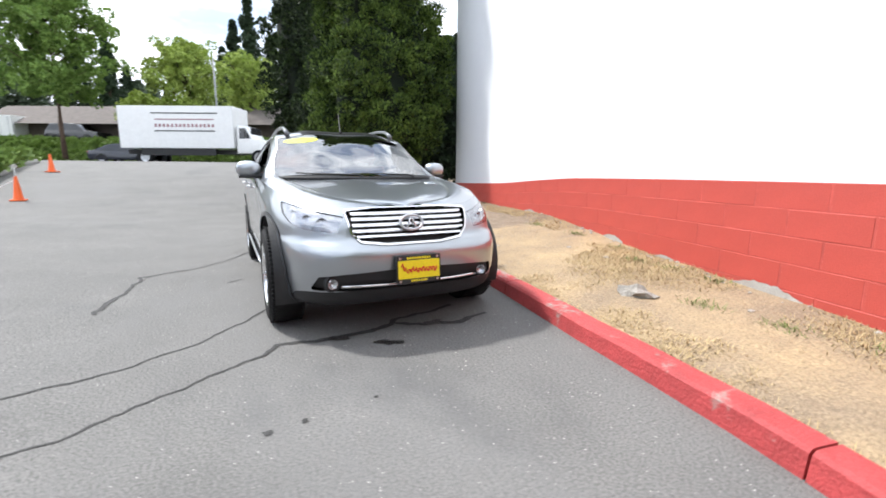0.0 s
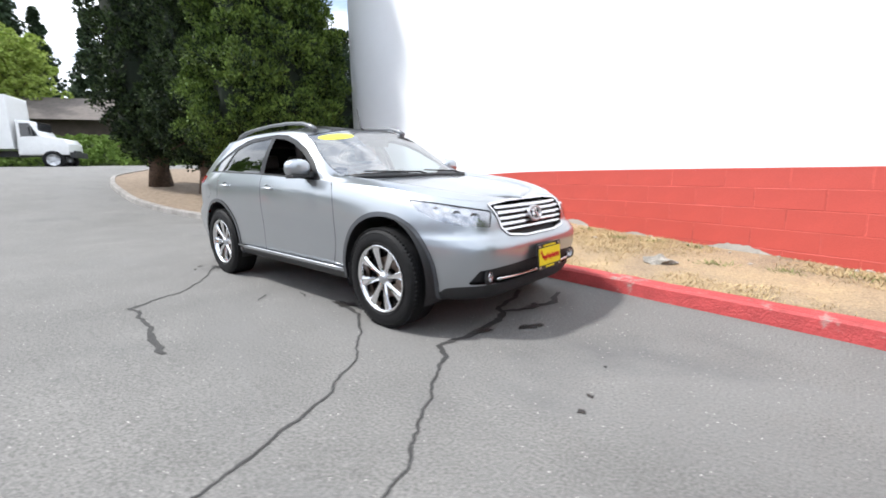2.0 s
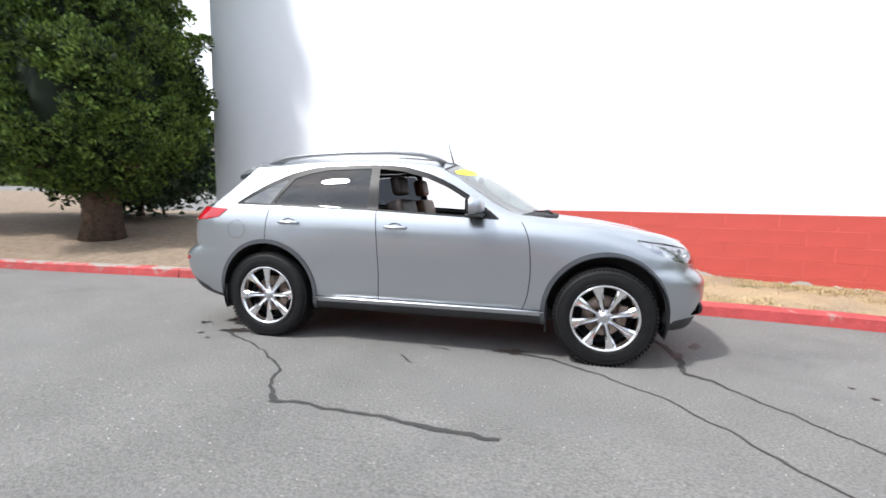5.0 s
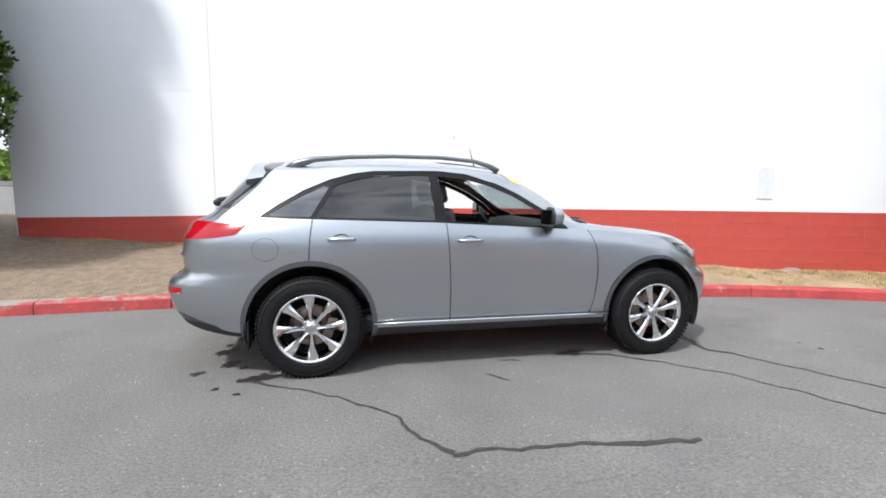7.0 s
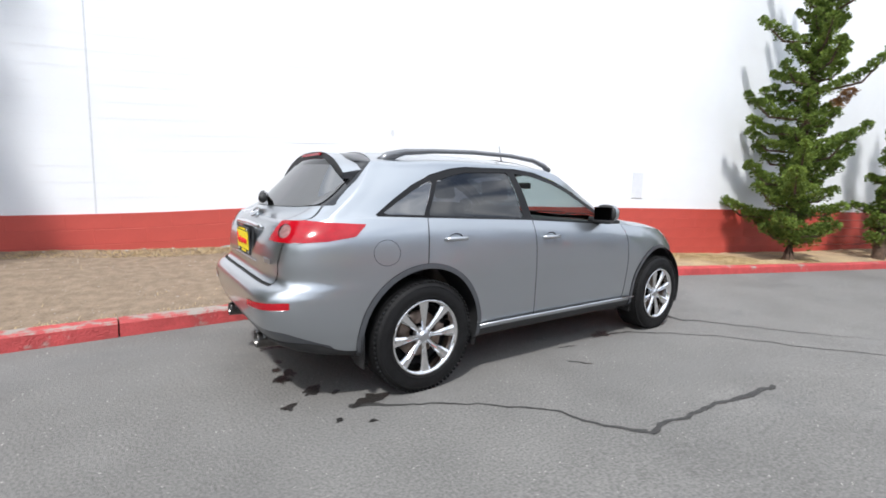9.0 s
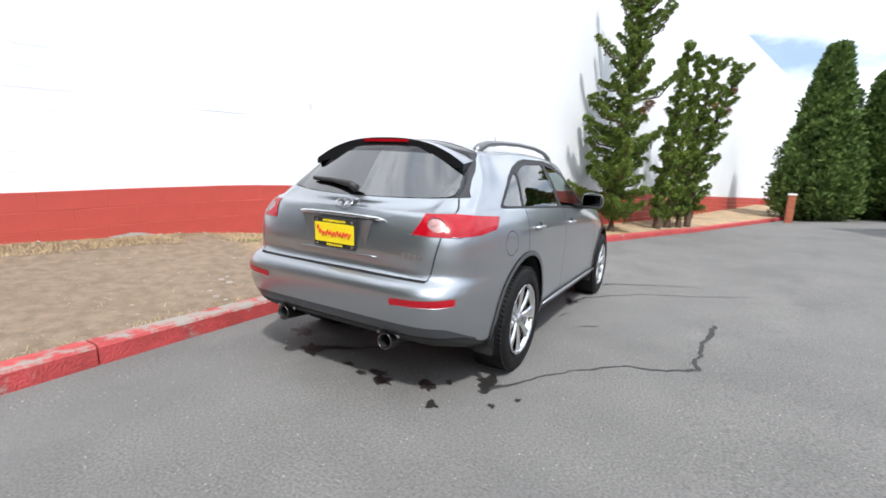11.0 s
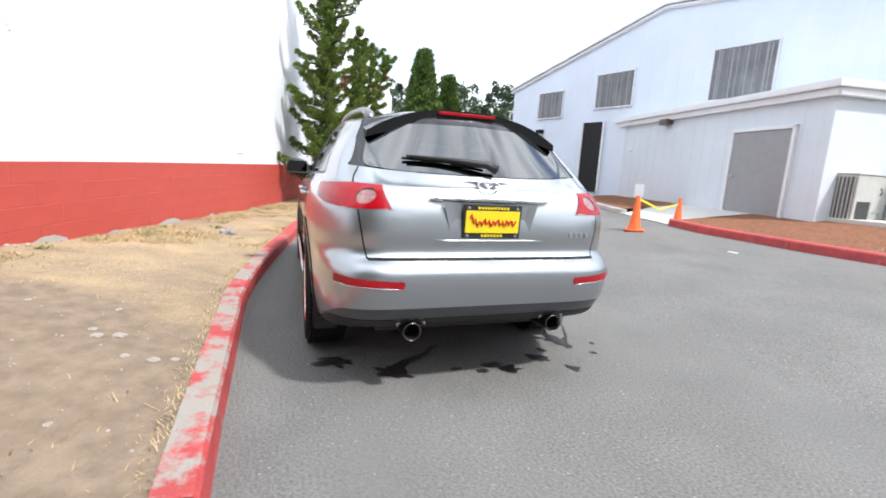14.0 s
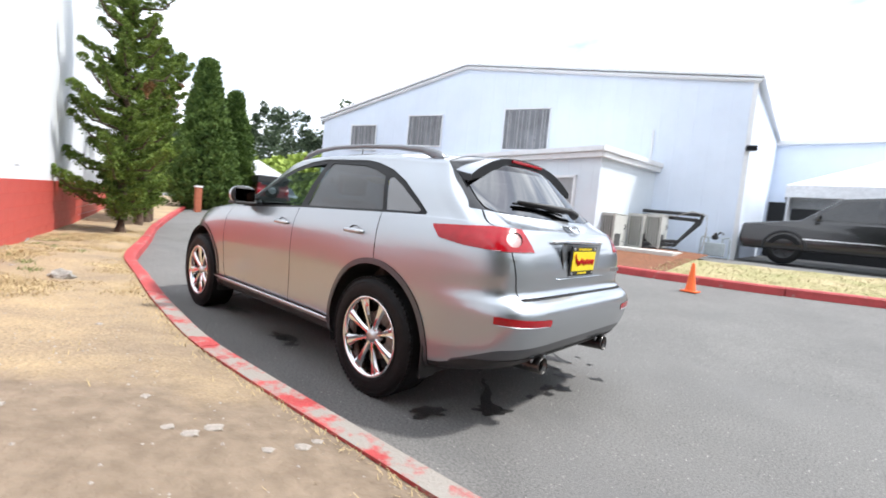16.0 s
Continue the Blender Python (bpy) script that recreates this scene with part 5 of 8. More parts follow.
bed("mulch_bed", list(np.linspace(-1.2, 2.5, 30)), lambda x: k2y(x) - 0.12, lambda x: max(ann_y(x), -9.6) - 0.3 if x > 1.1 else -9.9, bedz, M_MULCH, 20, "red-brown bark mulch bed beside the annexe", "mulch")
bed("paving_slab", list(np.linspace(2.5, 4.55, 12)), lambda x: k2y(x) - 0.05, lambda x: ann_y(x) - 0.2, lambda x, y: gz(x, y) + 0.015 + 0.11 * sm(0, 1.2, k2y(x) - y), M_PAVE, 14, "pale concrete path up to the grey door", "pavement")
bed("mulch_bed_far", list(np.linspace(4.55, 8.1, 24)), lambda x: k2y(x) - 0.12, lambda x: ann_y(x) - 0.2, bedz, M_MULCH, 12, "bark mulch bed along the annexe wall", "mulch")

# ---- courses of red blocks at the foot of the white wall ----
ca_, sa_ = math.cos(WALL_A), math.sin(WALL_A)
blk = {}
for nm, ln, ht in (("full", 0.6055, 0.2035),):
    b = box(0, 0, 0, ln, 0.05, ht, 0.003, 1)
    me = bpy.data.meshes.new("red_block")
    b.to_mesh(me)
    b.free()
    me.materials.append(M_REDWALL)
    blk[nm] = me
L = 0.608
nb = 0
for course in range(5):
    k = 0
    x = -6.60 + (0 if course % 2 == 0 else L / 2 * ca_) + L / 2 * ca_
    while x < 11.0:
        slope = (BAND(x + 0.3) - BAND(x - 0.3)) / 0.6 * ca_
        zc = BAND(x) - 0.104 - course * 0.2105
        if zc > dirt_z(x, wall_y(x)) - 0.12:
            ob = new("red_block", blk["full"])
            ob.parent = wall
            ob.matrix_basis = pose(x, wall_y(x), zc) @ Matrix.Rotation(wall_a(x), 4, "Z") @ Matrix.Rotation(-math.atan(slope), 4, "Y") @ pose(0, 0.004 + random.uniform(-0.0015, 0.0015), 0)
            nb += 1
        x += L * ca_
b = bmesh.new()
xq = list(np.linspace(-6.62, 11.0, 40))
for x0, x1 in zip(xq, xq[1:]):
    n_ = Vector((sa_, -ca_, 0)) * 0.0185
    b.faces.new([b.verts.new(Vector((x, wall_y(x), BAND(x) - o)) + n_) for x, o in ((x0, 1.1), (x1, 1.1), (x1, 0.002), (x0, 0.002))])
part("mortar", b, mat("pinkish_mortar", (0.475, 0.082, 0.065), 0.8, var=0.25, scale=4), wall, "pale pinkish mortar joints")
# beyond, one joined strip of the same band
b = bmesh.new()
for course in range(5):
    xq = list(np.linspace(11.0, 48, 20))
    for x0, x1 in zip(xq, xq[1:]):
        n_ = Vector((sa_, -ca_, 0)) * 0.02
        p = [Vector((x, wall_y(x), BAND(x) - course * 0.2105 - o)) + n_ for x, o in ((x0, 0.206), (x1, 0.206), (x1, 0.004), (x0, 0.004))]
        b.faces.new([b.verts.new(q) for q in p])
tagged(part("red_band_far", b, M_REDWALL, wall), kind="stuff")
# control joint, painted-over hatch and scuffs on the white face
def on_wall(x, z, off=0.0):
    return Matrix.Translation((x, wall_y(x), z)) @ Matrix.Rotation(wall_a(x), 4, "Z") @ pose(0, -off, 0)


M_JOINT = mat("joint_shadow_grey", (0.62, 0.64, 0.67), 0.8, var=0.06)
for x_ in (-3.3,):
    part("control_joint", box(0, 0, 0, 0.016, 0.006, 5.0), M_JOINT, wall, "narrow vertical joint", m=on_wall(x_, 3.4, 0.003))
hatch = tagged(part("wall_hatch", box(0, 0, 0, 0.26, 0.016, 0.52, 0.005), mat("painted_steel_pale_grey", (0.66, 0.68, 0.72), 0.6, var=0.04), None, m=on_wall(5.76, 1.61, 0.006)), "pale grey painted steel hatch on the white wall", "hatch")
part("hatch_rim", tube([(-0.12, -0.009, -0.25), (0.12, -0.009, -0.25), (0.12, -0.009, 0.25), (-0.12, -0.009, 0.25), (-0.12, -0.009, -0.25)], 0.003, 5), M_WHITEWALL, hatch)
# a long scrape and a patched hole in the white paint
part("scrape", tube([(-1.02, wall_y(-1.02), 2.01), (-0.6, wall_y(-0.6), 2.035), (-0.12, wall_y(-0.12), 2.06)], [0.002, 0.006, 0.003], 5), M_JOINT, wall, "long shallow scrape in the white paint")
b = bmesh.new()
for k in range(9):
    a_1 = k * 2.4
    bmesh.ops.create_icosphere(b, subdivisions=1, radius=0.012 + 0.006 * (k % 3), matrix=Matrix.Translation((0.05 * math.cos(a_1) * (k % 4) / 3, 0, 0.055 * math.sin(a_1) * (k % 3) / 2)) @ Matrix.Diagonal((1, 0.25, 1, 1)))
part("patched_hole", b, M_JOINT, wall, "small rough patch in the white paint", m=on_wall(0.72, 2.31, 0.002))
# block joints of the white face: shallow courses
b = bmesh.new()
for c in range(20):
    xq = list(np.linspace(-6.6, 11, 22))
    for x0, x1 in zip(xq, xq[1:]):
        n_ = Vector((sa_, -ca_, 0)) * 0.004
        p = [Vector((x, wall_y(x), min(BAND(x) + 0.2105 * (c + 1) + o, TOP(x) - 0.02))) + n_ for x, o in ((x0, -0.002), (x1, -0.002), (x1, 0.002), (x0, 0.002))]
        b.faces.new([b.verts.new(q) for q in p])
tagged(part("course_joints", b, mat("pale_mortar_line", (0.765, 0.775, 0.80), 0.7, var=0.03), wall, "faint block courses under the white paint"), kind="stuff")

# ---- cracks and oil on the asphalt ----
M_TAR = mat("dark_crack_filler", (0.035, 0.034, 0.033), 0.75, var=0.3, scale=20, bump=0.4, bscale=120)
M_OIL = mat("oil_soaked_asphalt", (0.018, 0.017, 0.016), 0.5, var=0.3, scale=18, bump=0.4, bscale=140)
rnd = random.Random(5)


def crack(pts_, widths, rough=0.02, material=None):
    """A wandering crack: a ribbon of uneven width just over the asphalt."""
    b = bmesh.new()
    pp = [Vector((x, y, 0)) for x, y in pts_]
    dense = []
    for i, (p0, p1) in enumerate(zip(pp, pp[1:])):
        n = max(2, int((p1 - p0).length / 0.035))
        for k in range(n):
            t = k / n
            q = p0.lerp(p1, t)
            w = widths[i] * (1 - t) + widths[i + 1] * t
            d = (p1 - p0).normalized()
            off = noise.noise(Vector((q.x * 5.0, q.y * 5.0, 2))) * rough * 2.2 + noise.noise(Vector((q.x * 16, q.y * 16, 5))) * rough
            dense.append((q + Vector((-d.y, d.x, 0)) * off, Vector((-d.y, d.x, 0)), w))
    rr_ = []
    for q, n, w in dense:
        wl_ = max(0.0015, w * (0.55 + 0.9 * abs(noise.noise(q * 11))))
        wr_ = max(0.0015, w * (0.55 + 0.9 * abs(noise.noise(q * 13 + Vector((9, 0, 0))))))
        a, c = q + n * wl_, q - n * wr_
        rr_.append((b.verts.new((a.x, a.y, gz(a.x, a.y) + 0.004)), b.verts.new((c.x, c.y, gz(c.x, c.y) + 0.004))))
    for q0, q1 in zip(rr_, rr_[1:]):
        b.faces.new((q0[0], q0[1], q1[1], q1[0]))
    bmesh.ops.recalc_face_normals(b, faces=b.faces[:])
    for f in b.faces:
        if f.normal.z < 0:
            f.normal_flip()
    return tagged(part("asphalt_crack", b, material or M_TAR, None), "dark irregular crack in the asphalt", "crack", kind="structure")


def stain(x, y, r, sx=1.0, ang=0.0):
    b = bmesh.new()
    n = 26
    c = b.verts.new((x, y, gz(x, y) + 0.0045))
    ring_ = []
    for k in range(n):
        t = 2 * math.pi * k / n
        q = r * (0.75 + 0.75 * noise.noise(Vector((math.cos(t) * 1.6 + x * 3, math.sin(t) * 1.6 + y * 3, r * 9))))
        u, v = q * sx * math.cos(t), q * math.sin(t)
        px_, py_ = x + u * math.cos(ang) - v * math.sin(ang), y + u * math.sin(ang) + v * math.cos(ang)
        ring_.append(b.verts.new((px_, py_, gz(px_, py_) + 0.0045)))
    for k in range(n):
        b.faces.new((c, ring_[k], ring_[(k + 1) % n]))
    return tagged(part("oil_stain", b, M_OIL, None), "dark oil stain on grey asphalt", "stain", kind="structure")


crack([(-1.95, -0.87), (-1.63, -1.05), (-1.25, -1.28), (-0.90, -1.62), (-0.80, -1.9), (-0.62, -2.11)], [0.035, 0.010, 0.009, 0.012, 0.016, 0.03], 0.014)
crack([(-0.66, -2.10), (-0.33, -2.12), (0.05, -2.15), (0.38, -2.22), (0.78, -2.25)], [0.026, 0.020, 0.024, 0.034, 0.026], 0.02)
crack([(0.60, -0.83), (1.02, -0.90), (1.43, -1.18), (1.75, -1.5), (1.98, -1.80), (2.13, -2.15), (2.25, -2.42), (2.36, -2.75), (2.45, -3.0)], [0.030, 0.018, 0.010, 0.010, 0.011, 0.012, 0.011, 0.007, 0.002], 0.016)
crack([(1.70, 0.55), (1.85, -0.05), (2.04, -0.30), (2.03, -0.75), (2.02, -0.96), (2.27, -1.26), (2.48, -1.62), (2.72, -1.95), (2.88, -2.3), (3.0, -2.6)], [0.03, 0.03, 0.045, 0.035, 0.028, 0.011, 0.010, 0.010, 0.006, 0.002], 0.018)
crack([(1.92, -0.10), (2.05, 0.11), (2.10, 0.38), (1.98, 0.74)], [0.03, 0.035, 0.045, 0.02], 0.02)
crack([(-0.14, -1.10), (-0.06, -1.20), (0.01, -1.29)], [0.006, 0.014, 0.006], 0.008)
crack([(0.04, -0.86), (0.16, -0.87), (0.26, -0.92)], [0.006, 0.012, 0.005], 0.008)
crack([(-2.08, 0.52), (-1.98, 0.38), (-1.85, 0.22), (-1.71, 0.02)], [0.05, 0.06, 0.03, 0.012], 0.02, M_OIL)
for x_, y_, r_, s_, a_2 in ((-2.07, 0.47, 0.10, 1.6, 0.9), (-1.85, 0.80, 0.10, 1.7, 1.2), (-2.12, 0.06, 0.035, 1.8, 1.6), (-2.11, -0.19, 0.045, 2.2, 1.5), (-2.08, -0.56, 0.075, 1.3, 1.0), (-1.95, -0.65, 0.035, 1.4, 0.3), (-2.27, -0.70, 0.05, 1.2, 0.5), (-1.80, -0.86, 0.09, 1.5, 0.4), (-2.07, -1.01, 0.025, 1.2, 0.2), (-1.91, -1.12, 0.02, 1.3, 0.0),
                             (2.29, -0.25, 0.075, 1.6, 1.4), (2.05, -0.55, 0.06, 1.8, 1.5), (2.04, 0.2, 0.06, 1.8, 1.5), (3.09, -1.13, 0.024, 1.3, 0.6), (3.06, -0.96, 0.02, 1.4, 0.4), (2.98, -0.58, 0.012, 1.3, 0.8), (-0.05, 0.76, 0.10, 1.8, 0.3), (-0.30, 0.80, 0.06, 1.4, 1.1), (1.05, 0.68, 0.10, 2.0, 0.1), (0.75, -0.80, 0.08, 2.2, 0.1), (-2.18, -0.09, 0.04, 1.3, 1.2), (-2.19, -0.28, 0.06, 1.5, 1.3)):
    stain(x_, y_, r_, s_, a_2)

# ---- stones, straw and litter on the dirt ----
M_STONE = mat("pale_stone", (0.33, 0.295, 0.26), 0.9, var=0.2, scale=12, bump=0.5, bscale=60)
M_ROCK = mat("grey_rock", (0.28, 0.26, 0.23), 0.95, var=0.3, scale=10, bump=0.8, bscale=40)


def rock(name, x, y, r, flat, material, label, cat="stone"):
    b = bmesh.new()
    bmesh.ops.create_icosphere(b, subdivisions=2, radius=1.0)
    for v in b.verts:
        k = 1 + 0.45 * noise.noise(v.co * 1.7 + Vector((x, y, r * 30)))
        v.co = Vector((v.co.x * r * k * 1.3, v.co.y * r * k, v.co.z * r * flat * k))
    z = dirt_z(x, y) if y > kerb_y(x) else gz(x, y)
    return tagged(part(name, b, material, None, m=pose(x, y, z + r * flat * 0.10, 0, 0, (x * 77) % 180)), label, cat)


rock("stump", 2.55, 1.88, 0.12, 0.55, M_ROCK, "weathered grey wood stump sunk in dry grass", "stump")
for x_, y_, r_ in ((1.54, 2.57, 0.05), (-1.70, 1.98, 0.045), (-1.72, 2.08, 0.04), (-1.62, 2.13, 0.03), (-1.97, 1.88, 0.03), (-2.0, 1.74, 0.04), (-1.97, 1.65, 0.03), (-1.25, 2.11, 0.025), (3.3, 2.2, 0.03), (0.2, 2.0, 0.03), (-1.2, 2.6, 0.03), (-2.6, 1.95, 0.02), (0.9, 2.6, 0.035), (5.2, 1.6, 0.04)):
    tagged(rock("stone", x_, y_, r_ * 0.72, 0.35, M_STONE, "small pale flat stone lying on dry dirt"), group="stones on the dirt")

V, F = [], []
re_ = np.random.RandomState(77)
for k in range(1500):
    x = re_.uniform(-5.5, 1.5)
    y = re_.uniform(kerb_y(x) + 0.2, wall_y(x) - 0.1)
    s_ = 0.003 + 0.011 * re_.rand() ** 3
    z = dirt_z(x, y) - 0.001
    i, a = len(V), re_.uniform(0, 6.28)
    V += [(x + s_ * math.cos(a + q), y + s_ * 0.8 * math.sin(a + q), z) for q in (0, 1.6, 3.1, 4.6)] + [(x, y, z + s_ * 0.6)]
    F += [(i + q, i + (q + 1) % 4, i + 4) for q in range(4)]
obj("earth_chips", mesh_of("earth_chips", V, F, M_STONE), label="small chips and pebbles pressed in bare earth", category="grit", kind="stuff")
# rubble of broken plaster along the wall's foot
b = bmesh.new()
for k in range(110):
    x = rnd.choice([rnd.uniform(-4, 10), rnd.uniform(-2, 6)])
    y = wall_y(x) - rnd.uniform(0.02, 0.16)
    r = rnd.uniform(0.006, 0.021)
    b2 = bmesh.new()
    bmesh.ops.create_icosphere(b2, subdivisions=1, radius=r)
    for v in b2.verts:
        v.co = Vector((v.co.x * rnd.uniform(0.8, 1.8), v.co.y, v.co.z * rnd.uniform(0.4, 1.0))) + Vector((x, y, dirt_z(x, y) + r * 0.3))
    me = bpy.data.meshes.new("t")
    b2.to_mesh(me)
    b2.free()
    b.from_mesh(me)
    bpy.data.meshes.remove(me)
tagged(part("plaster_rubble", b, mat("broken_plaster", (0.40, 0.37, 0.33), 0.9, var=0.3, scale=20), None), "broken pale plaster crumbs along the wall foot", "rubble", kind="stuff")
# grey patches where the red paint has fallen off
for x_, w_, h_ in ((0.9, 0.5, 0.09), (1.9, 0.4, 0.06), (3.1, 0.7, 0.10), (4.4, 0.3, 0.07), (-1.6, 0.5, 0.05), (6.3, 0.4, 0.06)):
    b = bmesh.new()
    n = 22
    z0 = dirt_z(x_, wall_y(x_)) - 0.05
    lo_ = [b.verts.new((w_ * (k / n - 0.5), 0, 0)) for k in range(n + 1)]
    hi_ = [b.verts.new((w_ * (k / n - 0.5), 0, 0.05 + h_ * max(0.1, math.sin(math.pi * k / n)) * (0.6 + 0.6 * abs(noise.noise(Vector((k * 0.7, x_, 0))))))) for k in range(n + 1)]
    for k in range(n):
        b.faces.new((lo_[k], lo_[k + 1], hi_[k + 1], hi_[k]))
    tagged(part("bare_patch", b, M_CONC, wall, "bare grey patch of flaked paint", m=on_wall(x_, z0, 0.032)))


# straw: short dry blades, thicker in drifts
def blades(name, n, place, h, w, material, label, cat, seed):
    r = np.random.RandomState(seed)
    P4 = []
    tries = 0
    while len(P4) < n and tries < n * 6:
        tries += 1
        p = place(r)
        if p is None:
            continue
        x, y, z = p
        a = r.uniform(0, 2 * math.pi)
        lean = r.uniform(0.7, 1.5)
        hh = h * r.uniform(0.4, 1.3)
        d = np.array([math.cos(a) * math.sin(lean), math.sin(a) * math.sin(lean), math.cos(lean)]) * hh
        s_ = np.array([-math.sin(a), math.cos(a), 0]) * w
        o = np.array([x, y, z - 0.003])
        P4.append([o - s_, o + s_, o + d + s_ * 0.3, o + d - s_ * 0.3])
    V = np.array(P4).reshape(-1, 3)
    F = np.arange(len(V)).reshape(-1, 4)
    ob = obj(name, mesh_of(name, V.tolist(), F.tolist(), material), label=label, category=cat, kind="stuff")
    return ob


def straw_place(r):
    x = r.uniform(-6.5, 9.5)
    y = r.uniform(kerb_y(x) + 0.2, wall_y(x) - 0.02)
    d = noise.noise(Vector((x * 0.8, y * 0.9, 11))) + 0.35 * noise.noise(Vector((x * 3, y * 3, 4)))
    if d < r.uniform(-0.15, 0.3) or (x < 1.2 and y < wall_y(x) - 0.5 and r.rand() < 0.985):
        return None
    return x, y, dirt_z(x, y)


M_STRAW = mat("straw", (0.52, 0.40, 0.22), 0.9, base2=(0.34, 0.25, 0.13), scale=2.5, grain=0.2)
blades("dry_grass", 52000, straw_place, 0.042, 0.0032, M_STRAW, "short dry straw-coloured grass", "grass", 3)
M_WEED = mat("green_weed", (0.16, 0.19, 0.06), 0.9, var=0.3)


def weed_place(r):
    c = r.randint(0, 14)
    cx = [3.6, 4.2, 2.2, 1.2, 5.5, 6.4, 0.4, -0.5, 4.9, 3.0, 2.7, 7.2, 1.8, 5.9][c]
    cy = wall_y(cx) - [0.55, 0.3, 0.25, 0.2, 0.5, 0.3, 0.3, 0.5, 0.9, 0.7, 0.15, 0.4, 0.4, 0.2][c]
    x, y = cx + r.normal(0, 0.09), cy + r.normal(0, 0.05)
    return x, y, dirt_z(x, y)


blades("green_weeds", 1300, weed_place, 0.05, 0.005, M_WEED, "small green weeds at the wall foot", "weed", 4)


def edge_place(r):
    x = r.uniform(-7, 9)
    y = kerb_y(x) + 0.16 + abs(r.normal(0, 0.05))
    return x, y, dirt_z(x, y)


blades("kerb_straw", 2600, edge_place, 0.04, 0.003, M_STRAW, "straw wisps along the kerb", "grass", 6)


def lawn_place(r):
    x = r.uniform(-11.5, -0.9)
    y = k2y(x) - r.uniform(0.15, 2.5)
    return x, y, bedz(x, y)


blades("lawn_grass", 14000, lawn_place, 0.06, 0.005, M_GRASS, "thin half-dry lawn", "grass", 8)
# pale grit on the asphalt
r_ = np.random.RandomState(12)
V, F = [], []
for k in range(5200):
    x, y = r_.uniform(-5.5, 7), r_.uniform(-4.5, 1.2)
    if y > kerb_y(x) - 0.02:
        continue
    s_ = r_.uniform(0.002, 0.006)
    z = gz(x, y) + 0.001
    i = len(V)
    V += [(x - s_, y - s_ * 0.6, z), (x + s_, y - s_ * 0.4, z), (x + s_ * 0.3, y + s_, z), (x, y, z + s_ * 0.6)]
    F += [(i, i + 1, i + 3), (i + 1, i + 2, i + 3), (i + 2, i, i + 3)]
obj("asphalt_grit", mesh_of("asphalt_grit", V, F, mat("pale_grit", (0.40, 0.385, 0.36), 0.9, var=0.3, scale=3)), label="loose pale grit on the asphalt", category="grit", kind="stuff")

# ---- foliage ----
def leaf_mat(name, dark, light, rough=0.7, span=(0.0, 1.0)):
    m = bpy.data.materials.new(name)
    m.use_nodes = True
    n, l = m.node_tree.nodes, m.node_tree.links
    b = n["Principled BSDF"]
    g = n.new("ShaderNodeNewGeometry")
    r = n.new("ShaderNodeValToRGB")
    r.color_ramp.elements[0].color, r.color_ramp.elements[1].color = (*dark, 1), (*light, 1)
    r.color_ramp.elements[0].position, r.color_ramp.elements[1].position = span
    co = n.new("ShaderNodeTexCoord")
    nz = n.new("ShaderNodeTexNoise")
    nz.inputs["Scale"].default_value = 1.4
    l.new(co.outputs["Object"], nz.inputs["Vector"])
    ad = n.new("ShaderNodeMath")
    ad.operation = "MULTIPLY_ADD"
    ad.inputs[1].default_value = 0.55
    l.new(g.outputs["Random Per Island"], ad.inputs[0])
    sb = n.new("ShaderNodeMath")
    sb.operation = "SUBTRACT"
    sb.inputs[1].default_value = 0.27
    l.new(nz.outputs["Fac"], sb.inputs[0])
    l.new(sb.outputs["Value"], ad.inputs[2])
    l.new(ad.outputs["Value"], r.inputs["Fac"])
    l.new(r.outputs["Color"], b.inputs["Base Color"])
    b.inputs["Roughness"].default_value = rough
    b.inputs["Specular IOR Level"].default_value = 0.25
    b.inputs["Transmission Weight"].default_value = 0.0
    return m


def tufts(name, centres, radii, count, size, material, parent, seed, up=0.5, asp=0.4, label="", outward=None):
    """Many small leaf blades round clump centres, denser on their outer, upper skin."""
    r = np.random.RandomState(seed)
    C = np.repeat(np.asarray(centres, float), count, 0)
    R = np.repeat(np.asarray(radii, float), count)
    n = len(C)
    d = r.normal(size=(n, 3))
    d[:, 2] += up * 0.8
    d /= np.linalg.norm(d, axis=1, keepdims=True)
    k = r.uniform(0.35, 1.0, n) ** 0.6
    P0 = C + d * (R * k)[:, None] * np.array([1, 1, 0.85])
    ax = d + r.normal(size=(n, 3)) * 0.55
    ax[:, 2] += up
    ax /= np.linalg.norm(ax, axis=1, keepdims=True)
    sd = np.cross(ax, r.normal(size=(n, 3)))
    sd /= np.maximum(np.linalg.norm(sd, axis=1, keepdims=True), 1e-6)
    L = size * r.uniform(0.6, 1.4, n)[:, None]
    W = L * asp
    V = np.stack([P0 - sd * W * 0.35, P0 + ax * L * 0.5 - sd * W, P0 + ax * L, P0 + ax * L * 0.5 + sd * W], 1).reshape(-1, 3)
    me = bpy.data.meshes.new(name)
    me.vertices.add(len(V))
    me.vertices.foreach_set("co", V.ravel())
    me.loops.add(len(V))
    me.loops.foreach_set("vertex_index", np.arange(len(V)))
    me.polygons.add(n)
    me.polygons.foreach_set("loop_start", np.arange(n) * 4)
    me.update(calc_edges=True)
    me.validate()
    me.materials.append(material)
    return obj(name, me, parent, label=label)


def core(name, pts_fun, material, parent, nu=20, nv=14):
    """An added solid in a crown: blocks the sky, its dark colour stands for shade."""
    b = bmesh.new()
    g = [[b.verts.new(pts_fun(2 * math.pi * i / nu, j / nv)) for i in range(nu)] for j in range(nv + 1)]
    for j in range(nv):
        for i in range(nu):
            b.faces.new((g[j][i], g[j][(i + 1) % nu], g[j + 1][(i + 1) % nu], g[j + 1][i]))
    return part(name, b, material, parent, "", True)


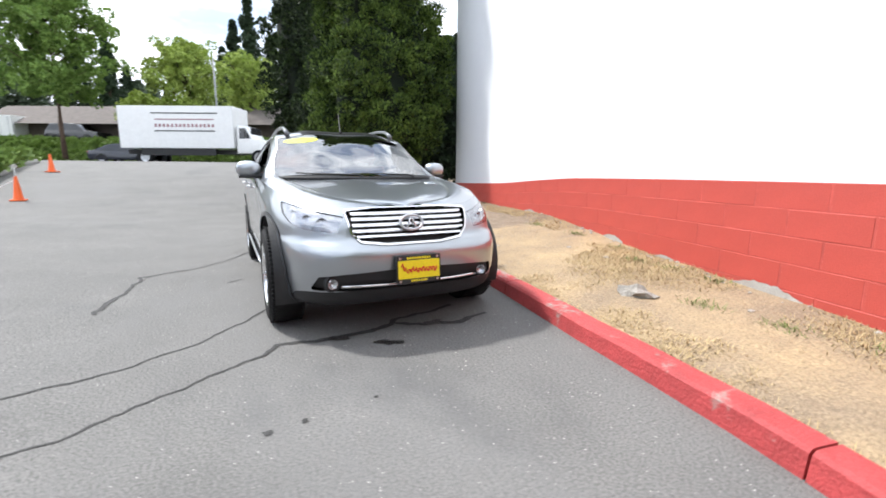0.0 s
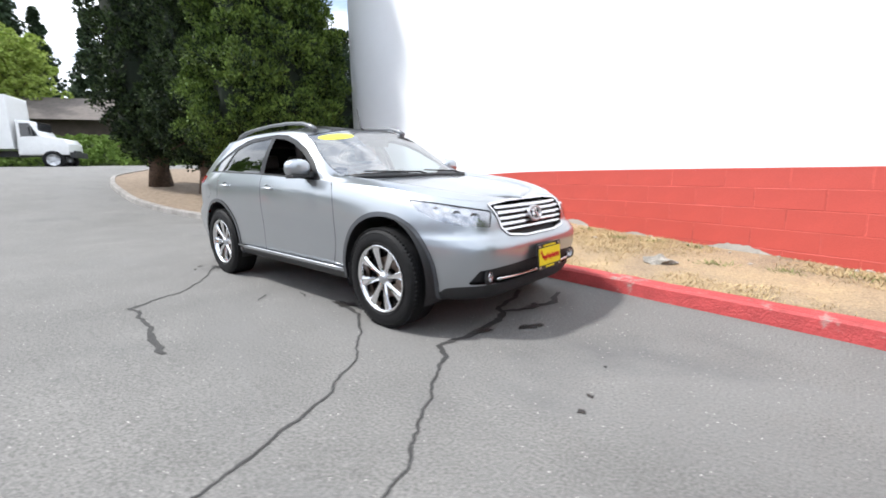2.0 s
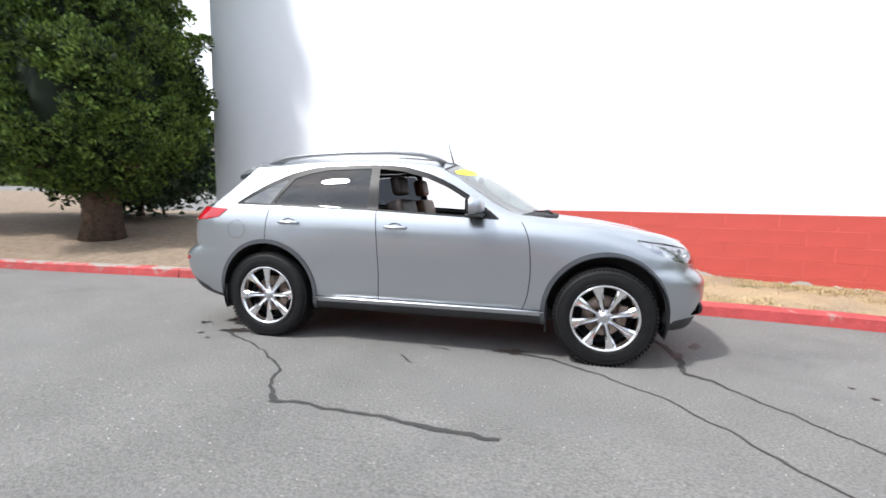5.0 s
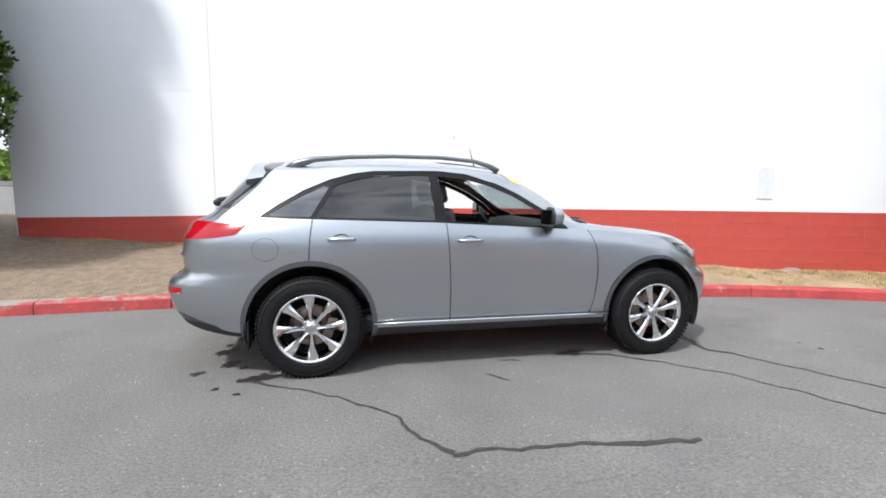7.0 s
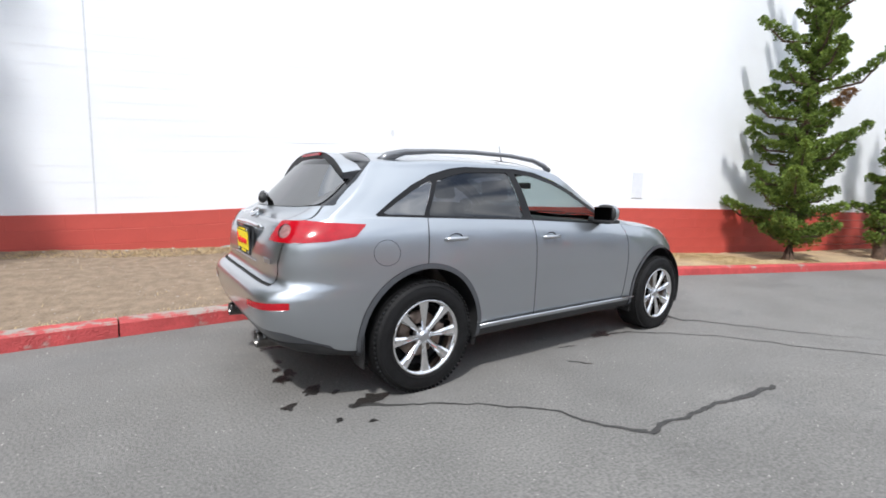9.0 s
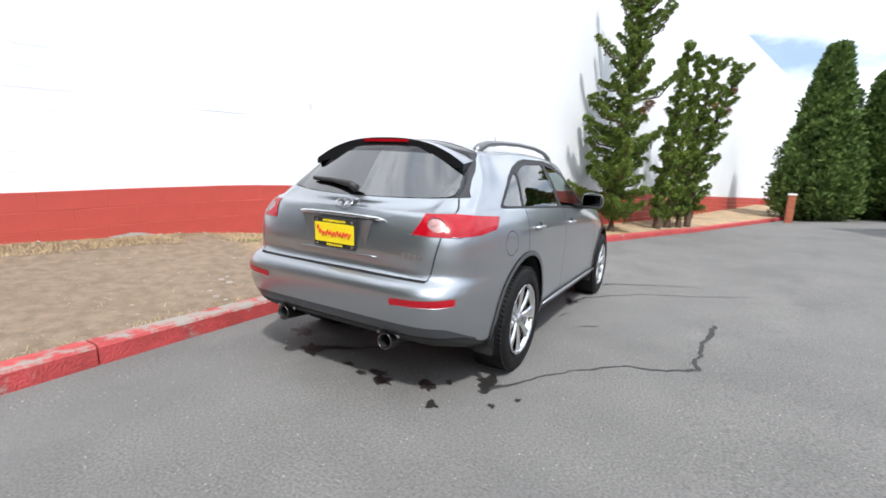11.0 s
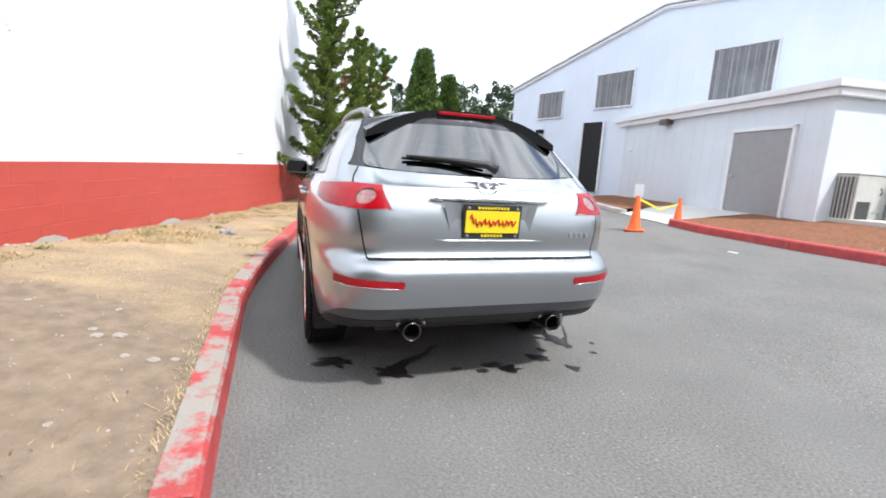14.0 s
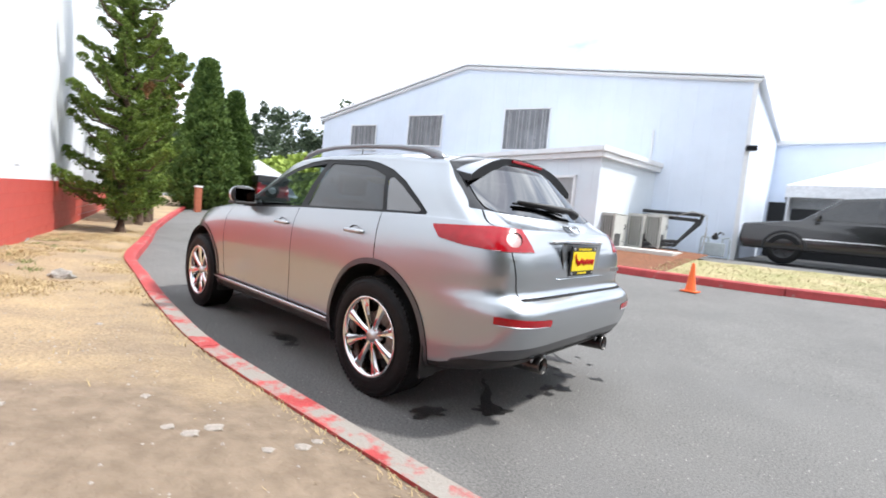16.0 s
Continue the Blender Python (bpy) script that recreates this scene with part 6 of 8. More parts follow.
L_CEDAR = leaf_mat("cedar_foliage", (0.006, 0.018, 0.004), (0.155, 0.235, 0.042), 0.7, (0.24, 0.92))
# the cedar foliage ramp again in darker greens, for the two rear cedars
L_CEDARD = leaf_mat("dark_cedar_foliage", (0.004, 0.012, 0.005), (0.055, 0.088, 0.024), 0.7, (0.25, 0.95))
L_DARK = leaf_mat("dark_conifer_foliage", (0.016, 0.032, 0.018), (0.055, 0.085, 0.040))
L_PINE = leaf_mat("pine_foliage", (0.024, 0.056, 0.010), (0.22, 0.30, 0.055))
L_CYP = leaf_mat("cypress_foliage", (0.030, 0.065, 0.016), (0.12, 0.18, 0.038))
L_LIME = leaf_mat("lime_green_leaves", (0.16, 0.24, 0.04), (0.42, 0.50, 0.12))
L_GREEN = leaf_mat("mid_green_leaves", (0.08, 0.15, 0.03), (0.24, 0.36, 0.08))
L_IVY = leaf_mat("ivy_leaves", (0.07, 0.12, 0.025), (0.22, 0.32, 0.07))
# far greens lightened and greyed to stand for haze
L_FAR = leaf_mat("far_wood_foliage", (0.035, 0.055, 0.036), (0.105, 0.14, 0.075))
# near-black green paints the shade deep between the clumps
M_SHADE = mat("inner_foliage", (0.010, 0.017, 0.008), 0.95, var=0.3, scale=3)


def column_tree(x, y, z, h, r0, base, leaf, seed, clumps, per, size, label, cat="conifer", name="conifer_tree", lumpy=0.28, point=0.75, trunk_r=0.2, cl_r=(0.22, 0.42)):
    """A dense upright conifer: a lumpy column of clumps on a trunk."""
    t = tagged(new(name), label, cat)
    t.matrix_basis = pose(x, y, z)
    r = np.random.RandomState(seed)

    def rad(v, a):
        prof = r0 * min(1.0, (v / 0.10 + 0.35)) * max(0.02, 1 - max(0, v - 0.25) / 0.75 * point) ** 0.85
        return prof * (1 + lumpy * noise.noise(Vector((math.cos(a) * 1.6 + seed, math.sin(a) * 1.6, v * h * 0.55))))

    part("trunk", tube([(0, 0, -0.1), (0.02, 0, base), (0, 0, h * 0.5), (0, 0, h * 0.95)], [trunk_r * 1.35, trunk_r, trunk_r * 0.6, 0.03], 10), M_BARK, t, "brown bark trunk", True)
    for k in range(5):
        a = k * 1.3 + seed
        part("limb", tube([(0, 0, base + 0.2 + 0.1 * k), (0.5 * math.cos(a), 0.5 * math.sin(a), base + 0.35 + 0.1 * k), (r0 * 0.8 * math.cos(a), r0 * 0.8 * math.sin(a), base + 0.45)], [0.05, 0.04, 0.02], 6), M_BARK, t)
    C, R = [], []
    for k in range(clumps):
        v = ((k + r.uniform(0, 1)) / clumps) ** 1.08
        a = k * 2.39996 + r.uniform(-0.35, 0.35)
        q = rad(v, a) * r.uniform(0.70, 1.06)
        C.append((q * math.cos(a), q * math.sin(a), base + (h - base) * v))
        R.append(r.uniform(*cl_r) * (1 - 0.45 * v))
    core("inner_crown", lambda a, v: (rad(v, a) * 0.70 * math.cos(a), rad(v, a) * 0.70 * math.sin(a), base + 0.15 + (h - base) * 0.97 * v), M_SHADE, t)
    tufts("crown", C, R, per, size, leaf, t, seed, 0.75, 0.26)
    return t


def bed_z(x, y):
    return dirt_z(x, y)


column_tree(-7.95, 3.2, bed_z(-7.95, 3.2), 11.0, 1.80, 1.0, L_CEDAR, 11, 760, 320, 0.082, "tall dense green cedar beside the white building", "cedar", "cedar_tree", 0.42, 0.55, 0.34, (0.20, 0.42))
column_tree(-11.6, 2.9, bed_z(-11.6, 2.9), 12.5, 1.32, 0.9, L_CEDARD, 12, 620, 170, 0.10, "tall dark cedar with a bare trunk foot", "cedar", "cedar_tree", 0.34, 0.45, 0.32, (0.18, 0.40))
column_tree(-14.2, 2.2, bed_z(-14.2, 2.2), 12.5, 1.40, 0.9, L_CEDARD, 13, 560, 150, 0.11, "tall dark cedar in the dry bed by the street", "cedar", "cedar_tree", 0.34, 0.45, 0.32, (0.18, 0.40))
column_tree(-10.2, 6.3, 0.7, 5.0, 1.9, 0.1, L_DARK, 14, 300, 40, 0.18, "dark green shrub behind the cedars", "shrub", "large_shrub", 0.3, 0.5, 0.1)


def branch_tree(x, y, h, reach, seed, tiers, per, size, label, lean=(0, 0), brown=()):
    """An open, irregular conifer: tiers of upswept boughs with plump needle clumps, some of them dead and brown."""
    z = dirt_z(x, y)
    t = tagged(new("pine_tree"), label, "pine tree")
    t.matrix_basis = pose(x, y, z)
    r = np.random.RandomState(seed)
    tr = [(lean[0] * u * u + 0.06 * math.sin(u * 7 + seed), lean[1] * u * u, h * u) for u in np.linspace(0, 1, 9)]
    part("trunk", tube([(0, 0, -0.15)] + tr, [0.15] + list(np.linspace(0.12, 0.02, 9)), 8), M_BARK, t, "brown bark trunk", True)
    C, R, CB = [], [], []
    for k in range(tiers):
        v = 0.05 + 0.95 * (k + r.uniform(0, 0.6)) / tiers
        a = k * 2.4 + r.uniform(-0.5, 0.5)
        ln_ = reach * (1.0 - 0.62 * v) * (0.62 + 0.38 * min(1, v / 0.15)) * (1.25 if k % 6 == 0 else r.uniform(0.45, 0.95))
        f_ = v * 8
        i = min(7, int(f_))
        bx, by, bz = [tr[i][q] + (tr[i + 1][q] - tr[i][q]) * (f_ - i) for q in range(3)]
        rise = r.uniform(0.10, 0.45) + 0.55 * v
        tip = np.array([bx + ln_ * math.cos(a), by + ln_ * math.sin(a), bz + ln_ * rise])
        mid = np.array([bx + 0.6 * ln_ * math.cos(a), by + 0.6 * ln_ * math.sin(a), bz + ln_ * (rise * 0.25 - 0.06)])
        part("bough", tube([(bx, by, bz), tuple(mid), tuple(tip)], [0.035, 0.022, 0.008], 5), M_BARK, t)
        n = max(4, int(ln_ * 8))
        dead = k in brown
        for q in range(n):
            u = (q + 0.5) / n
            p = (1 - u) ** 2 * np.array([bx, by, bz]) + 2 * u * (1 - u) * mid + u * u * tip
            w = 0.20 * ln_ * (1.05 - 0.9 * u)
            for side_ in (-1, 1):
                o = r.uniform(0, 1) * w * side_
                c_ = (p[0] - math.sin(a) * o, p[1] + math.cos(a) * o, p[2] + r.uniform(-0.04, 0.05))
                if dead and u > 0.45:
                    CB.append(c_)
                else:
                    C.append(c_)
                    R.append(r.uniform(0.06, 0.13) * (1.15 - 0.45 * u) * (1.35 - 0.60 * v))
    C.append((tr[-1][0], tr[-1][1], h))
    R.append(0.14)
    tufts("crown", C, R, per, size, L_PINE, t, seed, 0.7, 0.3)
    if CB:
        tufts("dead_needles", CB, [0.11] * len(CB), per, size, L_BROWN, t, seed + 50, 0.5, 0.25, "dead orange-brown needles")
    return t


L_BROWN = leaf_mat("dead_needles", (0.16, 0.08, 0.03), (0.42, 0.22, 0.10))
branch_tree(8.48, 0.02, 6.9, 1.45, 21, 78, 165, 0.044, "bushy green pine in front of the white wall", (0.1, -0.15), (31,))
branch_tree(11.0, -0.95, 5.4, 0.55, 22, 40, 70, 0.06, "slim upright pine beside the white wall", (0.0, -0.25))
branch_tree(11.9, -1.20, 5.2, 0.60, 23, 38, 70, 0.06, "slim ragged pine beside the white wall", (0.0, -0.35))
branch_tree(12.4, -1.50, 5.2, 0.70, 24, 38, 70, 0.06, "ragged green pine over the red kerb", (0.0, -0.5))
branch_tree(13.0, -1.75, 5.2, 0.85, 25, 38, 70, 0.06, "ragged pine with browning needles", (0.2, -0.9), (26, 27, 31))

CY = [((21.5, -6.45), 7.45, 1.32), ((23.5, -8.75), 6.4, 1.05), ((31.5, -11.6), 7.0, 1.5)]
for k, ((x_, y_), h_, r2) in enumerate(CY):
    column_tree(x_, y_, gz(x_, y_), h_, r2, 0.05, L_CYP, 31 + k, 420, 110, 0.17, "tall cone-shaped green cypress at the lane's end", "cypress", "cypress_tree", 0.12, 0.93, 0.15, (0.35, 0.6))


def round_tree(x, y, z, h, r0, base, leaf, seed, clumps, per, size, label, shape=1.0):
    """A broad-leaved tree: trunk, forked limbs and an uneven crown with gaps."""
    t = tagged(new("street_tree"), label, "tree")
    t.matrix_basis = pose(x, y, z)
    r = np.random.RandomState(seed)
    part("trunk", tube([(0, 0, -0.2), (0.05, 0, base * 0.6), (0.0, 0.05, base), (0.1, 0, h * 0.75)], [0.20, 0.15, 0.12, 0.03], 8), M_BARK, t, "slim grey-brown trunk", True)
    C, R = [], []
    nl = 26
    for k in range(nl):
        v = k / nl
        a = k * 2.4
        ln_ = r0 * (0.45 + 0.75 * math.sin(math.pi * min(1, 0.16 + v * 0.86)) ** shape) * r.uniform(0.7, 1.1) * (1 - 0.45 * v)
        b0 = np.array([0.05, 0, base + (h - base) * v * 0.72])
        tip = b0 + np.array([ln_ * math.cos(a), ln_ * math.sin(a), ln_ * (0.25 + 0.75 * v) + (h - base) * 0.16 * v])
        part("limb", tube([tuple(b0), tuple((b0 + tip) / 2 + [0, 0, 0.1]), tuple(tip)], [0.06, 0.04, 0.012], 5), M_BARK, t)
        for q in range(max(1, clumps // nl)):
            u = r.uniform(0.3, 1.05)
            C.append(tuple(b0 + (tip - b0) * u + r.normal(size=3) * 0.16 * r0 * np.array([1, 1, 0.6])))
            R.append(r.uniform(0.28, 0.55))
    tufts("crown", C, R, per, size, leaf, t, seed, 0.25, 0.5)
    return t

# ---- the street beyond the drive ----
F0, R0, E0 = Vector((-0.902, 0.432, 0)), Vector((0.432, 0.902, 0)), Vector((5.173, -1.216, 0))
STREET_A = math.degrees(math.atan2(0.902, 0.432))       # heading of the street


def at(depth, side_):
    """A place so far along the drive's axis and so far to its right."""
    p = E0 + F0 * depth + R0 * side_
    return p.x, p.y


def across(depth, col):
    return at(depth, depth * (col - 784) / 795)


M_BANK = mat("ivy_bank_earth", (0.06, 0.085, 0.025), 0.95, var=0.3, scale=1.5, bump=1.0, bscale=12)
# the planted bank along the street
bv, bf = [], []
NS = 60
for i in range(NS + 1):
    s_ = -46 + 74 * i / NS
    for j, (dd, zz) in enumerate(((36.0, 1.45), (37.0, 2.15), (38.2, 2.9), (39.5, 3.3), (60, 3.6), (300, 5))):
        x, y = at(dd, s_)
        bv.append((x, y, zz + (0.25 * noise.noise(Vector((s_ * 0.4, dd, 0))) if 0 < j < 5 else 0)))
for i in range(NS):
    for j in range(5):
        a = i * 6 + j
        bf.append((a, a + 1, a + 7, a + 6))
obj("planted_bank", mesh_of("planted_bank", bv, bf, M_BANK, True), label="earth bank under ivy along the street", category="bank", kind="structure")
r = np.random.RandomState(40)
C = []
for k in range(1500):
    s_, dd = r.uniform(-40, 26), r.uniform(36.0, 39.6)
    x, y = at(dd, s_)
    C.append((x, y, float(np.interp(dd, [36, 37, 38.2, 39.5], [1.45, 2.15, 2.9, 3.3])) + 0.1))
tagged(tufts("ivy_hedge", C, r.uniform(0.3, 0.5, len(C)), 56, 0.17, L_IVY, None, 41, 0.6, 0.6), "clipped green ivy hedge along the street bank", "hedge", kind="stuff")
# street kerb line and verge
x0, y0 = at(35.4, -40)
b = box(0, 0, 0, 70, 0.18, 0.3, 0.03)
tagged(part("street_kerb", b, M_CONC, None, m=pose(*at(35.7, -8), 1.42, 0, 0, STREET_A)), "grey concrete street kerb", "kerb", kind="structure")

def t0(depth, col):
    return across(depth, col)


round_tree(*t0(35, 142), 2.0, 13.5, 4.2, 4.1, L_GREEN, 51, 420, 120, 0.17, "broad mid-green street tree on the bank", 0.8)
round_tree(*t0(41, 360), 3.2, 8.6, 3.1, 2.5, L_LIME, 52, 300, 100, 0.16, "lime-green young tree on the bank", 0.9)
round_tree(*t0(44, 285), 3.4, 4.6, 2.0, 0.8, L_LIME, 53, 120, 90, 0.16, "small lime-green tree on the bank", 0.9)
round_tree(*t0(48, 462), 3.4, 8.8, 3.0, 2.2, L_LIME, 54, 240, 80, 0.18, "lime-green tree beyond the cedars", 0.9)
x_, y_ = t0(38, 428)
sh = tagged(new("round_shrub"), "clipped round green shrub on the bank", "shrub")
sh.matrix_basis = pose(x_, y_, 2.9)
tufts("crown", [(0, 0, 0.3), (0.5, 0.2, 0.2), (-0.5, -0.2, 0.2)], [0.8, 0.6, 0.6], 1200, 0.10, L_GREEN, sh, 55, 0.5, 0.5)


def fir(x, y, z, h, r0, seed, label, leaf=None, per=26):
    """A far fir: drooping tiers, pointed top."""
    t = tagged(new("fir_tree"), label, "fir tree")
    t.matrix_basis = pose(x, y, z)
    r = np.random.RandomState(seed)
    part("trunk", tube([(0, 0, -0.5), (0, 0, h)], [0.35, 0.04], 6), M_BARK, t)
    C, R = [], []
    for k in range(150):
        v = r.uniform(0.06, 1) ** 0.9
        a = r.uniform(0, 2 * math.pi)
        q = r0 * (1 - v) ** 0.8 * r.uniform(0.25, 1.05) * (0.8 + 0.25 * math.sin(v * 60))
        C.append((q * math.cos(a), q * math.sin(a), h * v - 0.25 * q))
        R.append(0.10 * h * 0.45 * (1.05 - v * 0.8))
    tufts("crown", C, R, per * 2, 0.36, leaf or L_DARK, t, seed, -0.1, 0.4)
    return t


rng = random.Random(9)
for col, depth, h_, r2 in ((-60, 62, 24, 4.5), (5, 60, 25, 4.5), (45, 66, 22, 4.2), (232, 66, 15.5, 3.2), (262, 72, 12.5, 3.0), (300, 80, 12.5, 3.2), (325, 85, 12, 3.2), (425, 72, 15.5, 3.4), (445, 66, 17.5, 3.4), (470, 60, 18.5, 3.6), (505, 64, 15, 3.5), (180, 72, 17, 4), (120, 75, 18, 4), (-130, 62, 22, 5), (560, 62, 15, 3.6), (620, 60, 14, 4)):
    x_, y_ = t0(depth, col)
    fir(x_, y_, 3.4, h_, r2, int(col) + 300, "tall dark fir behind the low building")

# low building across the street
lb = tagged(new("low_building"), "long low dark building with a brown roof across the street", "building")
lb.matrix_basis = pose(*at(50, -14), 3.3, 0, 0, STREET_A)
M_ROOF = mat("brown_grey_shingle", (0.115, 0.098, 0.088), 0.9, var=0.2, scale=3, bump=0.4, bscale=25)
M_DARKWALL = mat("dark_brown_siding", (0.085, 0.065, 0.055), 0.8, var=0.2, scale=2)
part("wall", box(0, -3, 1.0, 56, 5, 2.2), M_DARKWALL, lb)
b = bmesh.new()
vs = [b.verts.new(p) for p in ((-29, 0.9, 1.85), (29, 0.9, 1.85), (29, -3, 3.9), (-29, -3, 3.9), (-29, -7, 1.85), (29, -7, 1.85), (-29, 0.9, 1.7), (29, 0.9, 1.7))]
for f in ((0, 1, 2, 3), (3, 2, 5, 4), (6, 7, 1, 0), (0, 3, 4), (1, 5, 2)):
    b.faces.new([vs[i] for i in f])
part("roof", b, M_ROOF, lb, "brown shingle roof")
M_PALEGLASS = mat("pale_shop_window", (0.45, 0.47, 0.48), 0.25, var=0.2, scale=1.5)
for k in range(14):
    part("window", box(-25 + k * 3.7, -0.46, 0.75, 2.2, 0.08, 1.1, 0.02), M_PALEGLASS if k % 3 else mat("rust_door", (0.28, 0.12, 0.06), 0.7, var=0.2), lb, "shop window")
for k in (3, 7):
    part("awning", box(-25 + k * 3.7, -0.1, 1.55, 3.6, 0.9, 0.22, 0.04), M_WHITEPAINT, lb, "white awning")

# lamp post by the street
lp = tagged(new("street_lamp"), "slim grey metal street lamp post", "street lamp")
lp.matrix_basis = pose(*t0(38.5, 300 + 108), 2.0)
part("pole", tube([(0, 0, -0.3), (0, 0, 7.8)], [0.10, 0.06], 8), M_DOORGREY, lp, "", True)
part("lamp_arm", tube([(0, 0, 7.7), (0.3, 0.2, 8.0), (0.9, 0.6, 8.1)], 0.04, 6), M_SATIN, lp)
part("lamp_head", box(1.1, 0.75, 8.05, 0.7, 0.3, 0.16, 0.05), M_SATIN, lp)

# grassy island with its kerb at the drive's mouth
isl = [across(d, c) for d, c in ((12.5, -40), (15, -10), (17, 30), (20, 62), (22.5, 92), (24, 80), (25, 20), (24, -60))]
b = bmesh.new()
cx_, cy_ = sum(p[0] for p in isl) / 8, sum(p[1] for p in isl) / 8
ring_o = [b.verts.new((x, y, gz(x, y) + 0.16)) for x, y in isl]
mid_ = b.verts.new((cx_, cy_, gz(cx_, cy_) + 0.35))
for k in range(8):
    b.faces.new((ring_o[k], ring_o[(k + 1) % 8], mid_))
tagged(part("grass_island", b, M_GRASS, None), "kerbed island of rough grass by the drive", "island", kind="structure")
ik = tagged(new("island_kerb"), "grey concrete kerb round the island", "kerb", kind="structure")
for k in range(8):
    p, q = isl[k], isl[(k + 1) % 8]
    part("kerb_stone", tube([(p[0], p[1], gz(*p) + 0.07), (q[0], q[1], gz(*q) + 0.07)], 0.11, 8), M_CONC, ik)
C = []
for k in range(220):
    t = rng.random()
    j = rng.randrange(8)
    u = rng.random() ** 0.5
    px_ = cx_ + u * (isl[j][0] * (1 - t) + isl[(j + 1) % 8][0] * t - cx_)
    py_ = cy_ + u * (isl[j][1] * (1 - t) + isl[(j + 1) % 8][1] * t - cy_)
    C.append((px_, py_, gz(px_, py_) + 0.3))
tagged(tufts("island_shrubs", C, [0.3] * len(C), 24, 0.20, L_IVY, None, 61, 0.8, 0.4), "low green shrubs on the island", "shrub", kind="stuff")

# woods all round at a distance
def woods(name, places, seed, leaf, label, hr=(8, 15)):
    r = np.random.RandomState(seed)
    C, R = [], []
    for x, y, z in places:
        h = r.uniform(*hr)
        tall = r.rand() < 0.5
        for k in range(26):
            v = r.uniform(0, 1)
            q = (2.6 * (1 - v) ** 0.7 if tall else 3.2 * math.sin(math.pi * min(0.98, 0.25 + 0.75 * v))) * r.uniform(0.3, 1)
            a = r.uniform(0, 6.283)
            C.append((x + q * math.cos(a), y + q * math.sin(a), z + h * v))
            R.append(1.3 * (1.1 - 0.7 * v) if tall else 1.4)
    return tagged(tufts(name, C, R, 36, 0.55, leaf, None, seed, 0.3, 0.5), label, "woods", kind="stuff")


rw_ = np.random.RandomState(70)
pl = []
for k in range(90):
    s_ = -120 + 240 * k / 90
    pl.append((*at(rw_.uniform(85, 110), s_ * 1.0), 3.5))
woods("far_woods", pl, 71, L_FAR, "dark woods far behind the street", (7, 13))

# ---- the pale metal building and its annexe ----
M_TRIM = mat("white_metal_trim", (0.74, 0.75, 0.77), 0.5, var=0.04)
# uneven grey puts reflected sky into the pane colour
M_WINDARK = mat("dark_dusty_window", (0.15, 0.155, 0.17), 0.22, var=0.35, scale=1.6, rvar=0.1)
M_BLACKIN = mat("dark_doorway", (0.012, 0.012, 0.013), 0.8, var=0.2)
shed = tagged(new("metal_building"), "large pale blue-grey metal building with a gabled front", "building")
shed.matrix_basis = Matrix.Translation((0, fac_y(0), 0)) @ Matrix.Rotation(FA, 4, "Z")
U0, U1, UR = -1.47, 13.4, 7.09
roof_z = lambda u: float(np.interp(u, [U0, UR, U1], [5.40, 6.25, 4.50]))
b = bmesh.new()
us = [U0, UR, U1]
fr_ = [b.verts.new((u, -0.02, 0.0)) for u in us] + [b.verts.new((u, -0.02, roof_z(u))) for u in us]
BK = ((-3.61, -8.96), (UR, -26), (U1, -26))      # the side wall splays out to the rear
bk_ = [b.verts.new((*p, 0.0)) for p in BK] + [b.verts.new((*p, roof_z(u))) for p, u in zip(BK, us)]
for q in ((0, 1, 4, 3), (1, 2, 5, 4)):
    b.faces.new([fr_[i] for i in q])
    b.faces.new([bk_[i] for i in q[::-1]])
b.faces.new((fr_[0], fr_[3], bk_[3], bk_[0]))
b.faces.new((fr_[2], bk_[2], bk_[5], fr_[5]))
bmesh.ops.recalc_face_normals(b, faces=b.faces[:])
swall = part("wall", b, M_METALWALL, shed, "pale blue-grey metal walls")
# ribbed cladding sheets on the front
n = 34
for k in range(n):
    u0, u1 = U0 + (U1 - U0) * k / n, U0 + (U1 - U0) * (k + 1) / n
    b = bmesh.new()
    sec = ((0.0, 0.0), (0.03, 0.005), (0.05, 0.005), (0.08, 0.0), ((u1 - u0), 0.0))
    lo_ = [b.verts.new((u0 + a, o, 0.3)) for a, o in sec]
    hi_ = [b.verts.new((u0 + a, o, roof_z(u0 + a) - 0.01)) for a, o in sec]
    for i in range(4):
        b.faces.new((lo_[i], hi_[i], hi_[i + 1], lo_[i + 1]))
    part("cladding_panel", b, M_METALWALL, swall)
b = bmesh.new()
for (ua, ub) in ((U0 - 0.15, UR), (UR, U1 + 0.15)):
    za, zb = roof_z(max(U0, ua)), roof_z(min(U1, ub))
    q = [b.verts.new(p) for p in ((ua, 0.12, za + 0.08), (ub, 0.12, zb + 0.08), (ub, -26.3, zb + 0.08), (ua if ua > U0 else -3.75, -26.3 if ua > U0 else -8.96, za + 0.08))]
    b.faces.new(q)
roof_ = part("roof", b, M_TRIM, shed, "pale metal roof")
roof_.modifiers.new("thickness", "SOLIDIFY").thickness = 0.07
for ua, ub in ((U0 - 0.12, UR), (UR, U1 + 0.12)):
    part("gable_trim", tube([(ua, 0.04, roof_z(max(U0, ua)) + 0.0), (ub, 0.04, roof_z(min(U1, ub)) + 0.0)], 0.06, 6), M_TRIM, shed, "white gable trim")
part("corner_trim", box(U0, 0.0, 2.8, 0.12, 0.06, 5.2, 0.01), M_TRIM, shed)


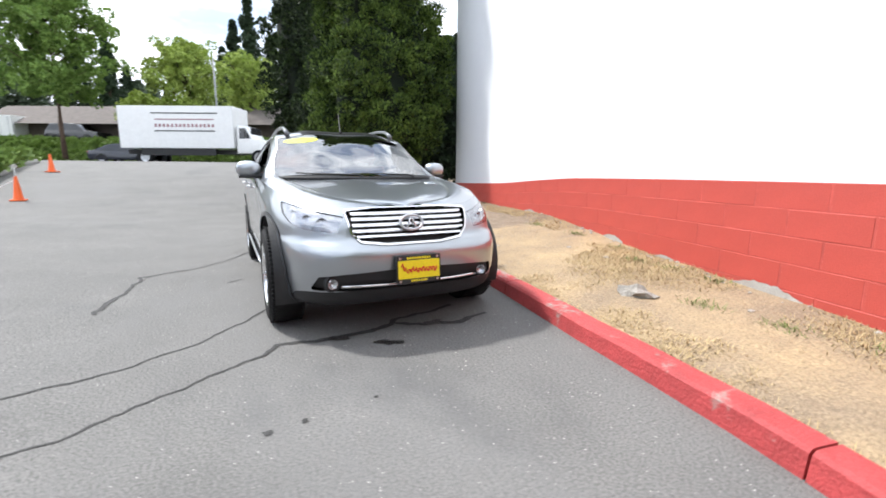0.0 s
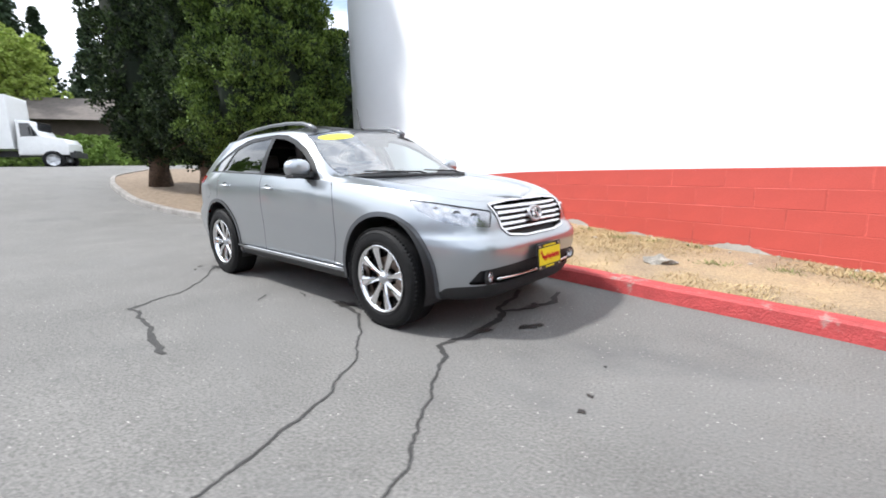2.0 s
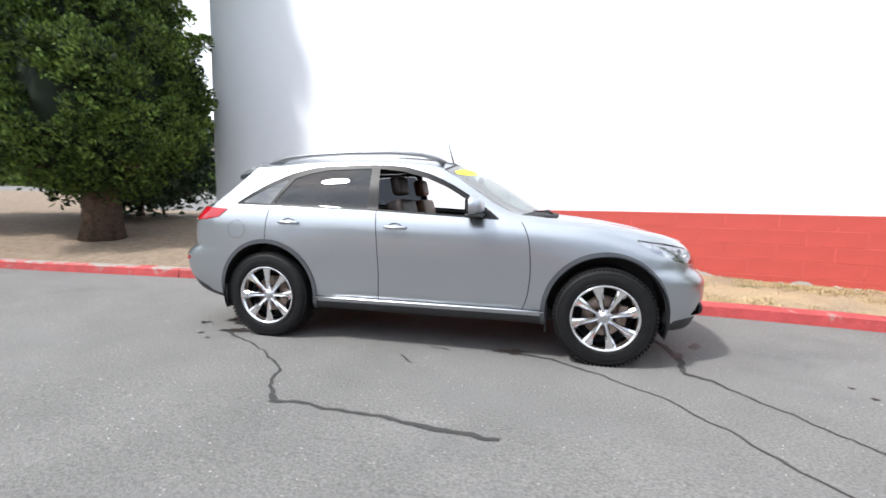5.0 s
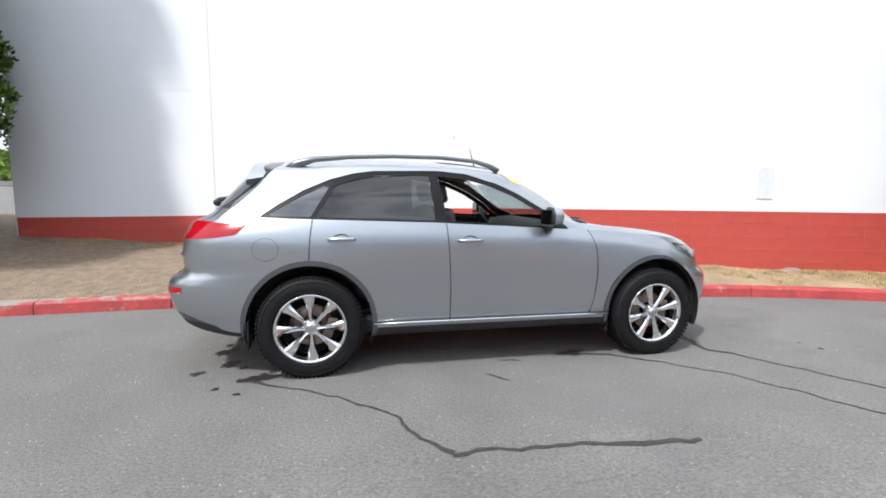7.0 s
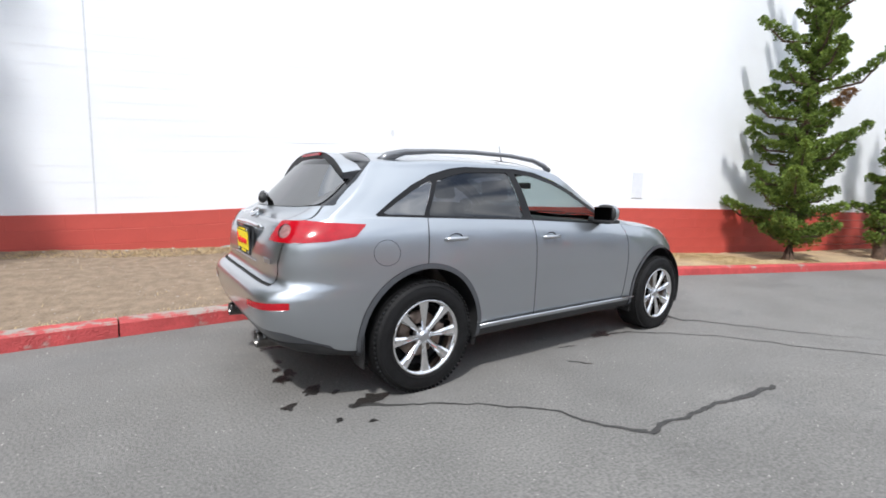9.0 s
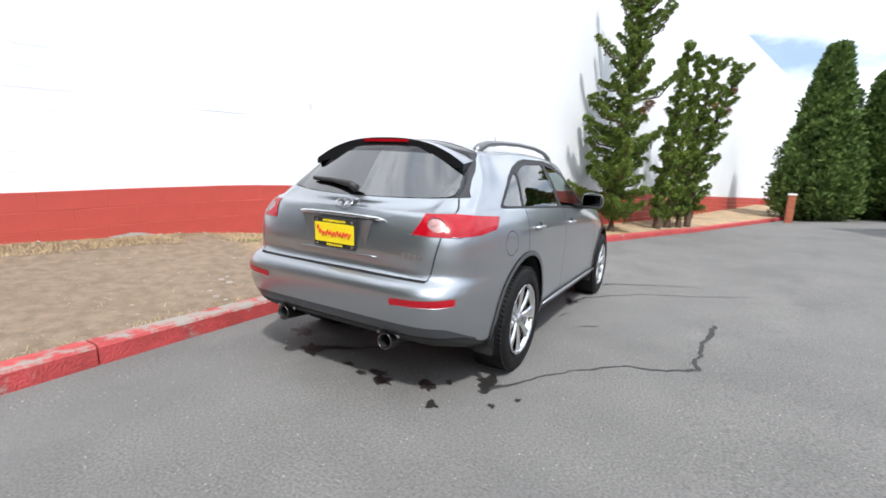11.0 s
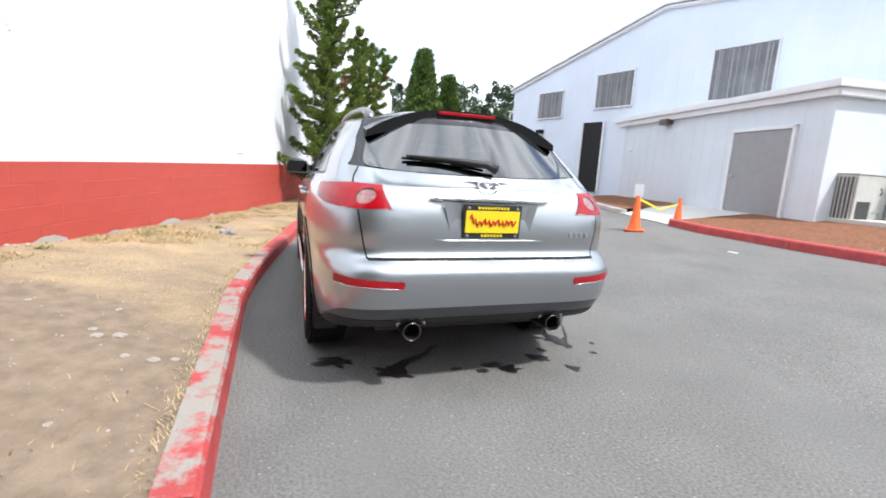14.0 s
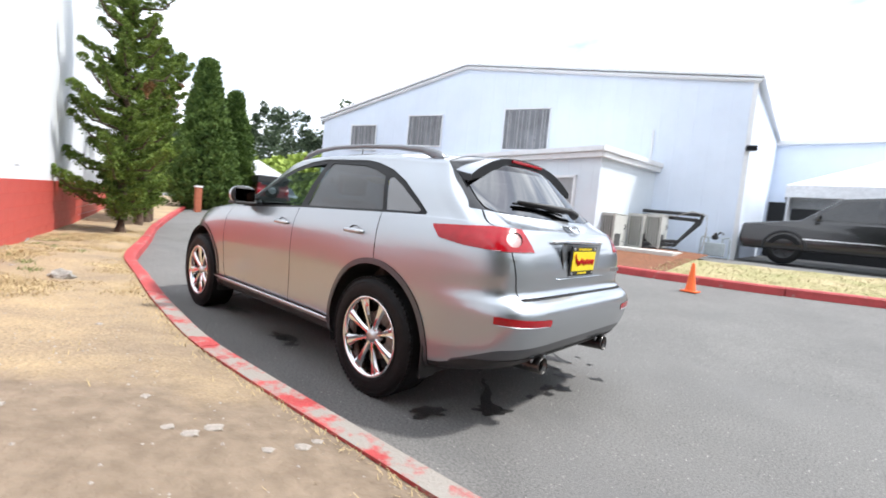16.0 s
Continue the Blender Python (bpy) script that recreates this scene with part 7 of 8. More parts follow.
def shed_window(ua, ub, z0, z1):
    w = new("window")
    w.parent = shed
    w.matrix_basis = pose((ua + ub) / 2, 0.02, (z0 + z1) / 2)
    ww, hh = abs(ub - ua), z1 - z0
    part("pane", box(0, 0.0, 0, ww - 0.06, 0.02, hh - 0.06), M_WINDARK, w, "dark pane greyed for reflected sky")
    for sx in (-1, 1):
        part("frame_side", box(sx * ww / 2, 0.01, 0, 0.04, 0.05, hh + 0.06, 0.006), M_TRIM, w)
        part("frame_rail", box(0, 0.02, sx * hh / 2, ww + 0.04, 0.05, 0.04, 0.006), M_TRIM, w)
    for k in range(1, 12):
        part("blind_slat", box(-ww / 2 + ww * (k + 0.25 * math.sin(k * 2.7)) / 12, 0.015, 0.0, 0.022 + 0.012 * (k % 3), 0.02, hh - 0.04), M_DOORGREY, w)
    return w


for ua, ub, z0, z1 in ((10.74, 11.93, 3.34, 4.30), (7.89, 9.29, 3.53, 4.64), (4.0, 5.54, 3.45, 4.80)):
    shed_window(ua, ub, z0, z1)
dw = new("doorway")
dw.parent = shed
dw.matrix_basis = pose(9.25, 0.03, 1.89)
# black slab on the wall stands for the unlit inside of the doorway
part("opening", box(0, 0, 0, 0.82, 0.05, 2.38), M_BLACKIN, dw, "black slab for the unlit open doorway")
for sx in (-1, 1):
    part("jamb", box(sx * 0.44, 0.02, 0, 0.07, 0.08, 2.44, 0.006), M_TRIM, dw)
for u_, z_ in ((11.7, 2.85), (-1.55, 3.6)):
    fx = new("wall_light")
    fx.parent = shed
    fx.matrix_basis = pose(u_, 0.10, z_)
    part("housing", box(0, 0, 0, 0.26, 0.2, 0.14, 0.03), M_GLOSSBLK, fx, "dark wall light")
for k, (o, z_) in enumerate(((-2.5, 3.75), (-5.5, 3.35))):
    fx = new("wall_light")
    fx.parent = shed
    fx.matrix_basis = pose(U0 - 0.1, o, z_)
    part("housing", box(0, 0, 0, 0.2, 0.3, 0.14, 0.03), M_GLOSSBLK, fx, "dark wall light")
part("downpipe", tube([(0.9, 0.05, 3.2), (0.9, 0.05, 4.1)], 0.03, 6), M_TRIM, shed)

ann = tagged(new("annexe"), "small flat-roofed light grey annexe with a grey door", "building")
ann.matrix_basis = Matrix.Translation((0, ann_y(0), 0)) @ Matrix.Rotation(NA, 4, "Z")
A0, A1, AZ = 1.15 / math.cos(NA), 8.6, 3.0
b = box((A0 + A1) / 2, -1.9, AZ / 2 + 0.1, A1 - A0, 3.8, AZ, 0.0)
part("wall", b, M_ANNEX, ann, "light grey walls")
for k in range(20):
    part("cladding_rib", box(A0 + 0.2 + (A1 - A0 - 0.4) * k / 19, 0.002, 1.75, 0.02, 0.006, 2.5), M_ANNEX, ann)
rf_ = part("roof", box((A0 + A1) / 2, -1.85, AZ + 0.08, A1 - A0 + 0.34, 4.1, 0.14, 0.03), M_TRIM, ann, "white flat roof edge")
part("fascia", box((A0 + A1) / 2, 0.07, AZ - 0.06, A1 - A0 + 0.2, 0.10, 0.14, 0.03), M_TRIM, rf_)
part("side_fascia", box(A0 - 0.07, -1.8, AZ - 0.06, 0.10, 3.8, 0.14, 0.03), M_TRIM, rf_)
d1 = new("door")
d1.parent = ann
d1.matrix_basis = pose((1.83 + 3.30) / 2 / math.cos(NA), 0.02, 1.44)
part("leaf", box(0, 0, 0, 1.44, 0.05, 1.84, 0.006), M_DOORGREY, d1, "flat grey steel door")
for sx in (-1, 1):
    part("jamb", box(sx * 0.755, 0.01, 0.03, 0.07, 0.09, 1.92, 0.006), M_TRIM, d1, "white door frame")
part("lintel", box(0, 0.01, 0.955, 1.58, 0.09, 0.07, 0.006), M_TRIM, d1)
part("handle", box(0.6, 0.06, -0.05, 0.12, 0.03, 0.03, 0.01), M_SATIN, d1)
al = new("wall_light")
al.parent = ann
al.matrix_basis = pose(5.72, 0.10, 2.82)
part("housing", box(0, 0, 0, 0.34, 0.22, 0.16, 0.03), mat("bronze_light", (0.10, 0.075, 0.06), 0.4, var=0.2), al, "bronze wall light")
part("socket_box", box(7.4, 0.04, 2.1, 0.10, 0.06, 0.06, 0.01), M_TRIM, ann)

# outdoor condensers beside the annexe
M_CREAM = mat("cream_enamel", (0.52, 0.52, 0.49), 0.45, var=0.06)
M_METER = mat("grey_meter_enamel", (0.36, 0.40, 0.42), 0.5, var=0.12, scale=8)
M_FIN = mat("dark_fins", (0.05, 0.05, 0.05), 0.6, var=0.3, scale=20)


def condenser(x, y, w, d, h):
    """An outdoor unit: louvred coil on its end, plain service side with an open corner."""
    t = tagged(new("air_conditioner"), "cream outdoor air-conditioning unit on a concrete pad", "air conditioner", "condensers by the annexe")
    t.matrix_basis = pose(x, y, gz(x, y) + 0.10)
    part("case", box(0, 0, h / 2, w, d, h, 0.02), M_CREAM, t, "cream metal case")
    part("top_cover", box(0, 0, h + 0.012, w + 0.03, d + 0.03, 0.025, 0.008), M_CREAM, t)
    part("coil_panel", box(0, d / 2 + 0.002, h / 2, w - 0.06, 0.012, h - 0.10), M_FIN, t, "dark coil panel")
    for k in range(6):
        part("louvre", box(-w / 2 + 0.05 + (w - 0.10) * k / 5, d / 2 + 0.014, h / 2, 0.020, 0.020, h - 0.08, 0.003), M_CREAM, t)
    part("service_opening", box(-w / 2 - 0.002, d * 0.22, h * 0.24, 0.012, d * 0.42, h * 0.40), M_FIN, t, "dark open service corner")
    part("handle", tube([(-w / 2, -d * 0.25, h * 0.58), (-w / 2 - 0.03, -d * 0.25, h * 0.66), (-w / 2, -d * 0.25, h * 0.74)], 0.012, 6), M_FIN, t)
    part("valve_pipe", tube([(-w / 2, -d * 0.1, h * 0.22), (-w / 2 - 0.10, -d * 0.1, h * 0.22), (-w / 2 - 0.12, -d * 0.1, 0.0)], 0.018, 6), M_SATIN, t, "bare metal pipe")
    return t


condenser(0.96, -9.15, 0.42, 0.95, 0.88)
condenser(0.55, -9.95, 0.40, 0.60, 0.88)
condenser(0.16, -10.15, 0.40, 0.60, 0.88)
pad = tagged(part("concrete_pad", box(0.35, -9.6, gz(0.3, -9.6) + 0.075, 2.1, 2.0, 0.10, 0.01), M_PAVE, None), "pale concrete pad under the condensers", "pad", kind="structure")
rk = tagged(new("metal_rack"), "black lagged pipe rack beside the condensers", "rack")
rk.matrix_basis = pose(0.1, -10.45, gz(0.3, -9.6) + 0.10)
for p_ in ([(0.55, 0, 1.06), (-0.95, 0, 1.02)], [(0.55, 0.02, 0.94), (-0.85, 0.02, 0.88)],
           [(-0.95, 0, 1.02), (-0.90, 0.02, 0.80), (-0.50, 0.30, 0.28), (0.30, 0.62, 0.24)], [(-0.86, 0.02, 0.90), (-0.80, 0.04, 0.74), (-0.44, 0.34, 0.18), (0.30, 0.68, 0.14)], [(-0.55, 0.36, 0.04), (0.30, 0.72, 0.05)]):
    part("lagged_pipe", tube(p_, 0.048, 8), M_BLACKPL, rk)
part("cable", tube([(0.3, 0.06, 1.0), (-0.3, 0.07, 0.95), (-0.7, 0.06, 1.10), (-1.05, 0.03, 1.02), (-1.08, 0.03, 0.6), (-1.02, 0.03, 0.1)], 0.014, 6), M_CONC, rk, "thin grey cable")
gm = tagged(new("gas_meter"), "pale grey gas meter with black regulator and pipes", "gas meter")
gm.matrix_basis = pose(-1.15, -10.75, gz(-1.15, -10.7) - 0.06)
part("case", box(0, 0, 0.26, 0.44, 0.24, 0.34, 0.03, 3), M_METER, gm, "grey metal meter case", True)
for sx in (-1, 1):
    part("pipe", tube([(sx * 0.16, 0, 0.42), (sx * 0.16, 0, 0.56), (sx * 0.30, 0, 0.58), (sx * 0.33, 0, 0.50), (sx * 0.33, 0, -0.04)], 0.024, 8), M_METER, gm)
part("regulator", lathe([(0.001, -0.04), (0.075, -0.03), (0.085, 0.0), (0.05, 0.03), (0.025, 0.14), (0.001, 0.14)], 18), M_BLACKPL, gm, "black pressure regulator", True, m=pose(0.02, 0, 0.58, 50, 0, 20))
part("vent_pipe", tube([(0.0, 0, 0.60), (-0.10, 0, 0.72), (-0.17, 0, 0.66)], 0.022, 6), M_BLACKPL, gm)

# rear wing, tent, and a black slab that stands for the shade behind it
wing = tagged(new("rear_wing"), "lower pale grey wing behind the metal building", "building")
wing.matrix_basis = pose(-7.0, -24.1, 0)
part("wall", box(0, 0, 2.6, 15, 6, 5.6), M_METALWALL, wing)
part("bay_opening", box(1.0, 3.02, 1.7, 10.5, 0.08, 2.5), M_BLACKIN, wing, "black slab for the shade in the bay")
for k in range(3):
    part("bay_window", box(-3 + k * 3.2, 3.06, 1.5, 1.3, 0.06, 0.9, 0.01), M_PALEGLASS, wing)
part("roof", box(0, 0, 5.45, 15.4, 6.4, 0.2, 0.04), M_TRIM, wing)
tent = tagged(new("canopy_tent"), "white peaked canopy tent over a parking bay", "tent")
tent.matrix_basis = pose(-6.1, -16.5, gz(-6, -18), 0, 0, 3)
M_CANVAS = mat("white_canvas", (0.82, 0.83, 0.85), 0.8, var=0.04, bump=0.1, bscale=15)
b = bmesh.new()
q = [b.verts.new(p) for p in ((-4, -2.5, 2.35), (4, -2.5, 2.35), (4, 2.5, 2.35), (-4, 2.5, 2.35), (-4, -2.5, 2.0), (4, -2.5, 2.0), (4, 2.5, 2.0), (-4, 2.5, 2.0))]
pk = b.verts.new((0, 0, 4.0))
for i in range(4):
    b.faces.new((q[i], q[(i + 1) % 4], pk))
    b.faces.new((q[i + 4], q[(i + 1) % 4 + 4], q[(i + 1) % 4], q[i]))
cv = part("canopy", b, M_CANVAS, tent, "white canvas")
cv.modifiers.new("thickness", "SOLIDIFY").thickness = 0.02
for sx in (-1, 1):
    for sy in (-1, 1):
        part("pole", tube([(sx * 3.9, sy * 2.4, 0), (sx * 3.9, sy * 2.4, 2.4)], 0.04, 6), M_SATIN, tent)

# ---- far end of the lane ----
fb = tagged(new("white_outbuilding"), "white end wall of a building at the lane's end", "building")
fb.matrix_basis = pose(33.5, -4.9, 0.3, 0, 0, -12)
part("wall", box(2, 0, 3.0, 4, 3.4, 7.0), M_WHITEWALL, fb)
part("red_base", box(-0.02, 0, 0.1, 4.0, 3.44, 1.2), M_REDWALL, fb)
post = tagged(new("bollard"), "rust-red post at the lane's edge", "bollard")
post.matrix_basis = pose(19.2, -6.4 + 1.0, gz(19, -5.6))
part("post", box(0, 0, 0.55, 0.26, 0.26, 1.2, 0.04), mat("rust_red_steel", (0.34, 0.10, 0.05), 0.7, var=0.2), post)
part("cap", box(0, 0, 1.18, 0.30, 0.30, 0.08, 0.02), M_WHITEPAINT, post)
ho = tagged(new("white_house"), "small white gabled house among trees", "house")
ho.matrix_basis = pose(52, -22.5, 0.5, 0, 0, -10)
part("wall", box(0, 0, 1.5, 9, 7, 3.4), M_WHITEPAINT, ho)
b = bmesh.new()
vs = [b.verts.new(p) for p in ((-5, -4, 3.1), (5, -4, 3.1), (5, 4, 3.1), (-5, 4, 3.1), (-5, 0, 5.0), (5, 0, 5.0))]
for f in ((0, 1, 5, 4), (2, 3, 4, 5), (0, 4, 3), (1, 2, 5)):
    b.faces.new([vs[i] for i in f])
part("roof", b, M_TRIM, ho, "pale roof")
part("garage_door", box(-4.53, 0, 1.1, 0.08, 2.6, 2.0), M_DARKWALL, ho)
r = np.random.RandomState(90)
pl, pl2 = [], []
for k in range(46):
    a = math.radians(-34 + 30 * k / 46)
    d_ = r.uniform(85, 125)
    pl.append((-4.5 + d_ * math.cos(a), -0.5 + d_ * math.sin(a), 2.5 + 0.05 * (d_ - 60)))
woods("hill_woods", pl, 91, L_FAR, "dark wooded hill beyond the lane", (9, 17))
for k in range(22):
    a = math.radians(-30 + 22 * k / 22)
    d_ = r.uniform(58, 70)
    pl2.append((-4.5 + d_ * math.cos(a), -0.5 + d_ * math.sin(a), 0.8))
woods("roadside_trees", pl2, 92, L_LIME, "lighter green trees behind the white house", (4, 6.5))
pl3 = []
for k in range(70):
    a = math.radians(-100 - 85 * k / 70)
    d_ = r.uniform(70, 100)
    pl3.append((d_ * math.cos(a), d_ * math.sin(a), 0.8))
woods("surrounding_woods", pl3, 93, L_FAR, "woods behind the drive", (8, 14))
pb = tagged(new("plant_bed"), "low shrubs along the metal building", "shrub")
pb.matrix_basis = pose(13.5, -9.0, gz(13.5, -9))
tufts("leaves", [(0.8 * k - 1.2, 0.1 * k, 0.3) for k in range(5)], [0.5] * 5, 120, 0.16, L_GREEN, pb, 94, 0.6, 0.4)

# ---- traffic cones ----
M_ORANGE = mat("orange_vinyl", (0.85, 0.13, 0.02), 0.5, var=0.08, scale=6)


def cone(x, y, z, h, sign_, tilt=0.0, label="orange traffic cone standing on the asphalt"):
    t = tagged(new("traffic_cone"), label, "traffic cone", "traffic cones")
    t.matrix_basis = pose(x, y, z, tilt, 0, (x * 53) % 90)
    k = h / 0.7
    part("base", box(0, 0, 0.018 * k, 0.36 * k, 0.36 * k, 0.036 * k, 0.012), M_ORANGE, t, "square orange base")
    bm = lathe([(0.13 * k, 0.035 * k), (0.115 * k, 0.06 * k), (0.035 * k, h * 0.97), (0.028 * k, h), (0.02 * k, h)], 24)
    bm.transform(Matrix.Rotation(radians(90), 4, "X"))
    part("cone_body", bm, M_ORANGE, t, "orange cone", True)
    if sign_:
        p_ = part("paper_sign", box(0, 0, h + 0.10, 0.17, 0.012, 0.24, 0.003), M_WHITEPAINT, t, "white paper notice")
        for q in range(4):
            part("text_line", box(0, -0.0075, h + 0.17 - 0.045 * q, 0.12 - 0.02 * (q % 2), 0.003, 0.014), M_DOORGREY, p_)
    return t


cone(2.55, -5.50, gz(2.55, -5.50), 0.70, True, label="orange traffic cone with a white paper notice")
cone(7.42, -7.13, gz(7.42, -7.13), 0.70, True, label="orange traffic cone with a white paper notice")
cone(3.01, -7.08, gz(3.01, -7.08) + 0.06, 0.50, False, label="small orange cone on the pale path")
cone(-1.80, -5.57, gz(-1.80, -5.57), 0.48, False, label="small orange traffic cone beside the red kerb")
x_, y_ = across(13, 50)
cone(x_, y_, gz(x_, y_), 0.70, True, label="orange traffic cone with a white notice on the drive")
x_, y_ = across(18.2, 115)
cone(x_, y_, gz(x_, y_), 0.70, False, label="orange traffic cone on the sloping drive")
tape = tagged(new("caution_tape"), "yellow caution tape strung between cones", "tape")
b = bmesh.new()
tp = [(2.55, -5.50, 0.90), (2.78, -6.3, 0.68), (3.01, -7.06, 0.80)]
rr_ = [(b.verts.new(p), b.verts.new((p[0] + 0.01, p[1] - 0.02, p[2] + 0.035))) for p in tp]
for q0, q1 in zip(rr_, rr_[1:]):
    b.faces.new((q0[0], q1[0], q1[1], q0[1]))
part("ribbon", b, mat("yellow_tape", (0.85, 0.68, 0.04), 0.5, var=0.1), tape).modifiers.new("thickness", "SOLIDIFY").thickness = 0.003
x0, y0 = across(12.2, -30)
for k, (dc, cc, da, ca) in enumerate(((11.5, -60, 13, 44),)):
    p0, p1 = across(dc, cc), across(da, ca)
    rope = tagged(part("rope_line", tube([(p0[0], p0[1], gz(*p0) + 0.25), ((p0[0] + p1[0]) / 2, (p0[1] + p1[1]) / 2, gz(*p1) + 0.25), (p1[0], p1[1], gz(*p1) + 0.55)], 0.012, 5), M_WHITEPAINT, None), "white rope tied to the cone", "rope")
litter = tagged(part("paper_scrap", box(0.15, -5.0, gz(0.15, -5.0) + 0.004, 0.14, 0.06, 0.004), M_WHITEPAINT, None), "white scrap of paper on the asphalt", "litter")

# ---- other vehicles ----
M_TYRE2, M_RIM2 = M_RUBBER, M_SATIN
M_CARGLASS = mat("dark_car_glass", (0.02, 0.022, 0.025), 0.06, var=0.1, coat=0.5)


def wheel2(parent, x, y, r, w, rim):
    s_ = 1 if y < 0 else -1
    t = part("wheel", lathe([(r * 0.62, -w / 2), (r * 0.9, -w / 2), (r, -w * 0.36), (r, w * 0.36), (r * 0.9, w / 2), (r * 0.62, w / 2)], 28), M_TYRE2, parent, "black tyre", True, pose(x, y, r, 0, 0, 0 if s_ > 0 else 180))
    rm = part("rim", lathe([(r * 0.63, -w * 0.46), (r * 0.58, -w * 0.42), (r * 0.5, -w * 0.2), (r * 0.15, -w * 0.3), (0.001, -w * 0.34)], 24), rim, t, "", True)
    for k in range(5):
        part("spoke", box(r * 0.33, -w * 0.36, 0, r * 0.46, 0.025, r * 0.13, 0.006, 1, None, Matrix.Rotation(k * 2 * math.pi / 5, 4, "Y")), rim, t)


def slab(profile, hw, top_in, name, material, parent, bev=0.05, label=""):
    """A body from a side outline: full width at the waist, drawn in by top_in above z_mid."""
    zs_ = [p[1] for p in profile]
    z0, z1 = min(zs_), max(zs_)
    b = bmesh.new()
    L_, R_ = [], []
    for x, z in profile:
        k = hw - top_in * max(0, (z - z0) / (z1 - z0)) ** 1.3
        L_.append(b.verts.new((x, -k, z)))
        R_.append(b.verts.new((x, k, z)))
    b.faces.new(L_)
    b.faces.new(R_[::-1])
    n = len(profile)
    for i in range(n):
        b.faces.new((L_[i], R_[i], R_[(i + 1) % n], L_[(i + 1) % n]))
    bmesh.ops.recalc_face_normals(b, faces=b.faces[:])
    if bev:
        bmesh.ops.bevel(b, geom=b.edges[:], offset=bev, segments=2, affect="EDGES", profile=0.6, clamp_overlap=True)
    return part(name, b, material, parent, label, True)


def vehicle(name, m, lower, upper, windows, hw, tin, paint, wheels, rim, label, cat="car", lamps=(), glass_slope=0.0):
    t = tagged(new(name), label, cat)
    t.matrix_basis = m
    slab(lower, hw, 0.03, "body", paint, t, 0.06)
    cab = slab(upper, hw - 0.06, tin, "cabin", paint, t, 0.04)
    zb, zt = min(p[1] for p in upper), max(p[1] for p in upper)
    for wn_ in windows:
        for sy in (-1, 1):
            b = bmesh.new()
            vs = []
            for x, z in wn_:
                k = hw - 0.06 - tin * max(0, (z - zb) / (zt - zb)) ** 1.3 + 0.006
                vs.append(b.verts.new((x, sy * k, z)))
            b.faces.new(vs)
            bmesh.ops.recalc_face_normals(b, faces=b.faces[:])
            part("window", b, M_CARGLASS, t, "dark side window").modifiers.new("thickness", "SOLIDIFY").thickness = 0.008
    for x, r_w in wheels:
        for sy in (-1, 1):
            wheel2(t, x, sy * (hw - 0.12), r_w, 0.23, rim)
            part("wheel_arch", tube([(x + (r_w + 0.05) * math.cos(q), sy * (hw - 0.015), r_w + (r_w + 0.05) * math.sin(q)) for q in np.linspace(0, math.pi, 15)], 0.035, 6), M_BLACKPL, t)
    for lx, ly, lz, sx, sy_, sz, lm in lamps:
        for s_ in (-1, 1):
            part("lamp", box(lx, s_ * ly, lz, sx, sy_, sz, min(sx, sz) * 0.3), lm, t)
    return t


P_BLACK = mat("black_car_paint", (0.012, 0.012, 0.014), 0.25, var=0.1, coat=0.8)
P_NAVY = mat("dark_blue_car_paint", (0.018, 0.022, 0.035), 0.25, metal=0.3, var=0.1, coat=0.8)
P_RED = mat("dark_red_car_paint", (0.20, 0.012, 0.02), 0.3, var=0.1, coat=0.8)
P_WHITE = mat("white_car_paint", (0.78, 0.78, 0.77), 0.3, var=0.04, coat=0.6)
P_SILV = mat("silver_car_paint", (0.55, 0.56, 0.57), 0.3, metal=0.7, var=0.05, coat=0.6)

SUV_LOW = [(2.35, 0.35), (2.42, 0.6), (2.36, 0.98), (1.25, 1.12), (-2.30, 1.14), (-2.42, 0.7), (-2.36, 0.36)]
SUV_UP = [(1.28, 1.05), (0.45, 1.70), (-0.5, 1.78), (-1.9, 1.74), (-2.34, 1.10)]
SUV_WIN = ([(0.98, 1.16), (0.42, 1.62), (-0.20, 1.68), (-0.20, 1.16)], [(-0.28, 1.16), (-0.28, 1.68), (-1.15, 1.67), (-1.22, 1.16)], [(-1.32, 1.16), (-1.26, 1.66), (-1.80, 1.62), (-2.10, 1.18)])
suv = vehicle("sport_utility_car", pose(-3.95, -12.4, gz(-3.8, -12.0), 0, 0, 2), SUV_LOW, SUV_UP, SUV_WIN, 0.96, 0.16, P_BLACK, ((1.45, 0.39), (-1.45, 0.39)), M_BLACKPL, "black SUV parked by the metal building",
              lamps=((2.34, 0.72, 0.86, 0.12, 0.34, 0.16, M_LAMPIN), (-2.40, 0.78, 0.95, 0.08, 0.22, 0.28, M_REDLENS)))
for sy in (-1, 1):
    part("side_trim", box(-0.1, sy * 0.965, 0.66, 2.4, 0.02, 0.03, 0.008), M_CHROME, suv, "bright side strip")
    part("mirror", box(0.85, sy * 1.05, 1.2, 0.12, 0.2, 0.15, 0.04), P_BLACK, suv)
tagged(part("asphalt_bay", box(-6.5, -11.9, gz(-6, -11.9) - 0.02, 10, 4.6, 0.05, 0.0), mat("dark_bay_asphalt", (0.10, 0.10, 0.10), 0.9, var=0.15, scale=1.5, bump=0.3), None), "asphalt parking bay by the building", "pavement", kind="structure")

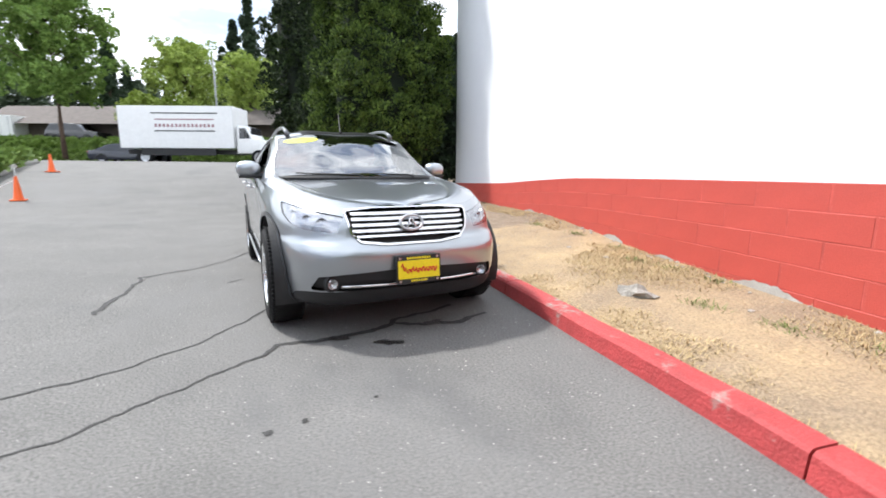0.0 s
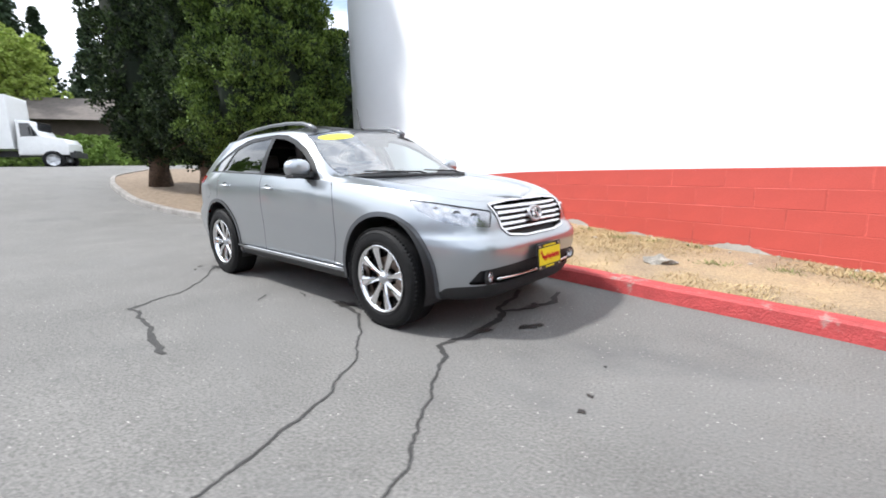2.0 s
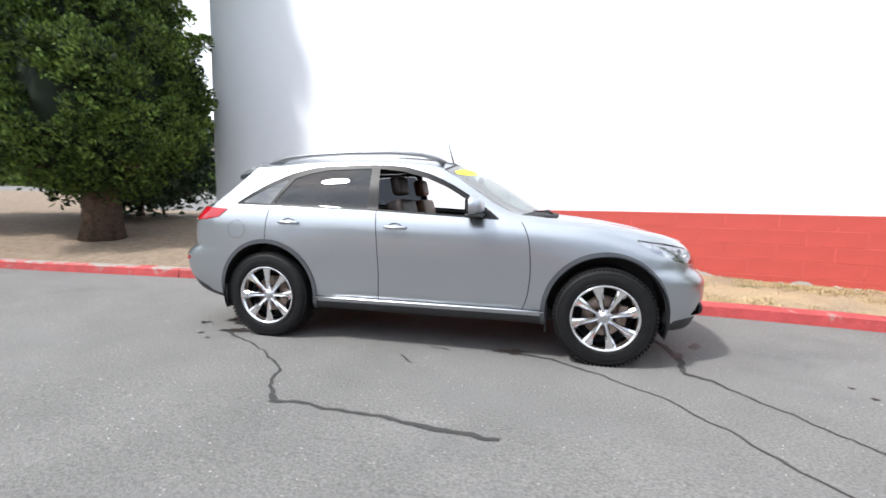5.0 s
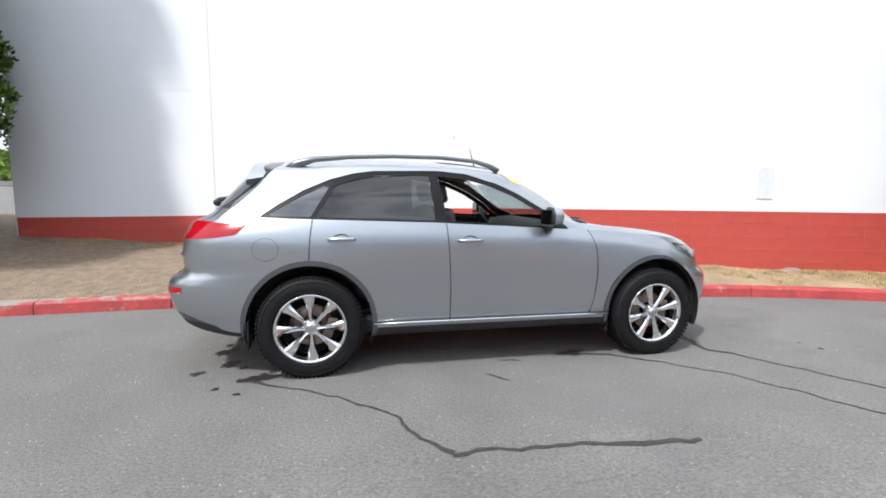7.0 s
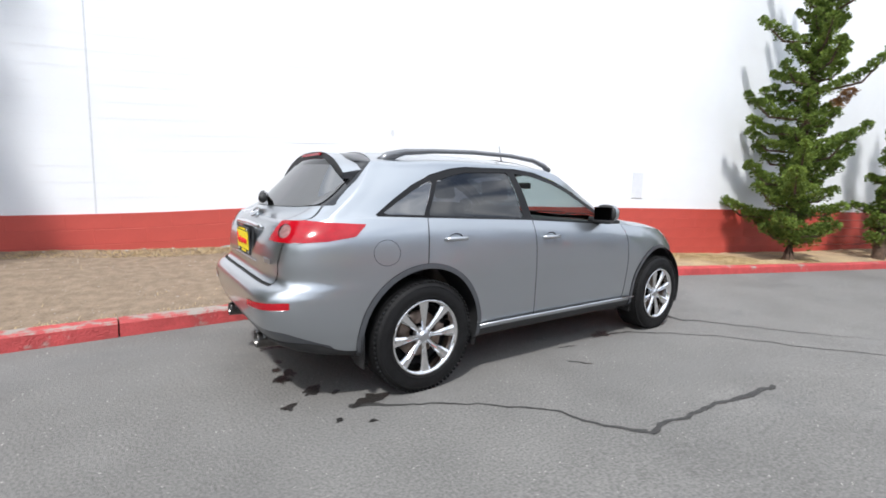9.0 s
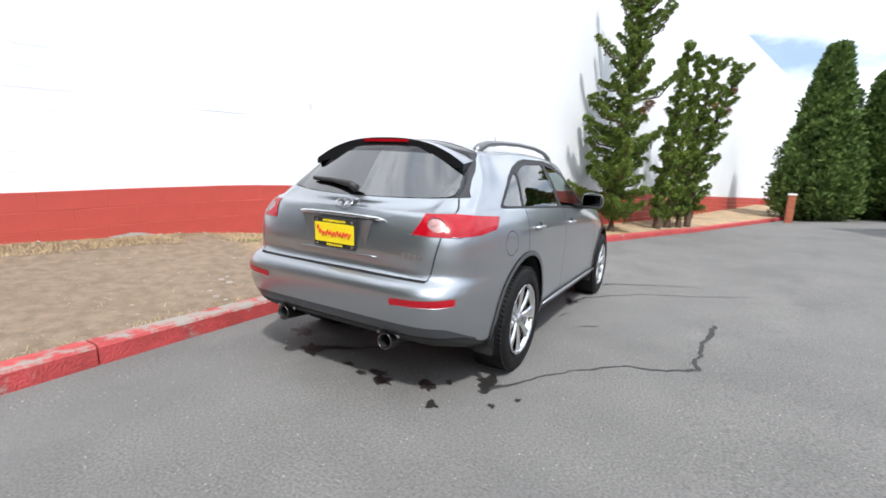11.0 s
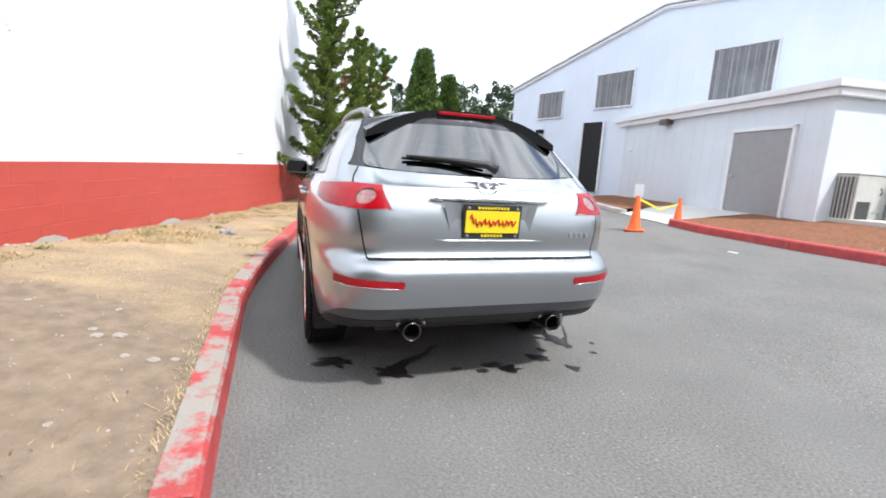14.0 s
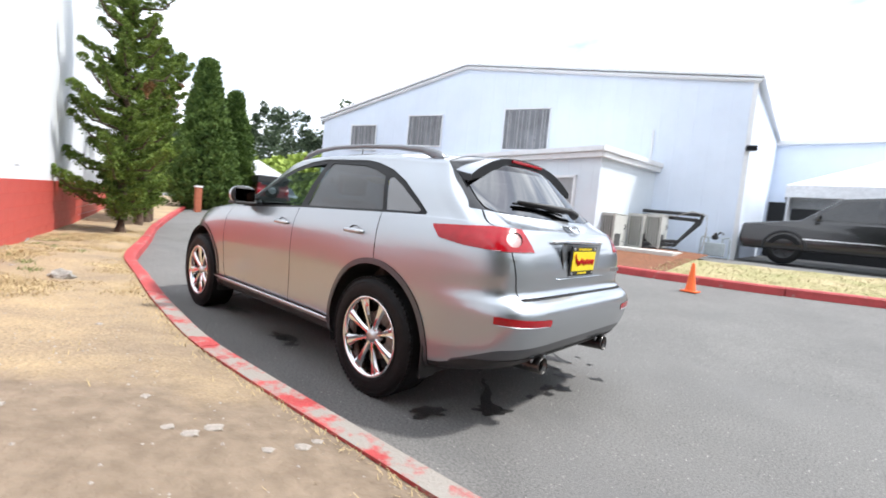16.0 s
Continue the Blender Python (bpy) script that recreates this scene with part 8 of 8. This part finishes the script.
SED_LOW = [(2.30, 0.30), (2.38, 0.5), (2.28, 0.72), (1.10, 0.92), (-1.80, 1.0), (-2.35, 0.96), (-2.40, 0.6), (-2.30, 0.32)]
SED_UP = [(1.15, 0.90), (0.30, 1.38), (-0.30, 1.46), (-1.0, 1.42), (-1.95, 0.98)]
SED_WIN = ([(0.82, 0.98), (0.28, 1.32), (-0.28, 1.39), (-0.30, 0.99)], [(-0.38, 0.99), (-0.36, 1.39), (-0.95, 1.35), (-1.45, 1.02)])
LAMPS = ((2.26, 0.70, 0.66, 0.14, 0.30, 0.12, M_LAMPIN), (-2.36, 0.70, 0.85, 0.08, 0.36, 0.14, M_REDLENS))
x_, y_ = across(33.5, 252)
vehicle("saloon_car", pose(x_, y_, 1.42, 0, 0, STREET_A), SED_LOW, SED_UP, SED_WIN, 0.92, 0.18, P_NAVY, ((1.4, 0.33), (-1.4, 0.33)), M_SATIN, "dark blue saloon car on the street", "car", LAMPS)
x_, y_ = across(43, 322)
vehicle("saloon_car", pose(x_, y_, 3.35, 0, 0, STREET_A), SED_LOW, SED_UP, SED_WIN, 0.92, 0.18, P_WHITE, ((1.4, 0.33), (-1.4, 0.33)), M_SATIN, "white saloon car parked behind the hedge", "car", LAMPS)
x_, y_ = across(43, 170)
vehicle("sport_utility_car", pose(x_, y_, 3.35, 0, 0, STREET_A), SUV_LOW, SUV_UP, SUV_WIN, 0.96, 0.16, P_BLACK, ((1.45, 0.37), (-1.45, 0.37)), M_SATIN, "dark SUV parked behind the hedge", "car", LAMPS)
# white box trailer behind the hedge
tr_ = tagged(new("box_trailer"), "white box trailer parked behind the hedge", "trailer")
tr_.matrix_basis = pose(*across(44, 15), 3.3, 0, 0, STREET_A)
part("box_body", box(0, 0, 1.5, 7.0, 2.3, 2.1, 0.05), P_WHITE, tr_, "white ribbed box")
for k in range(9):
    part("rib", box(-3.2 + k * 0.8, -1.16, 1.5, 0.05, 0.03, 2.0), P_SILV, tr_)
for x_ in (-1.5, -0.6):
    for sy in (-1, 1):
        wheel2(tr_, x_, sy * 1.0, 0.38, 0.24, M_SATIN)

M_FADED = mat("faded_maroon_ink", (0.33, 0.17, 0.19), 0.6, var=0.1)
# delivery truck passing on the street
tk = tagged(new("box_truck"), "white box delivery truck driving along the street", "truck")
tk.matrix_basis = pose(*across(32.3, 392), 1.42, 0, 0, STREET_A)
part("cargo_box", box(-1.6, 0, 2.45, 7.6, 2.5, 2.75, 0.05), P_WHITE, tk, "white cargo box")
for k, (zz, ln_) in enumerate(((3.35, 4.4), (2.95, 3.9), (2.2, 4.0))):
    part("stripe", box(-1.0, -1.262, zz, ln_, 0.012, 0.07), M_BLACKINK if k != 1 else M_FADED, tk, "dark stripe")
for k in range(15):
    part("letter_mark", box(-2.9 + k * 0.27, -1.262, 2.55, 0.15, 0.012, 0.20), M_FADED, tk)
part("chassis", box(-0.4, 0, 0.85, 10.0, 1.0, 0.3, 0.03), M_BLACKPL, tk)
part("side_skirt", box(-1.6, -1.1, 0.85, 5.0, 0.1, 0.5, 0.02), M_BLACKPL, tk)
slab([(4.5, 0.75), (4.5, 1.35), (4.3, 1.62), (3.4, 1.75), (2.95, 2.55), (2.35, 2.6), (2.30, 0.75)], 1.12, 0.10, "cab", P_WHITE, tk, 0.06, "white cab with a bonnet")
for sy in (-1, 1):
    b = bmesh.new()
    vs = [b.verts.new((x, sy * (1.125 - 0.10 * ((z - 0.75) / 1.85) ** 1.3), z)) for x, z in ((3.25, 1.75), (2.92, 2.42), (2.5, 2.42), (2.5, 1.72))]
    b.faces.new(vs)
    part("cab_window", b, M_CARGLASS, tk).modifiers.new("thickness", "SOLIDIFY").thickness = 0.02
    for x_ in (3.75, -3.9):
        wheel2(tk, x_, sy * 1.0, 0.50, 0.28, M_SATIN)
    part("cab_mirror", box(3.0, sy * 1.3, 2.0, 0.08, 0.15, 0.4, 0.02), M_BLACKPL, tk)
part("windscreen", box(3.22, 0, 2.12, 0.05, 1.7, 0.75, 0.02, 2, None, pose(0, 0, 0)), M_CARGLASS, tk)
part("bumper", box(4.6, 0, 0.75, 0.2, 2.2, 0.3, 0.04), M_BLACKPL, tk)

# vehicles at the lane's far end
JL = [(1.95, 0.45), (1.98, 0.95), (0.75, 1.12), (-1.95, 1.12), (-1.98, 0.45)]
JU = [(0.70, 1.08), (0.45, 1.78), (-1.90, 1.78), (-1.95, 1.08)]
JW = ([(0.50, 1.2), (0.38, 1.68), (-0.35, 1.68), (-0.35, 1.2)], [(-0.5, 1.2), (-0.5, 1.68), (-1.7, 1.68), (-1.7, 1.2)])
jp = vehicle("off_road_car", pose(22.6, -10.35, gz(22.6, -10.35), 0, 0, -14), JL, JU, JW, 0.90, 0.08, P_RED, ((1.25, 0.40), (-1.25, 0.40)), M_BLACKPL, "dark red off-road car with a black hard top", "car", ((-2.0, 0.75, 0.9, 0.05, 0.16, 0.2, M_REDLENS),))
part("hard_top", box(-0.75, 0, 1.62, 2.5, 1.70, 0.40, 0.08), M_BLACKPL, jp, "black hard top")
part("spare_wheel", lathe([(0.18, -0.1), (0.36, -0.12), (0.40, -0.06), (0.40, 0.06), (0.3, 0.1)], 28), M_RUBBER, jp, "spare wheel", True, pose(-2.12, 0.1, 1.0, 0, 0, -90))
part("spare_wheel_rim", lathe([(0.001, -0.12), (0.15, -0.12), (0.2, -0.10)], 20), M_SATIN, jp, "", True, pose(-2.12, 0.1, 1.0, 0, 0, -90))
part("rear_glass", box(-1.96, 0, 1.5, 0.03, 1.3, 0.4, 0.02), M_CARGLASS, jp)
part("rear_bumper", box(-2.08, 0, 0.55, 0.18, 1.6, 0.2, 0.03), M_BLACKPL, jp)
vehicle("sport_utility_car", pose(31.5, -11.9, gz(31, -11), 0, 0, 155), SUV_LOW, SUV_UP, SUV_WIN, 0.95, 0.16, P_SILV, ((1.45, 0.38), (-1.45, 0.38)), M_SATIN, "silver SUV parked by the cypresses", "car", LAMPS)
vehicle("saloon_car", pose(30.0, -14.6, gz(30, -14), 0, 0, 150), SED_LOW, SED_UP, SED_WIN, 0.92, 0.18, P_WHITE, ((1.4, 0.33), (-1.4, 0.33)), M_SATIN, "white car parked near the house", "car", LAMPS)
vehicle("saloon_car", pose(26.5, -13.4, gz(26, -13), 0, 0, 165), SED_LOW, SED_UP, SED_WIN, 0.92, 0.18, P_NAVY, ((1.4, 0.33), (-1.4, 0.33)), M_SATIN, "dark car parked near the house", "car", LAMPS)

# the yard across the drive is set out to its own grid, then laid in place as a whole
YARD = Matrix.Translation((2.235, -8.442, 0.015)) @ Matrix.Rotation(0.0076, 4, "Z") @ Matrix.Scale(1.0417, 4) @ Matrix.Translation((-2, 8, 0))
YARD_KINDS = ("lawn_strip", "mulch_bed", "paving_slab", "lawn_grass", "air_conditioner", "concrete_pad", "metal_rack", "gas_meter", "asphalt_bay", "rear_wing", "canopy_tent", "plant_bed", "paper_scrap")
for ob in [o for o in scene.collection.objects if o.parent is None]:
    if ob in (kerb2, suv) or ob.name.split(".")[0].startswith(YARD_KINDS):
        ob.matrix_basis = YARD @ ob.matrix_basis
    elif ob in (shed, ann):
        ob.matrix_basis = Matrix.Translation((0, 0, 0.048)) @ YARD @ ob.matrix_basis
